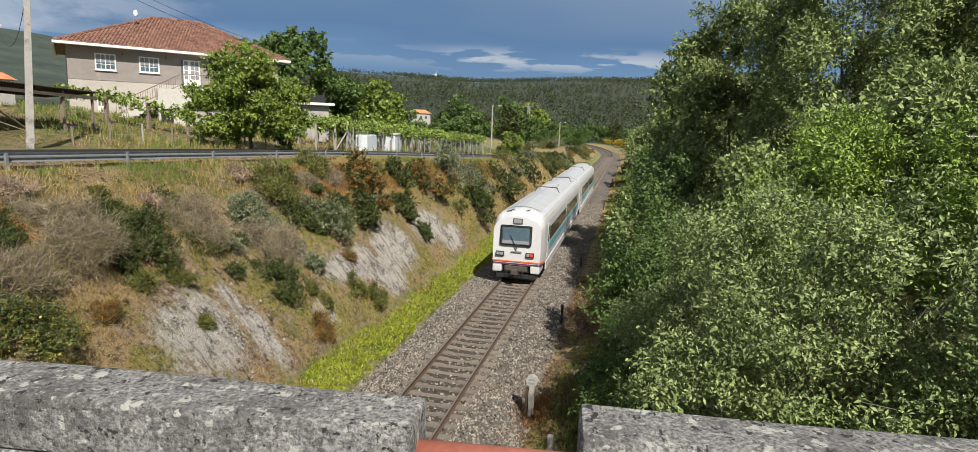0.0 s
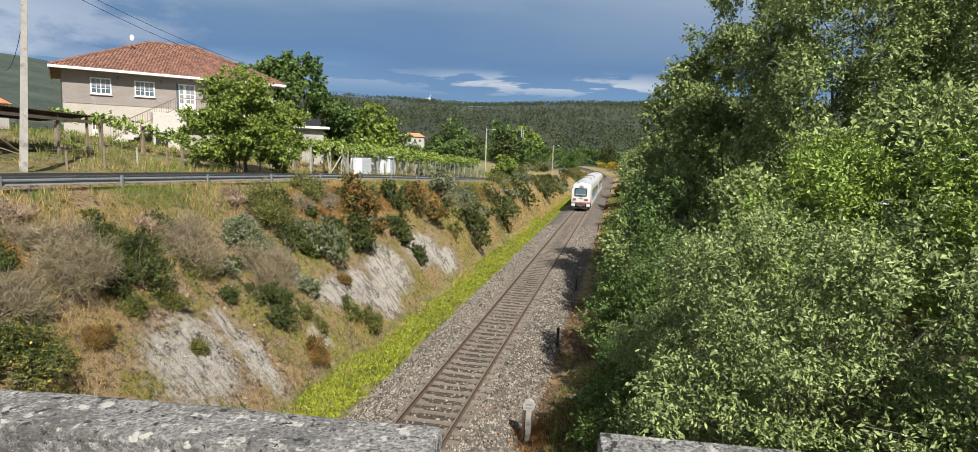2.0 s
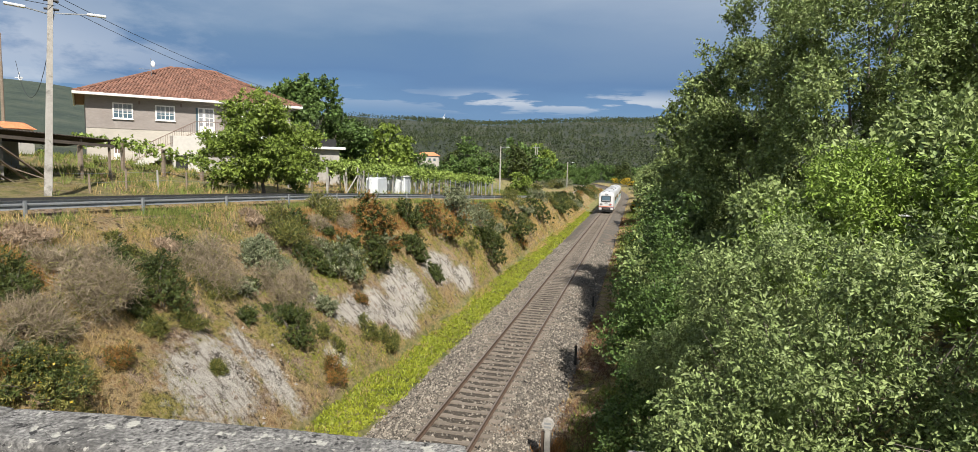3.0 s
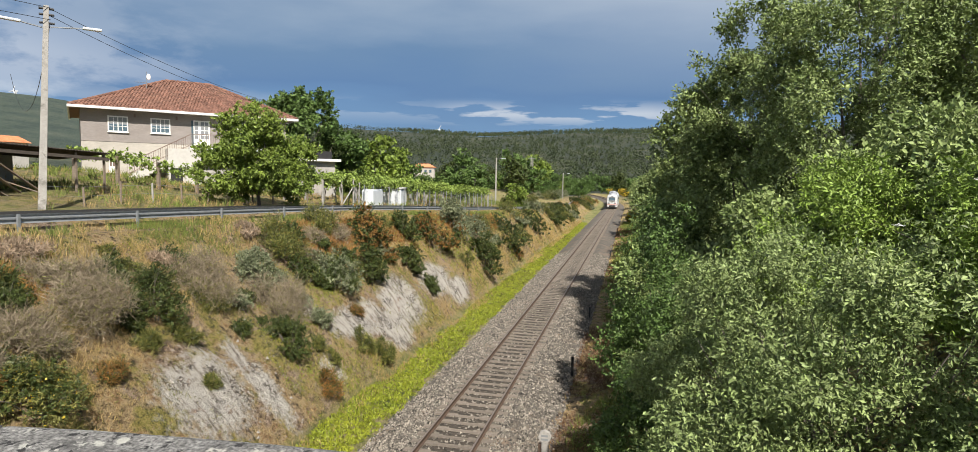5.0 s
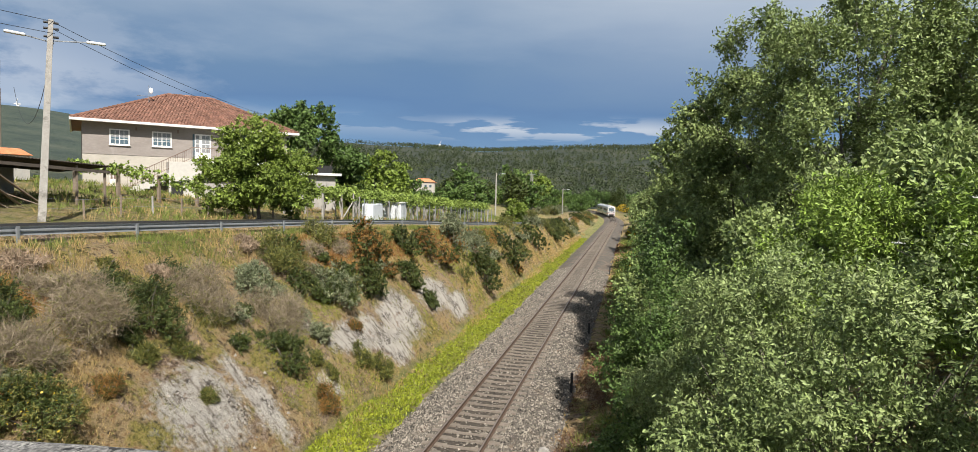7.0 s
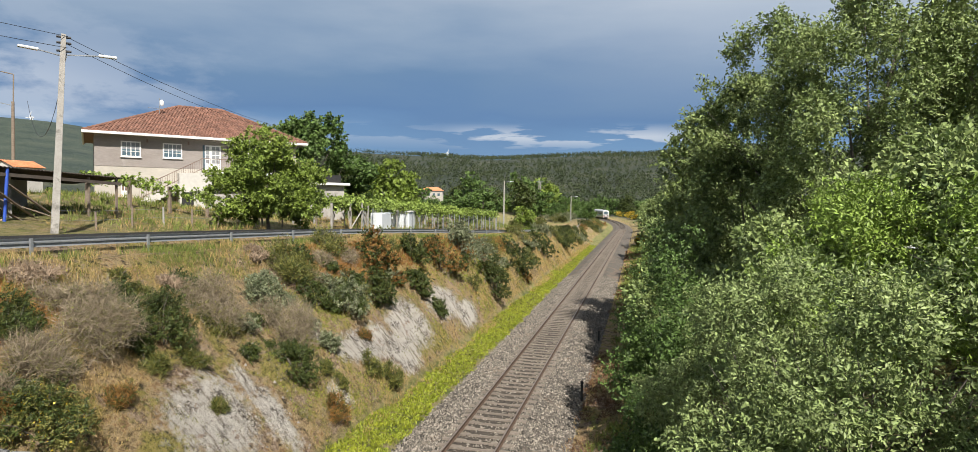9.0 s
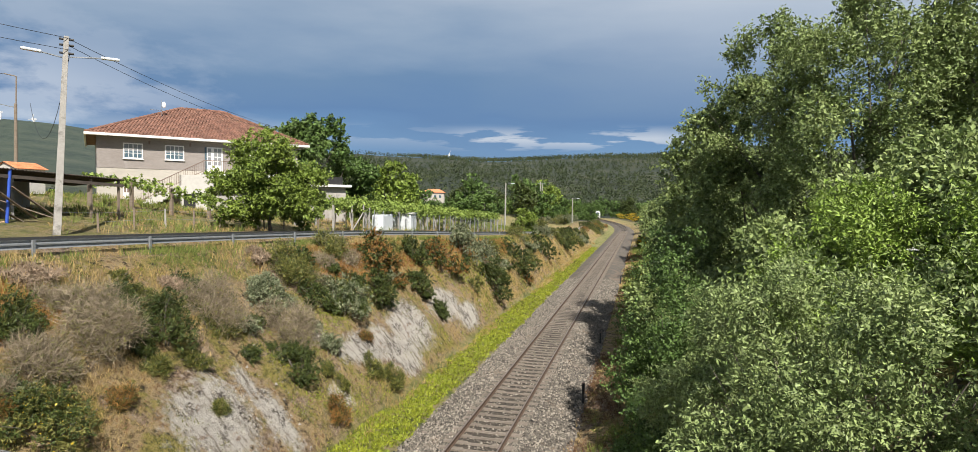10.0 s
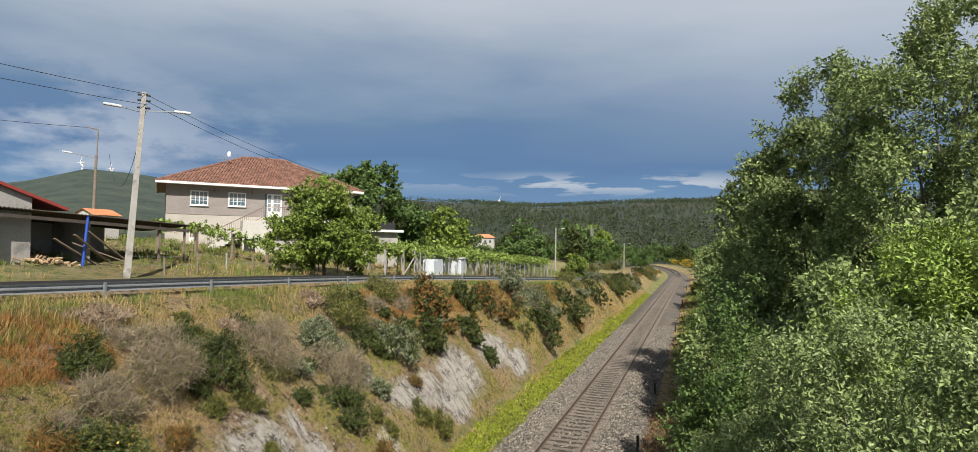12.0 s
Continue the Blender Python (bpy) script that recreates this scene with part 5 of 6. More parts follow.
def build_poles():
    p = thing("utility_pole", "leaning concrete utility pole with two street lamps", "utility pole")
    bm = bmesh.new()
    base, top = Vector((-24.92, 20.87, 6.3)), Vector((-24.62, 21.22, 15.33))
    q = (top - base).to_track_quat("Z", "Y").to_matrix().to_4x4()
    L = (top - base).length
    vs = box(bm, (-0.16, -0.16, 0), (0.16, 0.16, L), 0.02)
    for v in vs:
        f = 1 - 0.42 * v.co.z / L
        v.co.x *= f
        v.co.y *= f
    bmesh.ops.transform(bm, matrix=Matrix.Translation(base) @ q, verts=bm.verts)
    part("shaft", bm, M["concrete"], p)
    tang = Vector((0.66, 0.75, 0))
    lamp_head(p, (-24.55, 21.3, 14.45), tang, 1.25)
    lamp_head(p, (-24.55, 21.3, 14.35), (-0.55, -0.83, 0.05), 1.1)
    for k, z in enumerate((15.2, 14.95, 14.6)):
        bm = bmesh.new()
        rod(bm, top + Vector((-0.18, -0.2, z - 15.33)), top + Vector((0.18, 0.2, z - 15.33)), 0.05, None, 8)
        part("insulator", bm, M["black"], p)
    wire("overhead_cable", (-24.5, 21.3, 15.25), (-26.5, -6, 15.6), 0.5)
    wire("overhead_cable", (-24.5, 21.3, 14.75), (-26.5, -6, 14.9), 0.5)
    wire("overhead_cable", (-24.5, 21.3, 15.2), (-30.2, 45.7, 14.3), 0.35)
    wire("overhead_cable", (-24.5, 21.3, 14.9), (-30.5, 45.5, 14.1), 0.45)
    wire("overhead_cable", (-24.55, 21.3, 14.6), (-46.0, 36.6, 15.4), 3.2, 0.014)
    p2 = thing("utility_pole", "slender far utility pole with a curved lamp arm", "utility pole")
    bm = bmesh.new()
    rod(bm, (-47.6, 36.6, 6.5), (-47.5, 36.65, 15.4), 0.15, 0.10, 10)
    rod(bm, (-47.5, 36.65, 14.2), (-47.45, 36.7, 17.5), 0.045, None, 8)
    rod(bm, (-47.45, 36.7, 17.5), (-47.9, 36.1, 17.62), 0.04, None, 6)
    part("shaft", bm, M["wood"], p2)
    lamp_head(p2, (-47.5, 36.6, 15.1), (-0.6, -0.8, 0.1), 1.7)
    wire("overhead_cable", (-47.9, 36.1, 17.6), (-62, 10, 18.2), 0.6, 0.02)
    for x, y, z0, z1, arm in ((-26.6, 117, 2.8, 12.0, 1.2), (-28.1, 167.6, 2.0, 13.9, 0.0), (-27.6, 167.6, 2.0, 13.4, 0.0), (-19.2, 168.9, 1.2, 9.5, 1.3)):
        q = thing("lamp_post" if arm else "power_pole", "tall concrete post beside the lane" if not arm else "tall grey street lamp post beside the lane", "lamp post" if arm else "power pole", group="posts along the lane")
        part("shaft", one(rod, (x, y, z0), (x, y, z1), 0.20 if not arm else 0.17, 0.12, 8), M["concrete"], q)
        if arm:
            lamp_head(q, (x, y, z1 - 0.3), (1, 0.1, 0), arm)
    bm = bmesh.new()
    box(bm, (-28.9, 167.5, 13.2), (-26.9, 167.7, 13.35))
    cr = part("crossarm", bm, M["galv"])
    cr.parent = bpy.data.objects["power_pole"]
    for dz in (0.0, 0.5):
        wire("overhead_cable", (-27.9, 167.6, 13.5 + dz), (60, 190, 14.5 + dz), 0.8, 0.03)


build_poles()


# ---- leaves and stems ----
def tree(name, label, root, lobes, leafm, clusters, per, spread, length, width, r0=0.18, droop=0.25, category="tree", extra=3, shell=0.8, group="", n=16, f=0.36):
    t = thing(name, label, category, group=group)
    limb_mesh("trunk", limbs_to(lobes, root, r0, extra), M["bark"], t)
    foliage("crown", clumped(lobes, n, f), clusters, per, spread, length, width, M[leafm], t, droop, shell)
    return t


def zed(x, y):
    return float(land(x, y))


def right_bank():
    tall = "tall green birch tree with a wind-blown leafy crown"
    tree("birch_tree", tall, (8, 27, zed(8, 27)), [(7.2, 27, 10.5, 3.0, 4, 4.2), (8.2, 26.5, 14.0, 2.8, 3, 3.3), (6.0, 25.5, 8, 2.4, 3, 3.5), (9.8, 27, 15.9, 2.5, 2.6, 3.0)], "birch", 7000, 13, 0.24, 0.15, 0.07, 0.25, n=24, f=0.26, shell=0.6)
    tree("birch_tree", tall, (14.5, 28, zed(14.5, 28)), [(13.6, 28, 10.5, 3.4, 4, 4), (14.5, 28, 12.9, 3.2, 3.4, 2.9), (18, 27, 11.5, 4, 4, 4), (11.8, 27, 13.4, 2.3, 2.8, 3.0)], "birch", 4800, 13, 0.26, 0.165, 0.08, 0.25, n=20, f=0.27, shell=0.6)
    tree("birch_tree", "green birch tree beside the railway", (3.8, 42, zed(3.8, 42)), [(3.6, 42, 8, 3.0, 4, 4.5), (4.6, 42, 11.5, 2.4, 3, 3), (3.5, 44, 5, 2.6, 4, 4.5), (2.6, 38, 3.4, 1.8, 3.4, 3.0)], "birch", 3600, 13, 0.25, 0.23, 0.125, 0.2, n=24, f=0.30)
    tree("birch_tree", tall, (5.8, 33, zed(5.8, 33)), [(5.0, 33, 8.5, 2.5, 3, 4.2), (4.7, 33, 12.6, 2.2, 2.4, 2.8), (6.1, 32.5, 15.2, 2.2, 2.3, 2.4), (3.8, 34, 6.4, 2.1, 3, 3.4), (3.6, 33.5, 10.0, 1.4, 2.0, 2.4)], "birch", 5200, 13, 0.26, 0.175, 0.085, 0.22, n=20, f=0.26, shell=0.6)
    for i, (x, y, t, r) in enumerate(((2.2, 31, 6.0, 2.7), (2.2, 56, 7.0, 2.9), (2.4, 72, 7.5, 3.3), (2.6, 92, 10, 4), (3.2, 115, 9.5, 4.5), (3.0, 140, 9, 4.5), (3.6, 170, 9, 4.5), (6, 60, 12, 4), (7, 85, 13, 5), (3.2, 205, 9, 4.5), (8, 120, 13, 6), (2.4, 238, 9, 4.5), (4.4, 22, 8.0, 2.4), (9.0, 20.5, 11.0, 2.8), (12.0, 18.5, 11.5, 3.0))):
        x += 1.3 if y > 50 else 0.0
        g = zed(x, y)
        tree("birch_tree", "green birch tree beside the railway", (x, y, g), [(x, y, g + (t - g) * 0.42, r, r * 1.2, (t - g) * 0.42), (x + 0.5, y + 1, g + (t - g) * 0.75, r * 0.75, r, (t - g) * 0.27)], "birch", 950 if y > 50 else 2300, 11, 0.32, 0.4 if y > 50 else 0.19, 0.23 if y > 50 else 0.10, 0.15, extra=2, n=18)
    tree("elder_shrub", "bright green elder shrub with pale flower heads", (6.4, 16, zed(6.4, 16)), [(6.0, 16, 7.4, 2.4, 2.2, 2.6), (8.6, 15, 7.8, 2.4, 2.4, 2.2), (4.4, 16.5, 6.3, 1.7, 2, 2.4), (10.5, 14, 8, 2.5, 2.5, 2.2), (9.5, 12, 7.2, 2.2, 2, 1.9)], "elder", 4600, 15, 0.16, 0.12, 0.048, 0.09, category="shrub", n=19, f=0.27, shell=0.6)
    tree("willow_shrub", "grey-green willow shrub with narrow leaves", (3.4, 11.5, zed(3.4, 11.5)), [(3.0, 11.5, 5.0, 2.2, 2.2, 2.4), (1.7, 11, 3.2, 1.5, 2.2, 2.6), (4.6, 10.5, 5.9, 1.9, 1.9, 1.9), (2.6, 13.5, 4.6, 2.0, 2.2, 2.8), (1.4, 15.5, 2.6, 1.3, 2.2, 2.4)], "willow", 6800, 17, 0.16, 0.092, 0.036, 0.07, category="shrub", extra=9, n=21, f=0.26, shell=0.6)
    tree("willow_shrub", "grey-green willow shrub with narrow leaves", (6.2, 9.0, zed(6.2, 9)), [(6.0, 9.2, 5.8, 1.9, 2.1, 1.9), (7.8, 9, 6.4, 1.9, 2.1, 1.7), (4.2, 8.2, 4.0, 1.7, 1.5, 2.2), (2.5, 8.2, 2.6, 1.5, 1.7, 2.3), (3.6, 6.4, 3.0, 1.4, 1.2, 1.8)], "willow", 5600, 17, 0.15, 0.088, 0.036, 0.06, category="shrub", extra=9, n=21, f=0.26, shell=0.6)
    for x, y, r, t in ((0.5, 13.5, 1.0, 2.2), (0.2, 17.5, 1.1, 2.8), (0.8, 21.8, 1.2, 7.4), (0.3, 21.5, 1.2, 3.4), (0.8, 33.6, 1.3, 7.4), (0.2, 25.5, 1.2, 3.6), (0.1, 36.0, 1.2, 3.4), (1.2, 47.0, 1.3, 3.6)):
        g = zed(x, y)
        tree("edge_shrub", "dark green shrub overhanging the railway edge", (x + 0.3, y, g - 0.1), [(x, y, g + (t - g) * 0.45, r, r * 1.7, (t - g) * 0.5), (x + 0.5, y + 0.8, g + (t - g) * 0.7, r * 0.8, r, (t - g) * 0.3)], "oak", 1100 if t > 6 else 620, 11, 0.15, 0.12, 0.06, 0.05, category="shrub", extra=2, n=12)
    # pale flat flower heads on the elder
    pts = [(6.6, 13.9, 8.6), (7.6, 13.2, 9.0), (9.2, 12.6, 9.2), (10.2, 12.0, 9.3), (8.2, 12.9, 8.2), (5.4, 14.4, 7.6), (9.9, 10.6, 8.6), (7.0, 13.2, 7.4), (8.9, 10.8, 8.0)]
    t = thing("elder_flowers", "pale cream elder flower heads among leaves", "flowers")
    for x, y, z in pts:
        d = unit(RNG.normal(size=(60, 3)) * np.array([1, 1, 0.15]))
        cc = np.array([x, y, z]) + d * RNG.random((60, 1)) * 0.13
        blades("flower_head", cc, unit(RNG.normal(size=(60, 3)) * np.array([1, 1, 0.2])), unit(RNG.normal(size=(60, 3)) * np.array([1, 1, 0.2])), np.full(60, 0.05), np.full(60, 0.04), M["trim"], t)["kind"] = "stuff"


right_bank()
tree("walnut_tree", "round-crowned walnut tree before the house", (-22.9, 33.3, 6.3), [(-22.9, 33.3, 9.6, 2.6, 2.6, 2.5), (-24.3, 32.2, 8.5, 1.7, 1.7, 1.8), (-21.4, 34.6, 8.6, 1.9, 1.9, 2.0), (-23.0, 33.2, 11.4, 1.7, 1.7, 1.4), (-22.6, 33.4, 8.5, 2.1, 2.1, 1.4)], "walnut", 4600, 12, 0.17, 0.19, 0.085, 0.12, n=30, f=0.26, shell=0.65)
tree("oak_tree", "dark green broad tree behind the house", (-31.5, 54, 6.5), [(-31.5, 54, 12, 3.6, 3.6, 3.6), (-29.2, 56, 11, 2.6, 2.6, 2.6), (-32.5, 53.5, 14.2, 2.4, 2.4, 2.0)], "oak", 3000, 12, 0.25, 0.3, 0.17, 0.2, n=20, f=0.32)


# ---- the cutting's scrub ----
SCRUB = [
    (-15.13, 13.62, 1.33, 1.56, "twig"),
    (-14.78, 11.82, 0.94, 0.95, "twig"),
    (-15.74, 12.08, 0.74, 1.44, "broom"),
    (-14.78, 15.85, 1.09, 1.38, "broom"),
    (-16.08, 15.72, 0.69, 0.76, "broom"),
    (-13.60, 10.99, 1.14, 1.02, "green"),
    (-13.43, 12.99, 0.46, 0.58, "brown"),
    (-16.53, 18.15, 0.67, 0.85, "bracken"),
    (-17.75, 14.01, 1.11, 0.53, "bracken"),
    (-15.03, 18.68, 1.25, 1.58, "twig"),
    (-13.61, 16.10, 0.50, 0.56, "olive"),
    (-14.04, 14.81, 0.51, 0.41, "olive"),
    (-12.47, 15.71, 0.26, 0.42, "olive"),
    (-14.80, 21.42, 0.87, 1.52, "silver"),
    (-13.44, 18.50, 0.34, 0.63, "broom"),
    (-13.61, 21.00, 1.47, 1.33, "twig"),
    (-12.43, 22.49, 0.51, 0.82, "silver"),
    (-12.40, 19.86, 0.83, 1.11, "broom"),
    (-15.57, 24.26, 1.37, 1.44, "olive"),
    (-14.22, 24.19, 0.77, 1.06, "broom"),
    (-13.57, 25.92, 1.43, 1.59, "sage"),
    (-13.47, 29.23, 0.98, 2.19, "broom"),
    (-14.74, 31.57, 1.46, 2.24, "rust"),
    (-14.39, 36.67, 1.02, 1.67, "broom"),
    (-13.48, 39.80, 1.89, 2.34, "rust"),
    (-13.21, 34.41, 1.00, 1.56, "broom"),
    (-11.89, 34.63, 0.61, 0.96, "broom"),
    (-13.64, 45.11, 1.34, 2.62, "silver"),
    (-11.31, 46.63, 1.60, 2.68, "broom"),
    (-12.62, 48.86, 1.80, 2.48, "silver"),
    (-11.52, 24.12, 0.57, 0.91, "olive"),
    (-10.79, 25.28, 0.65, 1.17, "olive"),
    (-11.01, 20.24, 0.59, 1.11, "brown"),
    (-12.04, 21.33, 0.31, 0.59, "olive"),
    (-11.62, 21.71, 0.32, 0.63, "olive"),
    (-11.93, 42.48, 0.63, 0.87, "olive"),
    (-16.79, 23.48, 0.83, 0.88, "bracken"),
    (-13.68, 32.41, 0.58, 1.03, "rust"),
    (-12.59, 25.75, 0.47, 0.46, "brown"),
    (-16.13, 28.90, 1.14, 1.15, "olive"),
    (-11.84, 57.66, 2.28, 2.4, "broom"),
    (-11.78, 73.28, 2.3, 2.4, "broom"),
    (-11.74, 93.01, 2.42, 2.1, "broom"),
    (-11.03, 58.36, 0.92, 1.2, "rust"),
    (-11.38, 113.29, 1.76, 1.8, "silver"),
    (-12.98, 52.83, 1.06, 1.3, "olive"),
]
SCRUB_WORDS = {
    "broom": ("broom_bush", "dark green broom bush on the cutting slope"),
    "twig": ("dry_bush", "grey dry leafless bush on the cutting slope"),
    "silver": ("sage_bush", "silvery green bush on the cutting slope"),
    "sage": ("sage_bush", "wide grey-green bush on the cutting slope"),
    "bracken": ("dead_bracken", "pinkish brown dead bracken on the slope"),
    "rust": ("rusty_bush", "rust-brown and green bush on the cutting slope"),
    "olive": ("olive_bush", "small olive green bush on the bare slope"),
    "brown": ("brown_bush", "withered brown bush at the slope's foot"),
    "green": ("gorse_bush", "green bush with small yellow flowers"),
}


def bare(x, y):
    r = np.zeros_like(x)
    for cx, cy, rx, ry in BARE[:2] + BARE[3:8]:
        r = np.maximum(r, np.clip(1.45 - np.hypot((x - cx) / rx, (y - cy) / ry), 0, 1))
    return np.clip(r * 2, 0, 1)


def mounds(x, y, r, h, n):
    """A rounded dome of small lobes that leans with the slope round (x, y), in the bush's own space."""
    z0 = zed(x, y)
    out = [(0, 0, h * 0.3, r * 0.62, r * 0.55, h * 0.45)]
    for k in range(n):
        a, up = random.uniform(0, math.tau), random.uniform(-0.25, 1.0)
        q = math.sqrt(max(0.0, 1 - up * up)) * random.uniform(0.55, 0.85)
        dx, dy = math.cos(a) * r * q, math.sin(a) * r * q * 0.9
        lie = max(-0.5 * h, min(0.5 * h, zed(x + dx, y + dy) - z0)) * 0.6
        s = r * random.uniform(0.22, 0.40)
        out.append((dx, dy, lie + h * (0.3 + 0.55 * up * random.uniform(0.6, 1.0)), s, s, min(s, h * 0.4)))
    return out


def sprigs(name, lobes, n, length, width, material, parent, wild=0.6):
    """Fine strands that point up and outwards over the mounds."""
    p, d = lobes_points(lobes, n, 0.9)
    w = unit(d * 0.7 + np.array([0, 0, 0.45]) + RNG.normal(size=d.shape) * wild)
    ac = unit(np.cross(w, RNG.normal(size=d.shape)))
    s = 0.5 + RNG.random(n)
    return blades(name, p + w * length * 0.3, w, ac, length * s, width * s, material, parent)


def bush(x, y, r, h, kind, fill=1.0):
    name, label = SCRUB_WORDS[kind]
    far = min(max(math.hypot(x, y) / 22, 0.8), 3.2)
    t = thing(name, label, "bush", pose(x, y, zed(x, y)), group="scrub on the cutting")
    h = min(h, 0.4) if kind == "bracken" else h
    lob = mounds(x, y, r, h, 16 if r > 0.7 else 9)
    lines = []
    for l in lob * (4 if kind == "twig" else 1):
        e = (l[0] * 1.1 + random.uniform(-0.25, 0.25), l[1] * 1.1 + random.uniform(-0.25, 0.25), l[2] + l[5] * random.uniform(0.2, 1.1))
        b = (l[0] * 0.3, l[1] * 0.3, (zed(x + l[0] * 0.3, y + l[1] * 0.3) - zed(x, y)) - 0.05)
        m = ((b[0] + e[0]) / 2 + random.uniform(-0.15, 0.15), (b[1] + e[1]) / 2 + random.uniform(-0.15, 0.15), (b[2] + e[2]) / 2 + 0.15)
        lines.append([(*b, 0.022), (*m, 0.012), (*e, 0.004)])
    limb_mesh("stem", lines, M["twig" if kind in ("twig", "rust", "silver") else "bark"], t)
    vol = fill * min(0.3 + r * r + r * h, 6.0) / far ** 1.5
    if kind == "twig":
        sprigs("dry_twig", lob, int(1700 * vol), 0.38, 0.0095 * far, M["twig"], t, 0.9)
        sprigs("old_leaf", lob, int(700 * vol), 0.09, 0.022 * far, M["olive"], t, 1.0)
    elif kind == "bracken":
        sprigs("frond", lob, int(2600 * vol), 0.17, 0.022 * far, M["bracken"], t, 1.0)
        sprigs("dry_twig", lob, int(500 * vol), 0.26, 0.008 * far, M["twig"], t, 1.0)
    elif kind == "broom":
        foliage("foliage", lob, int(210 * vol), 13, 0.085, 0.095 * far, 0.030 * far, M["broom"], t, -0.2, 0.6)
        sprigs("young_foliage", lob, int(500 * vol), 0.15, 0.012 * far, M["olive"], t)
    elif kind == "olive":
        sprigs("foliage", lob, int(1500 * vol), 0.17, 0.02 * far, M["olive"], t)
        # darker broom-coloured strands inside stand in for the bush's own shade
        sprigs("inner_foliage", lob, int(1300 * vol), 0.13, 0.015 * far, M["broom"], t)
    elif kind == "brown":
        sprigs("foliage", lob, int(1500 * vol), 0.18, 0.013 * far, M["rustgrass"], t)
        sprigs("green_foliage", lob, int(1100 * vol), 0.16, 0.014 * far, M["broom"], t)
    elif kind == "green":
        foliage("foliage", lob, int(90 * vol), 13, 0.08, 0.09 * far, 0.03 * far, M["olive"], t, -0.2, 0.6)
        # shade within the bush put into a darker inner leaf colour
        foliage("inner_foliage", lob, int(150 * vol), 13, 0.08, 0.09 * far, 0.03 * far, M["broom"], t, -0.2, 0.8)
        sprigs("flower", lob, int(60 * vol), 0.05, 0.04, M["yellowflower"], t)
    elif kind in ("silver", "sage"):
        foliage("foliage", lob, int((210 if kind == "silver" else 140) * vol), 13, 0.085, 0.085 * far, 0.03 * far, M["silver"], t, -0.1, 0.6)
        # dark strands among the pale leaves stand in for inner shade
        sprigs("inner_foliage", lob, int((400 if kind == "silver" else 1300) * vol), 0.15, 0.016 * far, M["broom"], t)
    else:
        foliage("rusty_foliage", lob, int(140 * vol), 14, 0.08, 0.075 * far, 0.03 * far, M["rust"], t, -0.1, 0.55)
        foliage("foliage", lob, int(120 * vol), 14, 0.08, 0.075 * far, 0.03 * far, M["broom"], t, -0.1, 0.8)


def filler():
    """Low scrub between the larger bushes."""
    rr = random.Random(17)
    out = []
    while len(out) < 85:
        y = 8 + 62 * rr.random() ** 1.5
        f = rr.uniform(0.34, 0.86)
        toe = XC - 5.1
        x = toe + (float(guard_x(y)) + 1.3 - toe) * f
        if bare(np.array([x]), np.array([y]))[0] > 0.1:
            continue
        out.append((x, y, rr.uniform(0.3, 0.75), rr.uniform(0.25, 0.6), rr.choice(("twig", "broom", "silver", "olive", "olive", "broom", "brown"))))
    return out


for spec in SCRUB + filler():
    bush(*spec)
for ob in list(scene.objects):
    if ob.type == "MESH" and ob.parent and ob.parent.get("group") == "scrub on the cutting":
        ob["kind"] = "stuff"


# ---- grasses: stuff that nobody could count ----
def sward(name, label, n, xr, yr, keep, length, width, material, lean=0.35, ypow=1.5, tuft=6):
    y = yr[0] + (yr[1] - yr[0]) * RNG.random(n) ** ypow
    x = RNG.uniform(*xr, n)
    k = keep(x, y) > RNG.random(n)
    x, y = x[k], y[k]
    x = np.repeat(x, tuft) + RNG.normal(size=len(x) * tuft) * 0.07
    y = np.repeat(y, tuft) + RNG.normal(size=len(y) * tuft) * 0.07
    m = len(x)
    s = 0.5 + 0.9 * RNG.random(m)
    far = np.clip(np.hypot(x, y) / 25, 1, 3)
    w = unit(np.array([0, 0, 1.0]) + RNG.normal(size=(m, 3)) * lean)
    c = np.stack([x, y, land(x, y)], 1) + w * (length * s * 0.42)[:, None]
    ac = unit(np.cross(w, RNG.normal(size=(m, 3))))
    return tagged(blades(name, c, w, ac, length * s, width * far, M[material]), label, "grass", kind="stuff")


def frac(x, y):
    toe = track_x(y) - 5.1
    return (toe - x) / np.maximum(toe - guard_x(y) - 1.3, 0.5)


def patch(x, y, seed, lo=0.0, gain=1.5):
    return np.clip(0.5 + (vnoise(x * 0.7, y * 0.7, seed) - lo) * gain, 0, 1)


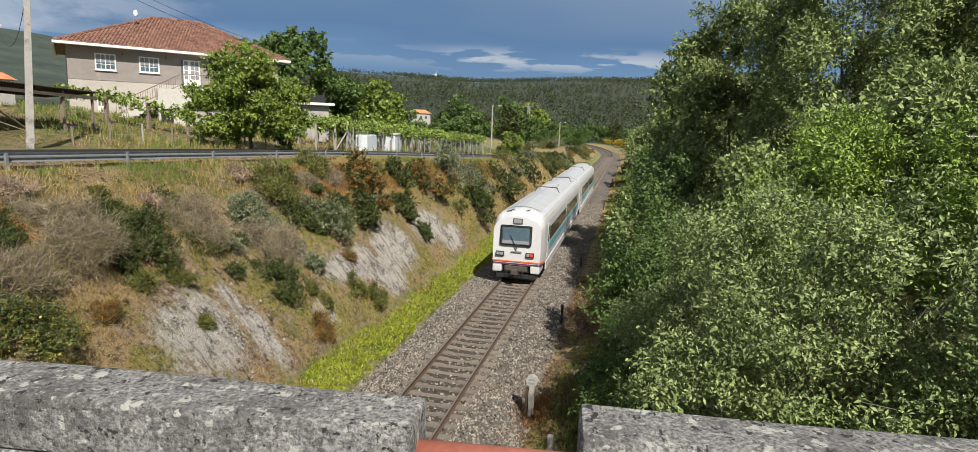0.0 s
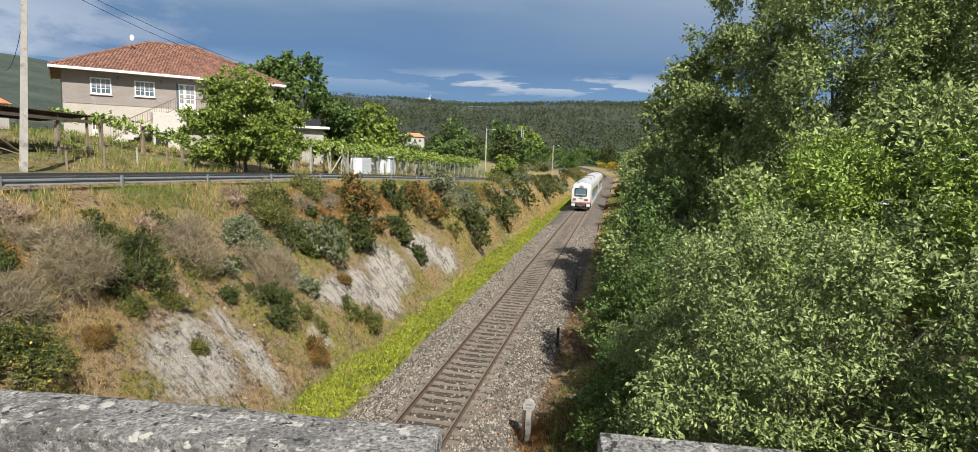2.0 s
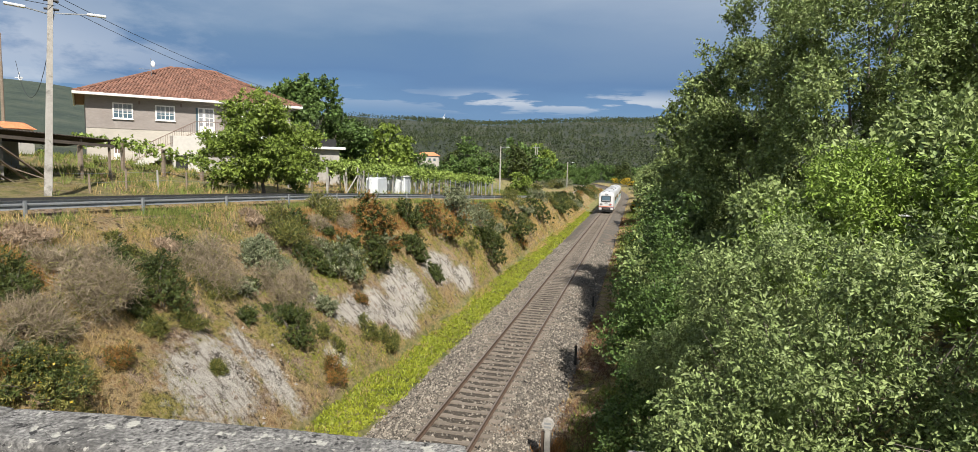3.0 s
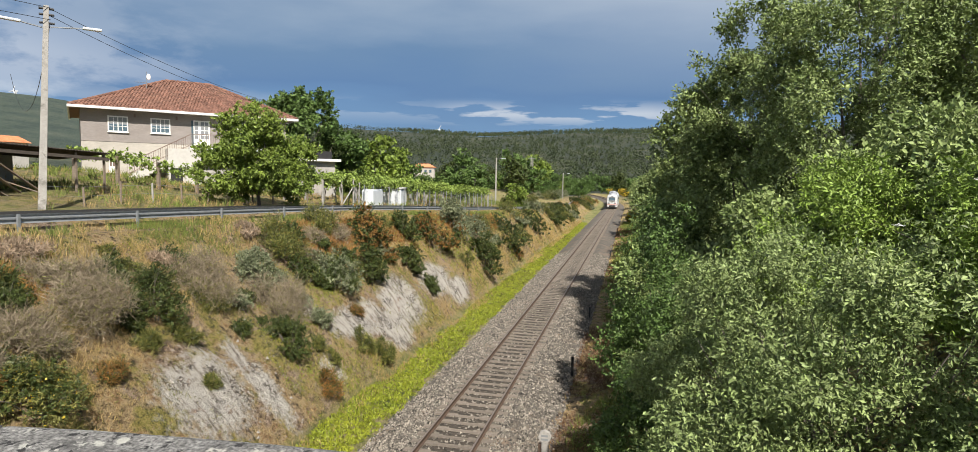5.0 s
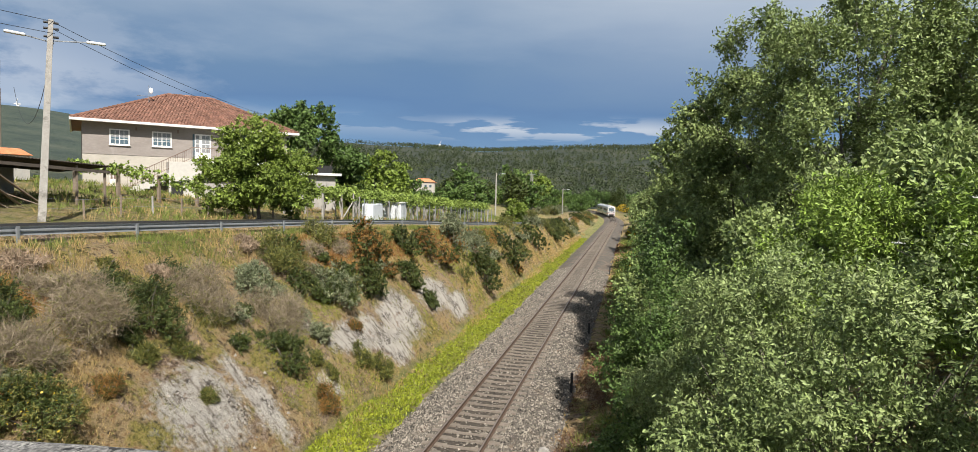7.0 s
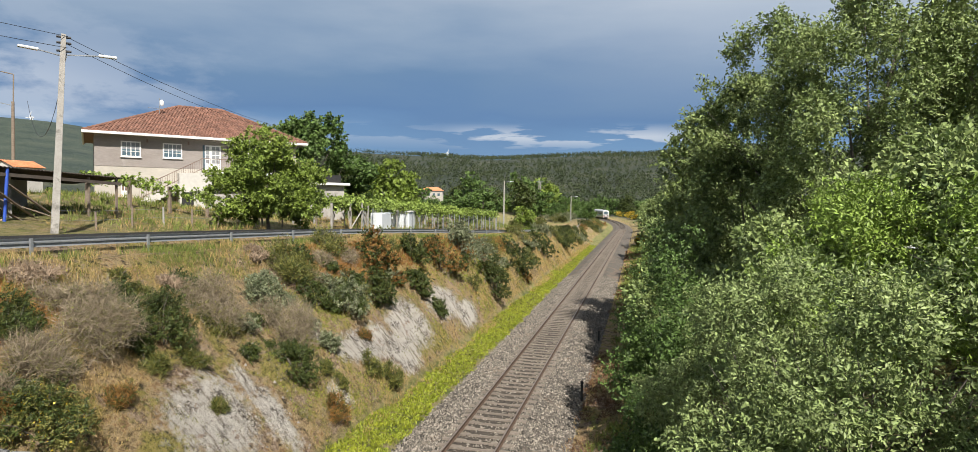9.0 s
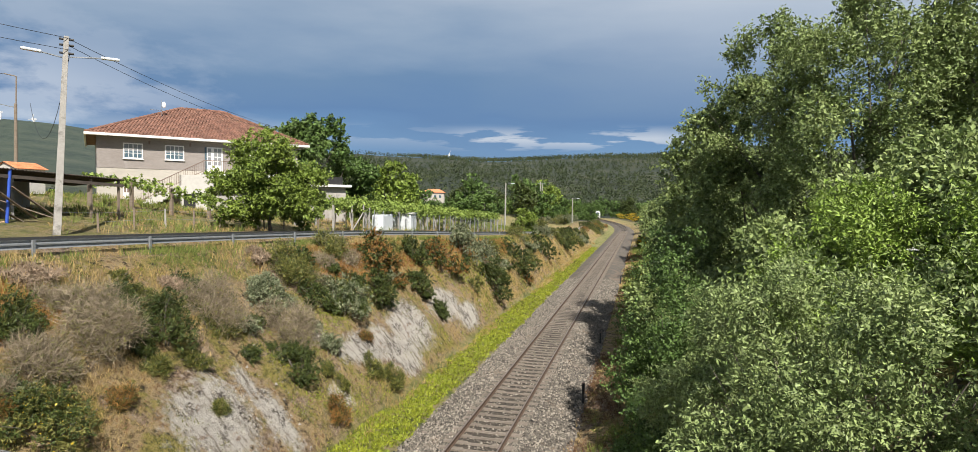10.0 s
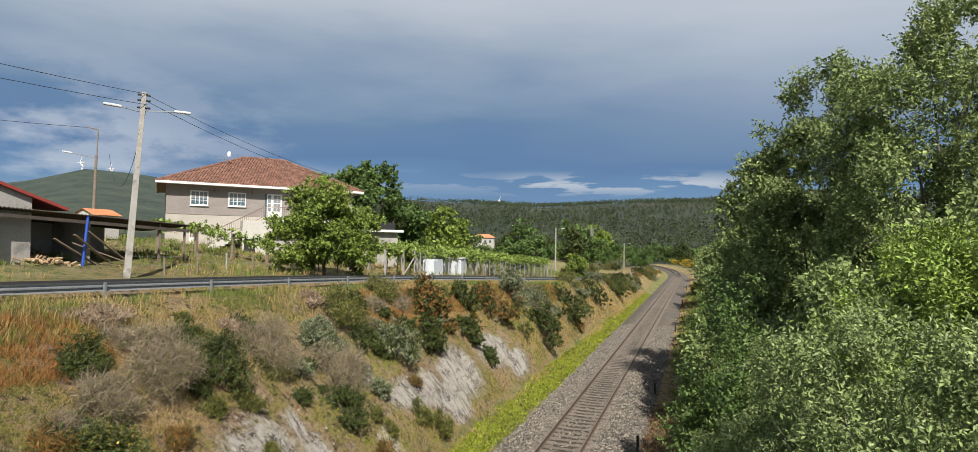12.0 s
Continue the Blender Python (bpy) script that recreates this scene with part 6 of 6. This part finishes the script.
def build_grass():
    slope = lambda x, y: (frac(x, y) > 0) * (frac(x, y) < 0.92) * (1 - bare(x, y))
    verge = lambda x, y: (frac(x, y) > 0.78) * (x < guard_x(y) + 3.0) * (x > guard_x(y) + 0.1)
    sward("dry_grass", "dry straw grass on the cutting slope", 76000, (-21, -10), (7, 110), lambda x, y: slope(x, y) * patch(x, y, 21, 0.1), 0.19, 0.012, "straw", 0.6)
    sward("olive_grass", "low olive green weeds on the cutting slope", 42000, (-21, -10), (7, 110), lambda x, y: slope(x, y) * patch(x, y, 22, 0.1, 2.5), 0.13, 0.022, "olive", 0.9)
    sward("yellow_moss", "low yellow-green plants on the cutting slope", 40000, (-19, -10.5), (8, 60), lambda x, y: slope(x, y) * patch(x, y, 27, 0.25, 3.0), 0.08, 0.03, "creeper", 1.3)
    sward("rock_weeds", "small olive tufts on the bare rock", 1500, (-14.5, -10.4), (12, 42), lambda x, y: bare(x, y) * patch(x, y, 39, 0.25, 2.5), 0.12, 0.028, "olive", 0.9)
    sward("dry_twigs", "dry grey stems among the grass", 18000, (-21, -10), (7, 70), lambda x, y: slope(x, y) * patch(x, y, 23, 0.2), 0.32, 0.010, "twig", 0.8)
    sward("verge_grass", "green grass under the guardrail", 43200, (-22, -11), (4, 120), lambda x, y: verge(x, y) * patch(x, y, 24, 0.05), 0.36, 0.014, "grass")
    sward("straw_grass", "tall straw grass on the road verge", 18000, (-22, -11), (4, 120), lambda x, y: verge(x, y) * patch(x, y, 25, 0.0), 0.42, 0.015, "straw")
    sward("rusty_grass", "rust-brown seeding grass below the verge", 50000, (-20, -12), (4, 60), lambda x, y: (frac(x, y) > 0.62) * (frac(x, y) < 0.97) * patch(x, y, 26, 0.15, 1.8), 0.27, 0.015, "rustgrass", 0.6)
    creep = lambda x, y: (x > track_x(y) - 4.9 + 0.5 * vnoise(x * 1.5, y * 1.5, 30)) * (x < track_x(y) - 3.1 + 0.3 * vnoise(x, y * 2, 31)) * np.interp(y, [8, 45, 110], [1, 0.9, 0.5])
    sward("bright_creeper", "bright yellow-green creeper along the ditch", 21000, (-10.9, -8.2), (8, 120), lambda x, y: creep(x, y) * 1.0, 0.13, 0.06, "creeper", 1.4, 1.8)
    sward("ditch_weeds", "darker green weeds in the ditch", 5000, (-10.9, -8.2), (8, 120), lambda x, y: creep(x, y) * patch(x, y, 38, 0.1), 0.16, 0.045, "olive", 1.2, 1.8)
    sward("ditch_straw", "straw grass along the foot of the slope", 5000, (-12.2, -9.8), (8, 130), lambda x, y: patch(x, y, 32) * (1 - bare(x, y)), 0.34, 0.013, "straw")
    rs = lambda x, y: (x > track_x(y) + 3.0)
    sward("brown_weeds", "rust-brown weeds beside the track", 9000, (-2.7, 0.6), (9, 110), lambda x, y: rs(x, y) * patch(x, y, 33, 0.1), 0.2, 0.022, "litter", 0.9)
    sward("straw_weeds", "straw-coloured weeds beside the track", 1300, (-2.7, 0.8), (9, 160), lambda x, y: rs(x, y) * patch(x, y, 34, 0.1), 0.30, 0.016, "straw", 0.5)
    sward("green_weeds", "green weeds under the trees", 14000, (-2.2, 2.5), (7, 120), lambda x, y: rs(x, y) * patch(x, y, 35, 0.0) * np.clip((x + 2.2) / 1.5, 0, 1), 0.34, 0.03, "grass", 0.6)
    sward("rusty_weeds", "rust-orange weeds round the line marker", 260, (-3.0, -1.9), (16.9, 18.9), lambda x, y: np.clip(1.3 - np.hypot((x + 2.35) / 0.6, (y - 17.9) / 1.0), 0, 1), 0.32, 0.022, "rustgrass", 0.7, 1.0)
    fld = lambda x, y: (guard_x(y) - x > 4.7)
    sward("field_grass", "rough green grass before the house", 15600, (-52, -19), (6, 110), lambda x, y: fld(x, y) * patch(x, y, 36, -0.1), 0.42, 0.022, "grass", 0.4, 1.2)
    sward("field_straw", "dry grass before the house", 11200, (-52, -19), (6, 110), lambda x, y: fld(x, y) * patch(x, y, 37, 0.1), 0.36, 0.014, "straw", 0.4, 1.2)


build_grass()


def build_rubble():
    """Loose stones shed by the bare face, lying on the slope and at its foot."""
    n = 9000
    x, y = RNG.uniform(-15, -10.3, n), RNG.uniform(9, 45, n)
    k = (0.12 + 0.6 * bare(x, y)) * patch(x, y, 44, 0.0) > RNG.random(n)
    x, y = x[k], y[k]
    n = len(x)
    size = 0.018 + 0.075 * RNG.random(n) ** 3
    base = np.array([(1, 0, -0.2), (-0.5, 0.87, -0.2), (-0.5, -0.87, -0.2), (0.1, 0.1, 0.8), (0.5, -0.5, 0.5)])
    q = base[None] * size[:, None, None] * RNG.uniform(0.6, 1.4, (n, 5, 3))
    v = (np.stack([x, y, land(x, y)], 1)[:, None] + q).reshape(-1, 3)
    i = np.arange(n)[:, None] * 5
    f = np.concatenate([i + t for t in ([0, 1, 3], [1, 2, 3], [2, 4, 3], [4, 0, 3], [2, 0, 4])], 0)
    tagged(obj_from("rubble", v.tolist(), f.tolist(), M["rubble"]), "pale loose stones on the bare slope", "stones", kind="stuff")


build_rubble()
# ---- vines, fences, garden ----
def build_vines():
    v = thing("vine_trellis", "long grape trellis of concrete posts under vine leaves", "vine trellis")
    a, b = Vector((-22.6, 41.0, 6.3)), Vector((-19.3, 80.0, 4.7))
    n = 15
    for row in (0, -3.2, -6.4):
        for k in range(n + 1):
            p = a.lerp(b, k / n) + Vector((row, 0, 0))
            z = zed(p.x, p.y)
            part("post", one(box, (p.x - 0.07, p.y - 0.07, z - 0.3), (p.x + 0.07, p.y + 0.07, z + 1.95), 0.01), M["concrete"], v)
            if k < n:
                lob = []
                q = a.lerp(b, (k + 0.5) / n) + Vector((row, 0, 0))
                for j in range(3):
                    lob.append((q.x + random.uniform(-0.5, 0.2), q.y - 0.9 + j * 0.9, zed(q.x, q.y) + 2.0 + random.uniform(-0.1, 0.12), 0.9, 0.8, random.uniform(0.3, 0.5)))
                foliage("vine_leaves", lob, 110 if row == 0 else 60, 11, 0.16, 0.2, 0.15, M["vine"], v, 0.3, 0.9)
    for row in (0,):
        for k in range(n):
            p = a.lerp(b, (k + random.uniform(0.2, 0.8)) / n)
            z = zed(p.x, p.y)
            limb_mesh("vine_stem", [[(p.x - 0.3, p.y, z - 0.1, 0.05), (p.x - 0.2, p.y + 0.15, z + 1.0, 0.04), (p.x - 0.35, p.y, z + 2.0, 0.03)]], M["bark"], v)
    # wire fence on steel posts along the lane side of the trellis
    f = thing("wire_fence", "grey chain-link fence on steel posts", "fence")
    a2, b2 = a + Vector((0.9, 3.5, 0)), b + Vector((0.8, 1.0, 0))
    for k in range(26):
        p = a2.lerp(b2, k / 25)
        z = zed(p.x, p.y)
        part("post", one(rod, (p.x, p.y, z - 0.2), (p.x, p.y, z + 1.75), 0.035, None, 6), M["galv"], f)
    mv, mf = [], []
    L = (b2 - a2).length
    for k in range(int(L / 0.22)):
        for sgn in (1, -1):
            p = a2.lerp(b2, k * 0.22 / L)
            q = a2.lerp(b2, min(1, max(0, (k * 0.22 + sgn * 1.2) / L)))
            z0, z1 = zed(p.x, p.y), zed(q.x, q.y) + 1.65
            i = len(mv)
            mv += [(p.x, p.y, z0), (p.x, p.y + 0.014, z0), (q.x, q.y + 0.014, z1), (q.x, q.y, z1)]
            mf.append((i, i + 1, i + 2, i + 3))
    obj_from("mesh", mv, mf, M["galv"], f)
    # straining post with two braces at the corner
    s = thing("straining_post", "grey braced straining post at the fence corner", "fence post")
    x, y = -21.5, 43.8
    z = zed(x, y)
    part("post", one(rod, (x, y, z - 0.2), (x, y, z + 2.1), 0.06, None, 8), M["concrete"], s)
    part("brace", one(rod, (x - 0.1, y - 1.9, z - 0.05), (x, y, z + 1.5), 0.05, None, 8), M["concrete"], s)
    part("brace", one(rod, (x + 0.5, y + 1.2, z - 0.05), (x, y, z + 1.5), 0.05, None, 8), M["concrete"], s)
    # pergola by the house
    g = thing("pergola", "small vine pergola on posts before the house", "pergola")
    a3, b3 = Vector((-33.6, 30.4, 0)), Vector((-28.6, 35.0, 0))
    for k in range(4):
        p = a3.lerp(b3, k / 3)
        z = zed(p.x, p.y)
        part("post", one(box, (p.x - 0.09, p.y - 0.09, z - 0.3), (p.x + 0.09, p.y + 0.09, z + 1.75), 0.01), M["wood"], g)
    lob = []
    for k in range(9):
        p = a3.lerp(b3, k / 8 + random.uniform(-0.03, 0.03))
        lob.append((p.x, p.y, zed(p.x, p.y) + 1.75 - 0.05 * k + random.uniform(-0.12, 0.2), 0.55, 0.55, random.uniform(0.2, 0.4)))
    foliage("vine_leaves", lob, 260, 11, 0.14, 0.17, 0.12, M["vine"], g, 0.3, 0.9)
    p = thing("water_tank", "white plastic tank inside the fence", "water tank", pose(-21.75, 48.9, zed(-21.75, 48.9), 0, 0, 5))
    part("body", one(box, (-0.5, -2.4, 0), (0.5, 0.1, 1.45), 0.06), M["tank"], p)
    part("lid", one(box, (-0.45, -2.35, 1.45), (0.45, 0.05, 1.5), 0.02), M["tank"], p)
    p = thing("garden_shed", "small white metal shed behind the vines", "shed", pose(-21.9, 53.2, zed(-21.9, 53.2), 0, 0, 5))
    part("body", one(box, (-0.9, -0.9, 0), (0.9, 0.9, 1.7), 0.03), M["tank"], p)
    part("roof", one(box, (-1.0, -1.0, 1.7), (1.0, 1.0, 1.8), 0.02), M["trim"], p)
    # old field-edge posts along the lane
    st = thing("field_fence", "row of weathered fence posts along the lane", "fence")
    for k in range(13):
        y = 22 + k * 1.9
        x = float(guard_x(y)) - 7.3
        z = zed(x, y)
        part("post", one(rod, (x, y, z - 0.2), (x + random.uniform(-0.08, 0.08), y, z + random.uniform(0.9, 1.3)), 0.06, 0.05, 6), M["wood" if k % 3 else "concrete"], st)
    for dz in (0.5, 0.95):
        pts = [(float(guard_x(22 + k * 1.9)) - 7.3, 22 + k * 1.9, zed(float(guard_x(22 + k * 1.9)) - 7.3, 22 + k * 1.9) + dz, 0.006) for k in range(13)]
        limb_mesh("strand", [pts], M["galv"], st)


build_vines()


# ---- small things beside the track ----
def build_trackside():
    for x, y, h in ((-2.48, 27.05, 0.95), (-2.53, 38.93, 0.75), (-2.3, 67.9, 0.95), (-2.3, 100, 0.9), (-2.3, 135, 0.9)):
        s = thing("marker_stub", "short dark steel stub post beside the ballast", "marker post", pose(x, y, zed(x, y)), group="stub posts beside the track")
        part("post", one(box, (-0.055, -0.055, -0.2), (0.055, 0.055, h), 0.008), M["black"], s)
        part("cap", one(box, (-0.06, -0.06, h), (0.06, 0.06, h + 0.02), 0.004), M["iron"], s)
    k = thing("line_marker", "weathered concrete line marker with a rounded head", "line marker", pose(-2.4, 17.54, zed(-2.4, 17.54)))
    part("shaft", one(box, (-0.09, -0.06, -0.2), (0.09, 0.06, 1.2), 0.015), M["concrete"], k)
    bm = bmesh.new()
    rod(bm, (0, -0.075, 1.27), (0, 0.075, 1.27), 0.19, None, 8)
    part("head", bm, M["concrete"], k)
    for z in (1.31, 1.2):
        part("inscription_bar", one(box, (-0.1, -0.08, z - 0.03), (0.1, -0.074, z + 0.03)), M["lampgrey"], k)
    part("rusty_backing", one(box, (-0.2, 0.0, -0.2), (-0.1, 0.1, 1.0), 0.01), M["rail"], k, "rusty steel backing post")
    m = thing("kerb_stub", "small pale concrete stub among weeds", "marker post", pose(-1.52, 15.42, zed(-1.52, 15.42)))
    part("post", one(box, (-0.08, -0.08, -0.2), (0.08, 0.08, 0.55), 0.02), M["concrete"], m)


build_trackside()


def far_scrub():
    rr = random.Random(31)
    for k in range(46):
        y = rr.uniform(62, 200)
        x = float(track_x(y)) - rr.uniform(5.6, 8.8)
        bush(x, y, rr.uniform(0.8, 1.8), rr.uniform(0.9, 1.8), rr.choice(("broom", "olive", "silver", "olive", "brown")))
    for k in range(30):
        y = rr.uniform(95, 235)
        x = float(guard_x(y)) - rr.uniform(4.8, 9)
        bush(x, y, rr.uniform(1.0, 2.0), rr.uniform(1.4, 2.6), rr.choice(("broom", "olive", "silver", "green")))


far_scrub()
for ob in list(scene.objects):
    if ob.type == "MESH" and ob.parent and ob.parent.get("group") == "scrub on the cutting":
        ob["kind"] = "stuff"


# ---- woods, far house, turbines ----
def base_tree(leafm, label, name="wood_tree"):
    t = thing(name, label, "tree", group="valley woods")
    lob = [(0, 0, 4.2, 3.6, 3.6, 3.6), (1.2, 0.6, 7.6, 2.4, 2.4, 2.0), (-1.8, -0.6, 5.6, 2.4, 2.4, 2.4), (1.6, -0.8, 3.0, 2.6, 2.6, 2.4)]
    limb_mesh("trunk", limbs_to(lob, (0, 0, -0.4), 0.25, 2), M["bark"], t)
    foliage("crown", clumped(lob, 14, 0.32), 430, 9, 0.5, 0.62, 0.38, M[leafm], t, 0.1, 0.8)
    return t


def build_woods():
    kinds = [base_tree("oak", "dark green broadleaf tree in the valley wood"), base_tree("walnut", "lighter green broadleaf tree in the valley wood"), base_tree("broom", "dark green broadleaf tree in the valley wood")]
    spots = []
    rr = random.Random(21)
    for az, d, s in ((-24.5, 72, 0.72), (-22.5, 78, 0.6), (-21.6, 82, 0.58), (-16.6, 96, 0.58), (-10.8, 100, 0.48), (-26.5, 66, 0.5), (-15.0, 125, 0.8), (-21.9, 284, 0.9), (-20.9, 288, 0.8), (-19.9, 282, 0.86), (-18.9, 287, 0.8), (-18.0, 280, 0.95), (-21.4, 240, 0.7), (-19.2, 236, 0.72)):
        spots.append((d * math.sin(radians(az)), d * math.cos(radians(az)), s, 1 if az in (-24.5, -10.8, -22.5) else 0))
    for k in range(115):
        az = rr.uniform(-34, 3)
        d = rr.uniform(150, 420)
        x, y = d * math.sin(radians(az)), d * math.cos(radians(az))
        if abs(x - float(track_x(y))) < 16 and y < 350:
            continue
        if -24 < x < -10 and y < 240 or -22.0 < az < -17.6 and d < 330:
            continue
        spots.append((x, y, rr.uniform(0.8, 1.35), rr.choice((0, 0, 1, 2, 2))))
    for k in range(75):
        az = rr.uniform(-13.5, -3.6)
        d = rr.uniform(200, 330)
        x, y = d * math.sin(radians(az)), d * math.cos(radians(az))
        if x > float(track_x(y)) - 9 or (x > float(guard_x(y)) - 8 and y < 250):
            continue
        spots.append((x, y, rr.uniform(0.55, 0.95), rr.choice((0, 0, 1, 2))))
    for k in range(18):
        az = rr.uniform(-62, -40)
        d = rr.uniform(110, 240)
        spots.append((d * math.sin(radians(az)), d * math.cos(radians(az)), rr.uniform(0.4, 0.62), rr.choice((0, 1, 2))))
    used = set()
    for x, y, s, k in spots:
        m = pose(x, y, zed(x, y) - 0.2, 0, 0, rr.uniform(0, 360))
        t = kinds[k]
        if k not in used:
            used.add(k)
            t.matrix_world = m
            t.scale = (s, s, s)
        else:
            c = copy_thing(t, m)
            c.scale = (s, s, s * rr.uniform(0.85, 1.15))
    # forest on the hills: joined clumps past counting
    n = 22000
    az = np.radians(RNG.uniform(-66, 12, n))
    r = 380 + 950 * RNG.random(n) ** 0.75
    x, y = r * np.sin(az), r * np.cos(az)
    dens = patch(x * 0.02, y * 0.02, 41, -0.35, 1.2) > RNG.random(n)
    left_hill = np.degrees(az) < -40
    dens &= ~(left_hill & (r > 540))
    x, y, r = x[dens], y[dens], r[dens]
    n, per = len(x), 12
    h = RNG.uniform(5, 10, n)
    q = RNG.normal(size=(n, per, 3)) * np.array([1.7, 1.7, 0]) + np.array([0, 0, 1]) * (RNG.random((n, per, 1)) * 0.75 + 0.25) * h[:, None, None]
    q[..., :2] *= (1.25 - q[..., 2:] / h[:, None, None])
    c = (np.stack([x, y, land(x, y)], 1)[:, None] + q).reshape(-1, 3)
    m = len(c)
    w = unit(RNG.normal(size=(m, 3)))
    ac = unit(np.cross(w, RNG.normal(size=(m, 3))))
    tagged(blades("far_forest", c, w, ac, RNG.uniform(1.3, 2.6, m), RNG.uniform(0.9, 1.7, m), M["pine"]), "dark pine and eucalyptus forest on far hills", "forest", kind="stuff")
    # gorse in flower where the line bends away
    for x, y, r, hh in ((-3, 262, 3, 3), (2, 268, 3.5, 3.5), (-8, 300, 4, 3), (0.5, 64, 0.7, 1.2), (0.3, 120, 1.2, 2)):
        t = thing("gorse_bush", "yellow flowering gorse bush beside the railway", "bush", pose(x, y, zed(x, y)))
        lob = clumped([(0, 0, hh * 0.5, r, r, hh * 0.5)], 12, 0.4)
        foliage("bloom", lob, 300, 8, 0.2, 0.3, 0.2, M["yellowflower"], t, 0, 0.8)
        foliage("leaves", lob, 200, 8, 0.2, 0.3, 0.2, M["broom"], t, 0, 1.0)
    for x, y, r, t in ((-23.8, 264, 3.0, 6.0), (-29, 260, 4.0, 8.5), (-27.5, 276, 3.6, 7.5), (-35, 268, 4.5, 9.5), (-24.5, 252, 2.2, 4.0)):
        g = zed(x, y)
        tree("bank_tree", "low green tree on the inside of the bend", (x, y, g - 0.2), [(x, y, g + (t - g) * 0.45, r, r, (t - g) * 0.5), (x + 0.4, y, g + (t - g) * 0.75, r * 0.7, r * 0.7, (t - g) * 0.26)], "oak", 700, 9, 0.4, 0.6, 0.38, 0.15, extra=1)
    hz = zed(-108, 312)
    h = thing("far_house", "small white far house with a red roof", "house", pose(-111, 312, hz + 7, 0, 0, 15))
    part("wall", one(box, (-6, -4, -9), (6, 4, 6)), M["cream"], h)
    obj_from("roof", [(-6.6, -4.6, 6), (6.6, -4.6, 6), (6.6, 4.6, 6), (-6.6, 4.6, 6), (-3, 0, 8), (3, 0, 8)], [(0, 1, 5, 4), (1, 2, 5), (2, 3, 4, 5), (3, 0, 4), (3, 2, 1, 0)], M["newtile"], h)
    for k in range(4):
        part("window", one(box, (-4.6 + k * 2.6, -4.05, 3.2), (-3.4 + k * 2.6, -3.98, 4.6)), M["glass"], h)
    for az, el, d, s in ((-18.15, 4.0, 1500, 1.0), (-53.19, 5.3, 1380, 1.1), (-51.19, 5.2, 1420, 0.95), (-46.91, 4.9, 1450, 0.85)):
        x, y = d * math.sin(radians(az)), d * math.cos(radians(az))
        z = zed(x, y) - 4
        H = 34 * s * d / 1900
        t = thing("wind_turbine", "white three-bladed wind turbine on the ridge", "wind turbine", pose(x, y, z), group="wind turbines")
        part("tower", one(rod, (0, 0, 0), (0, 0, H), 2.2, 1.4, 10), M["turbine"], t)
        part("nacelle", one(box, (-1.6, -4, H - 1.5), (1.6, 3, H + 1.8), 0.4), M["turbine"], t)
        for k in range(3):
            a = radians(25 + 120 * k)
            part("blade", one(rod, (0, -4.4, H), (math.sin(a) * H * 0.45, -4.4, H + math.cos(a) * H * 0.45), 1.1, 0.25, 6), M["turbine"], t)


build_woods()
motions()
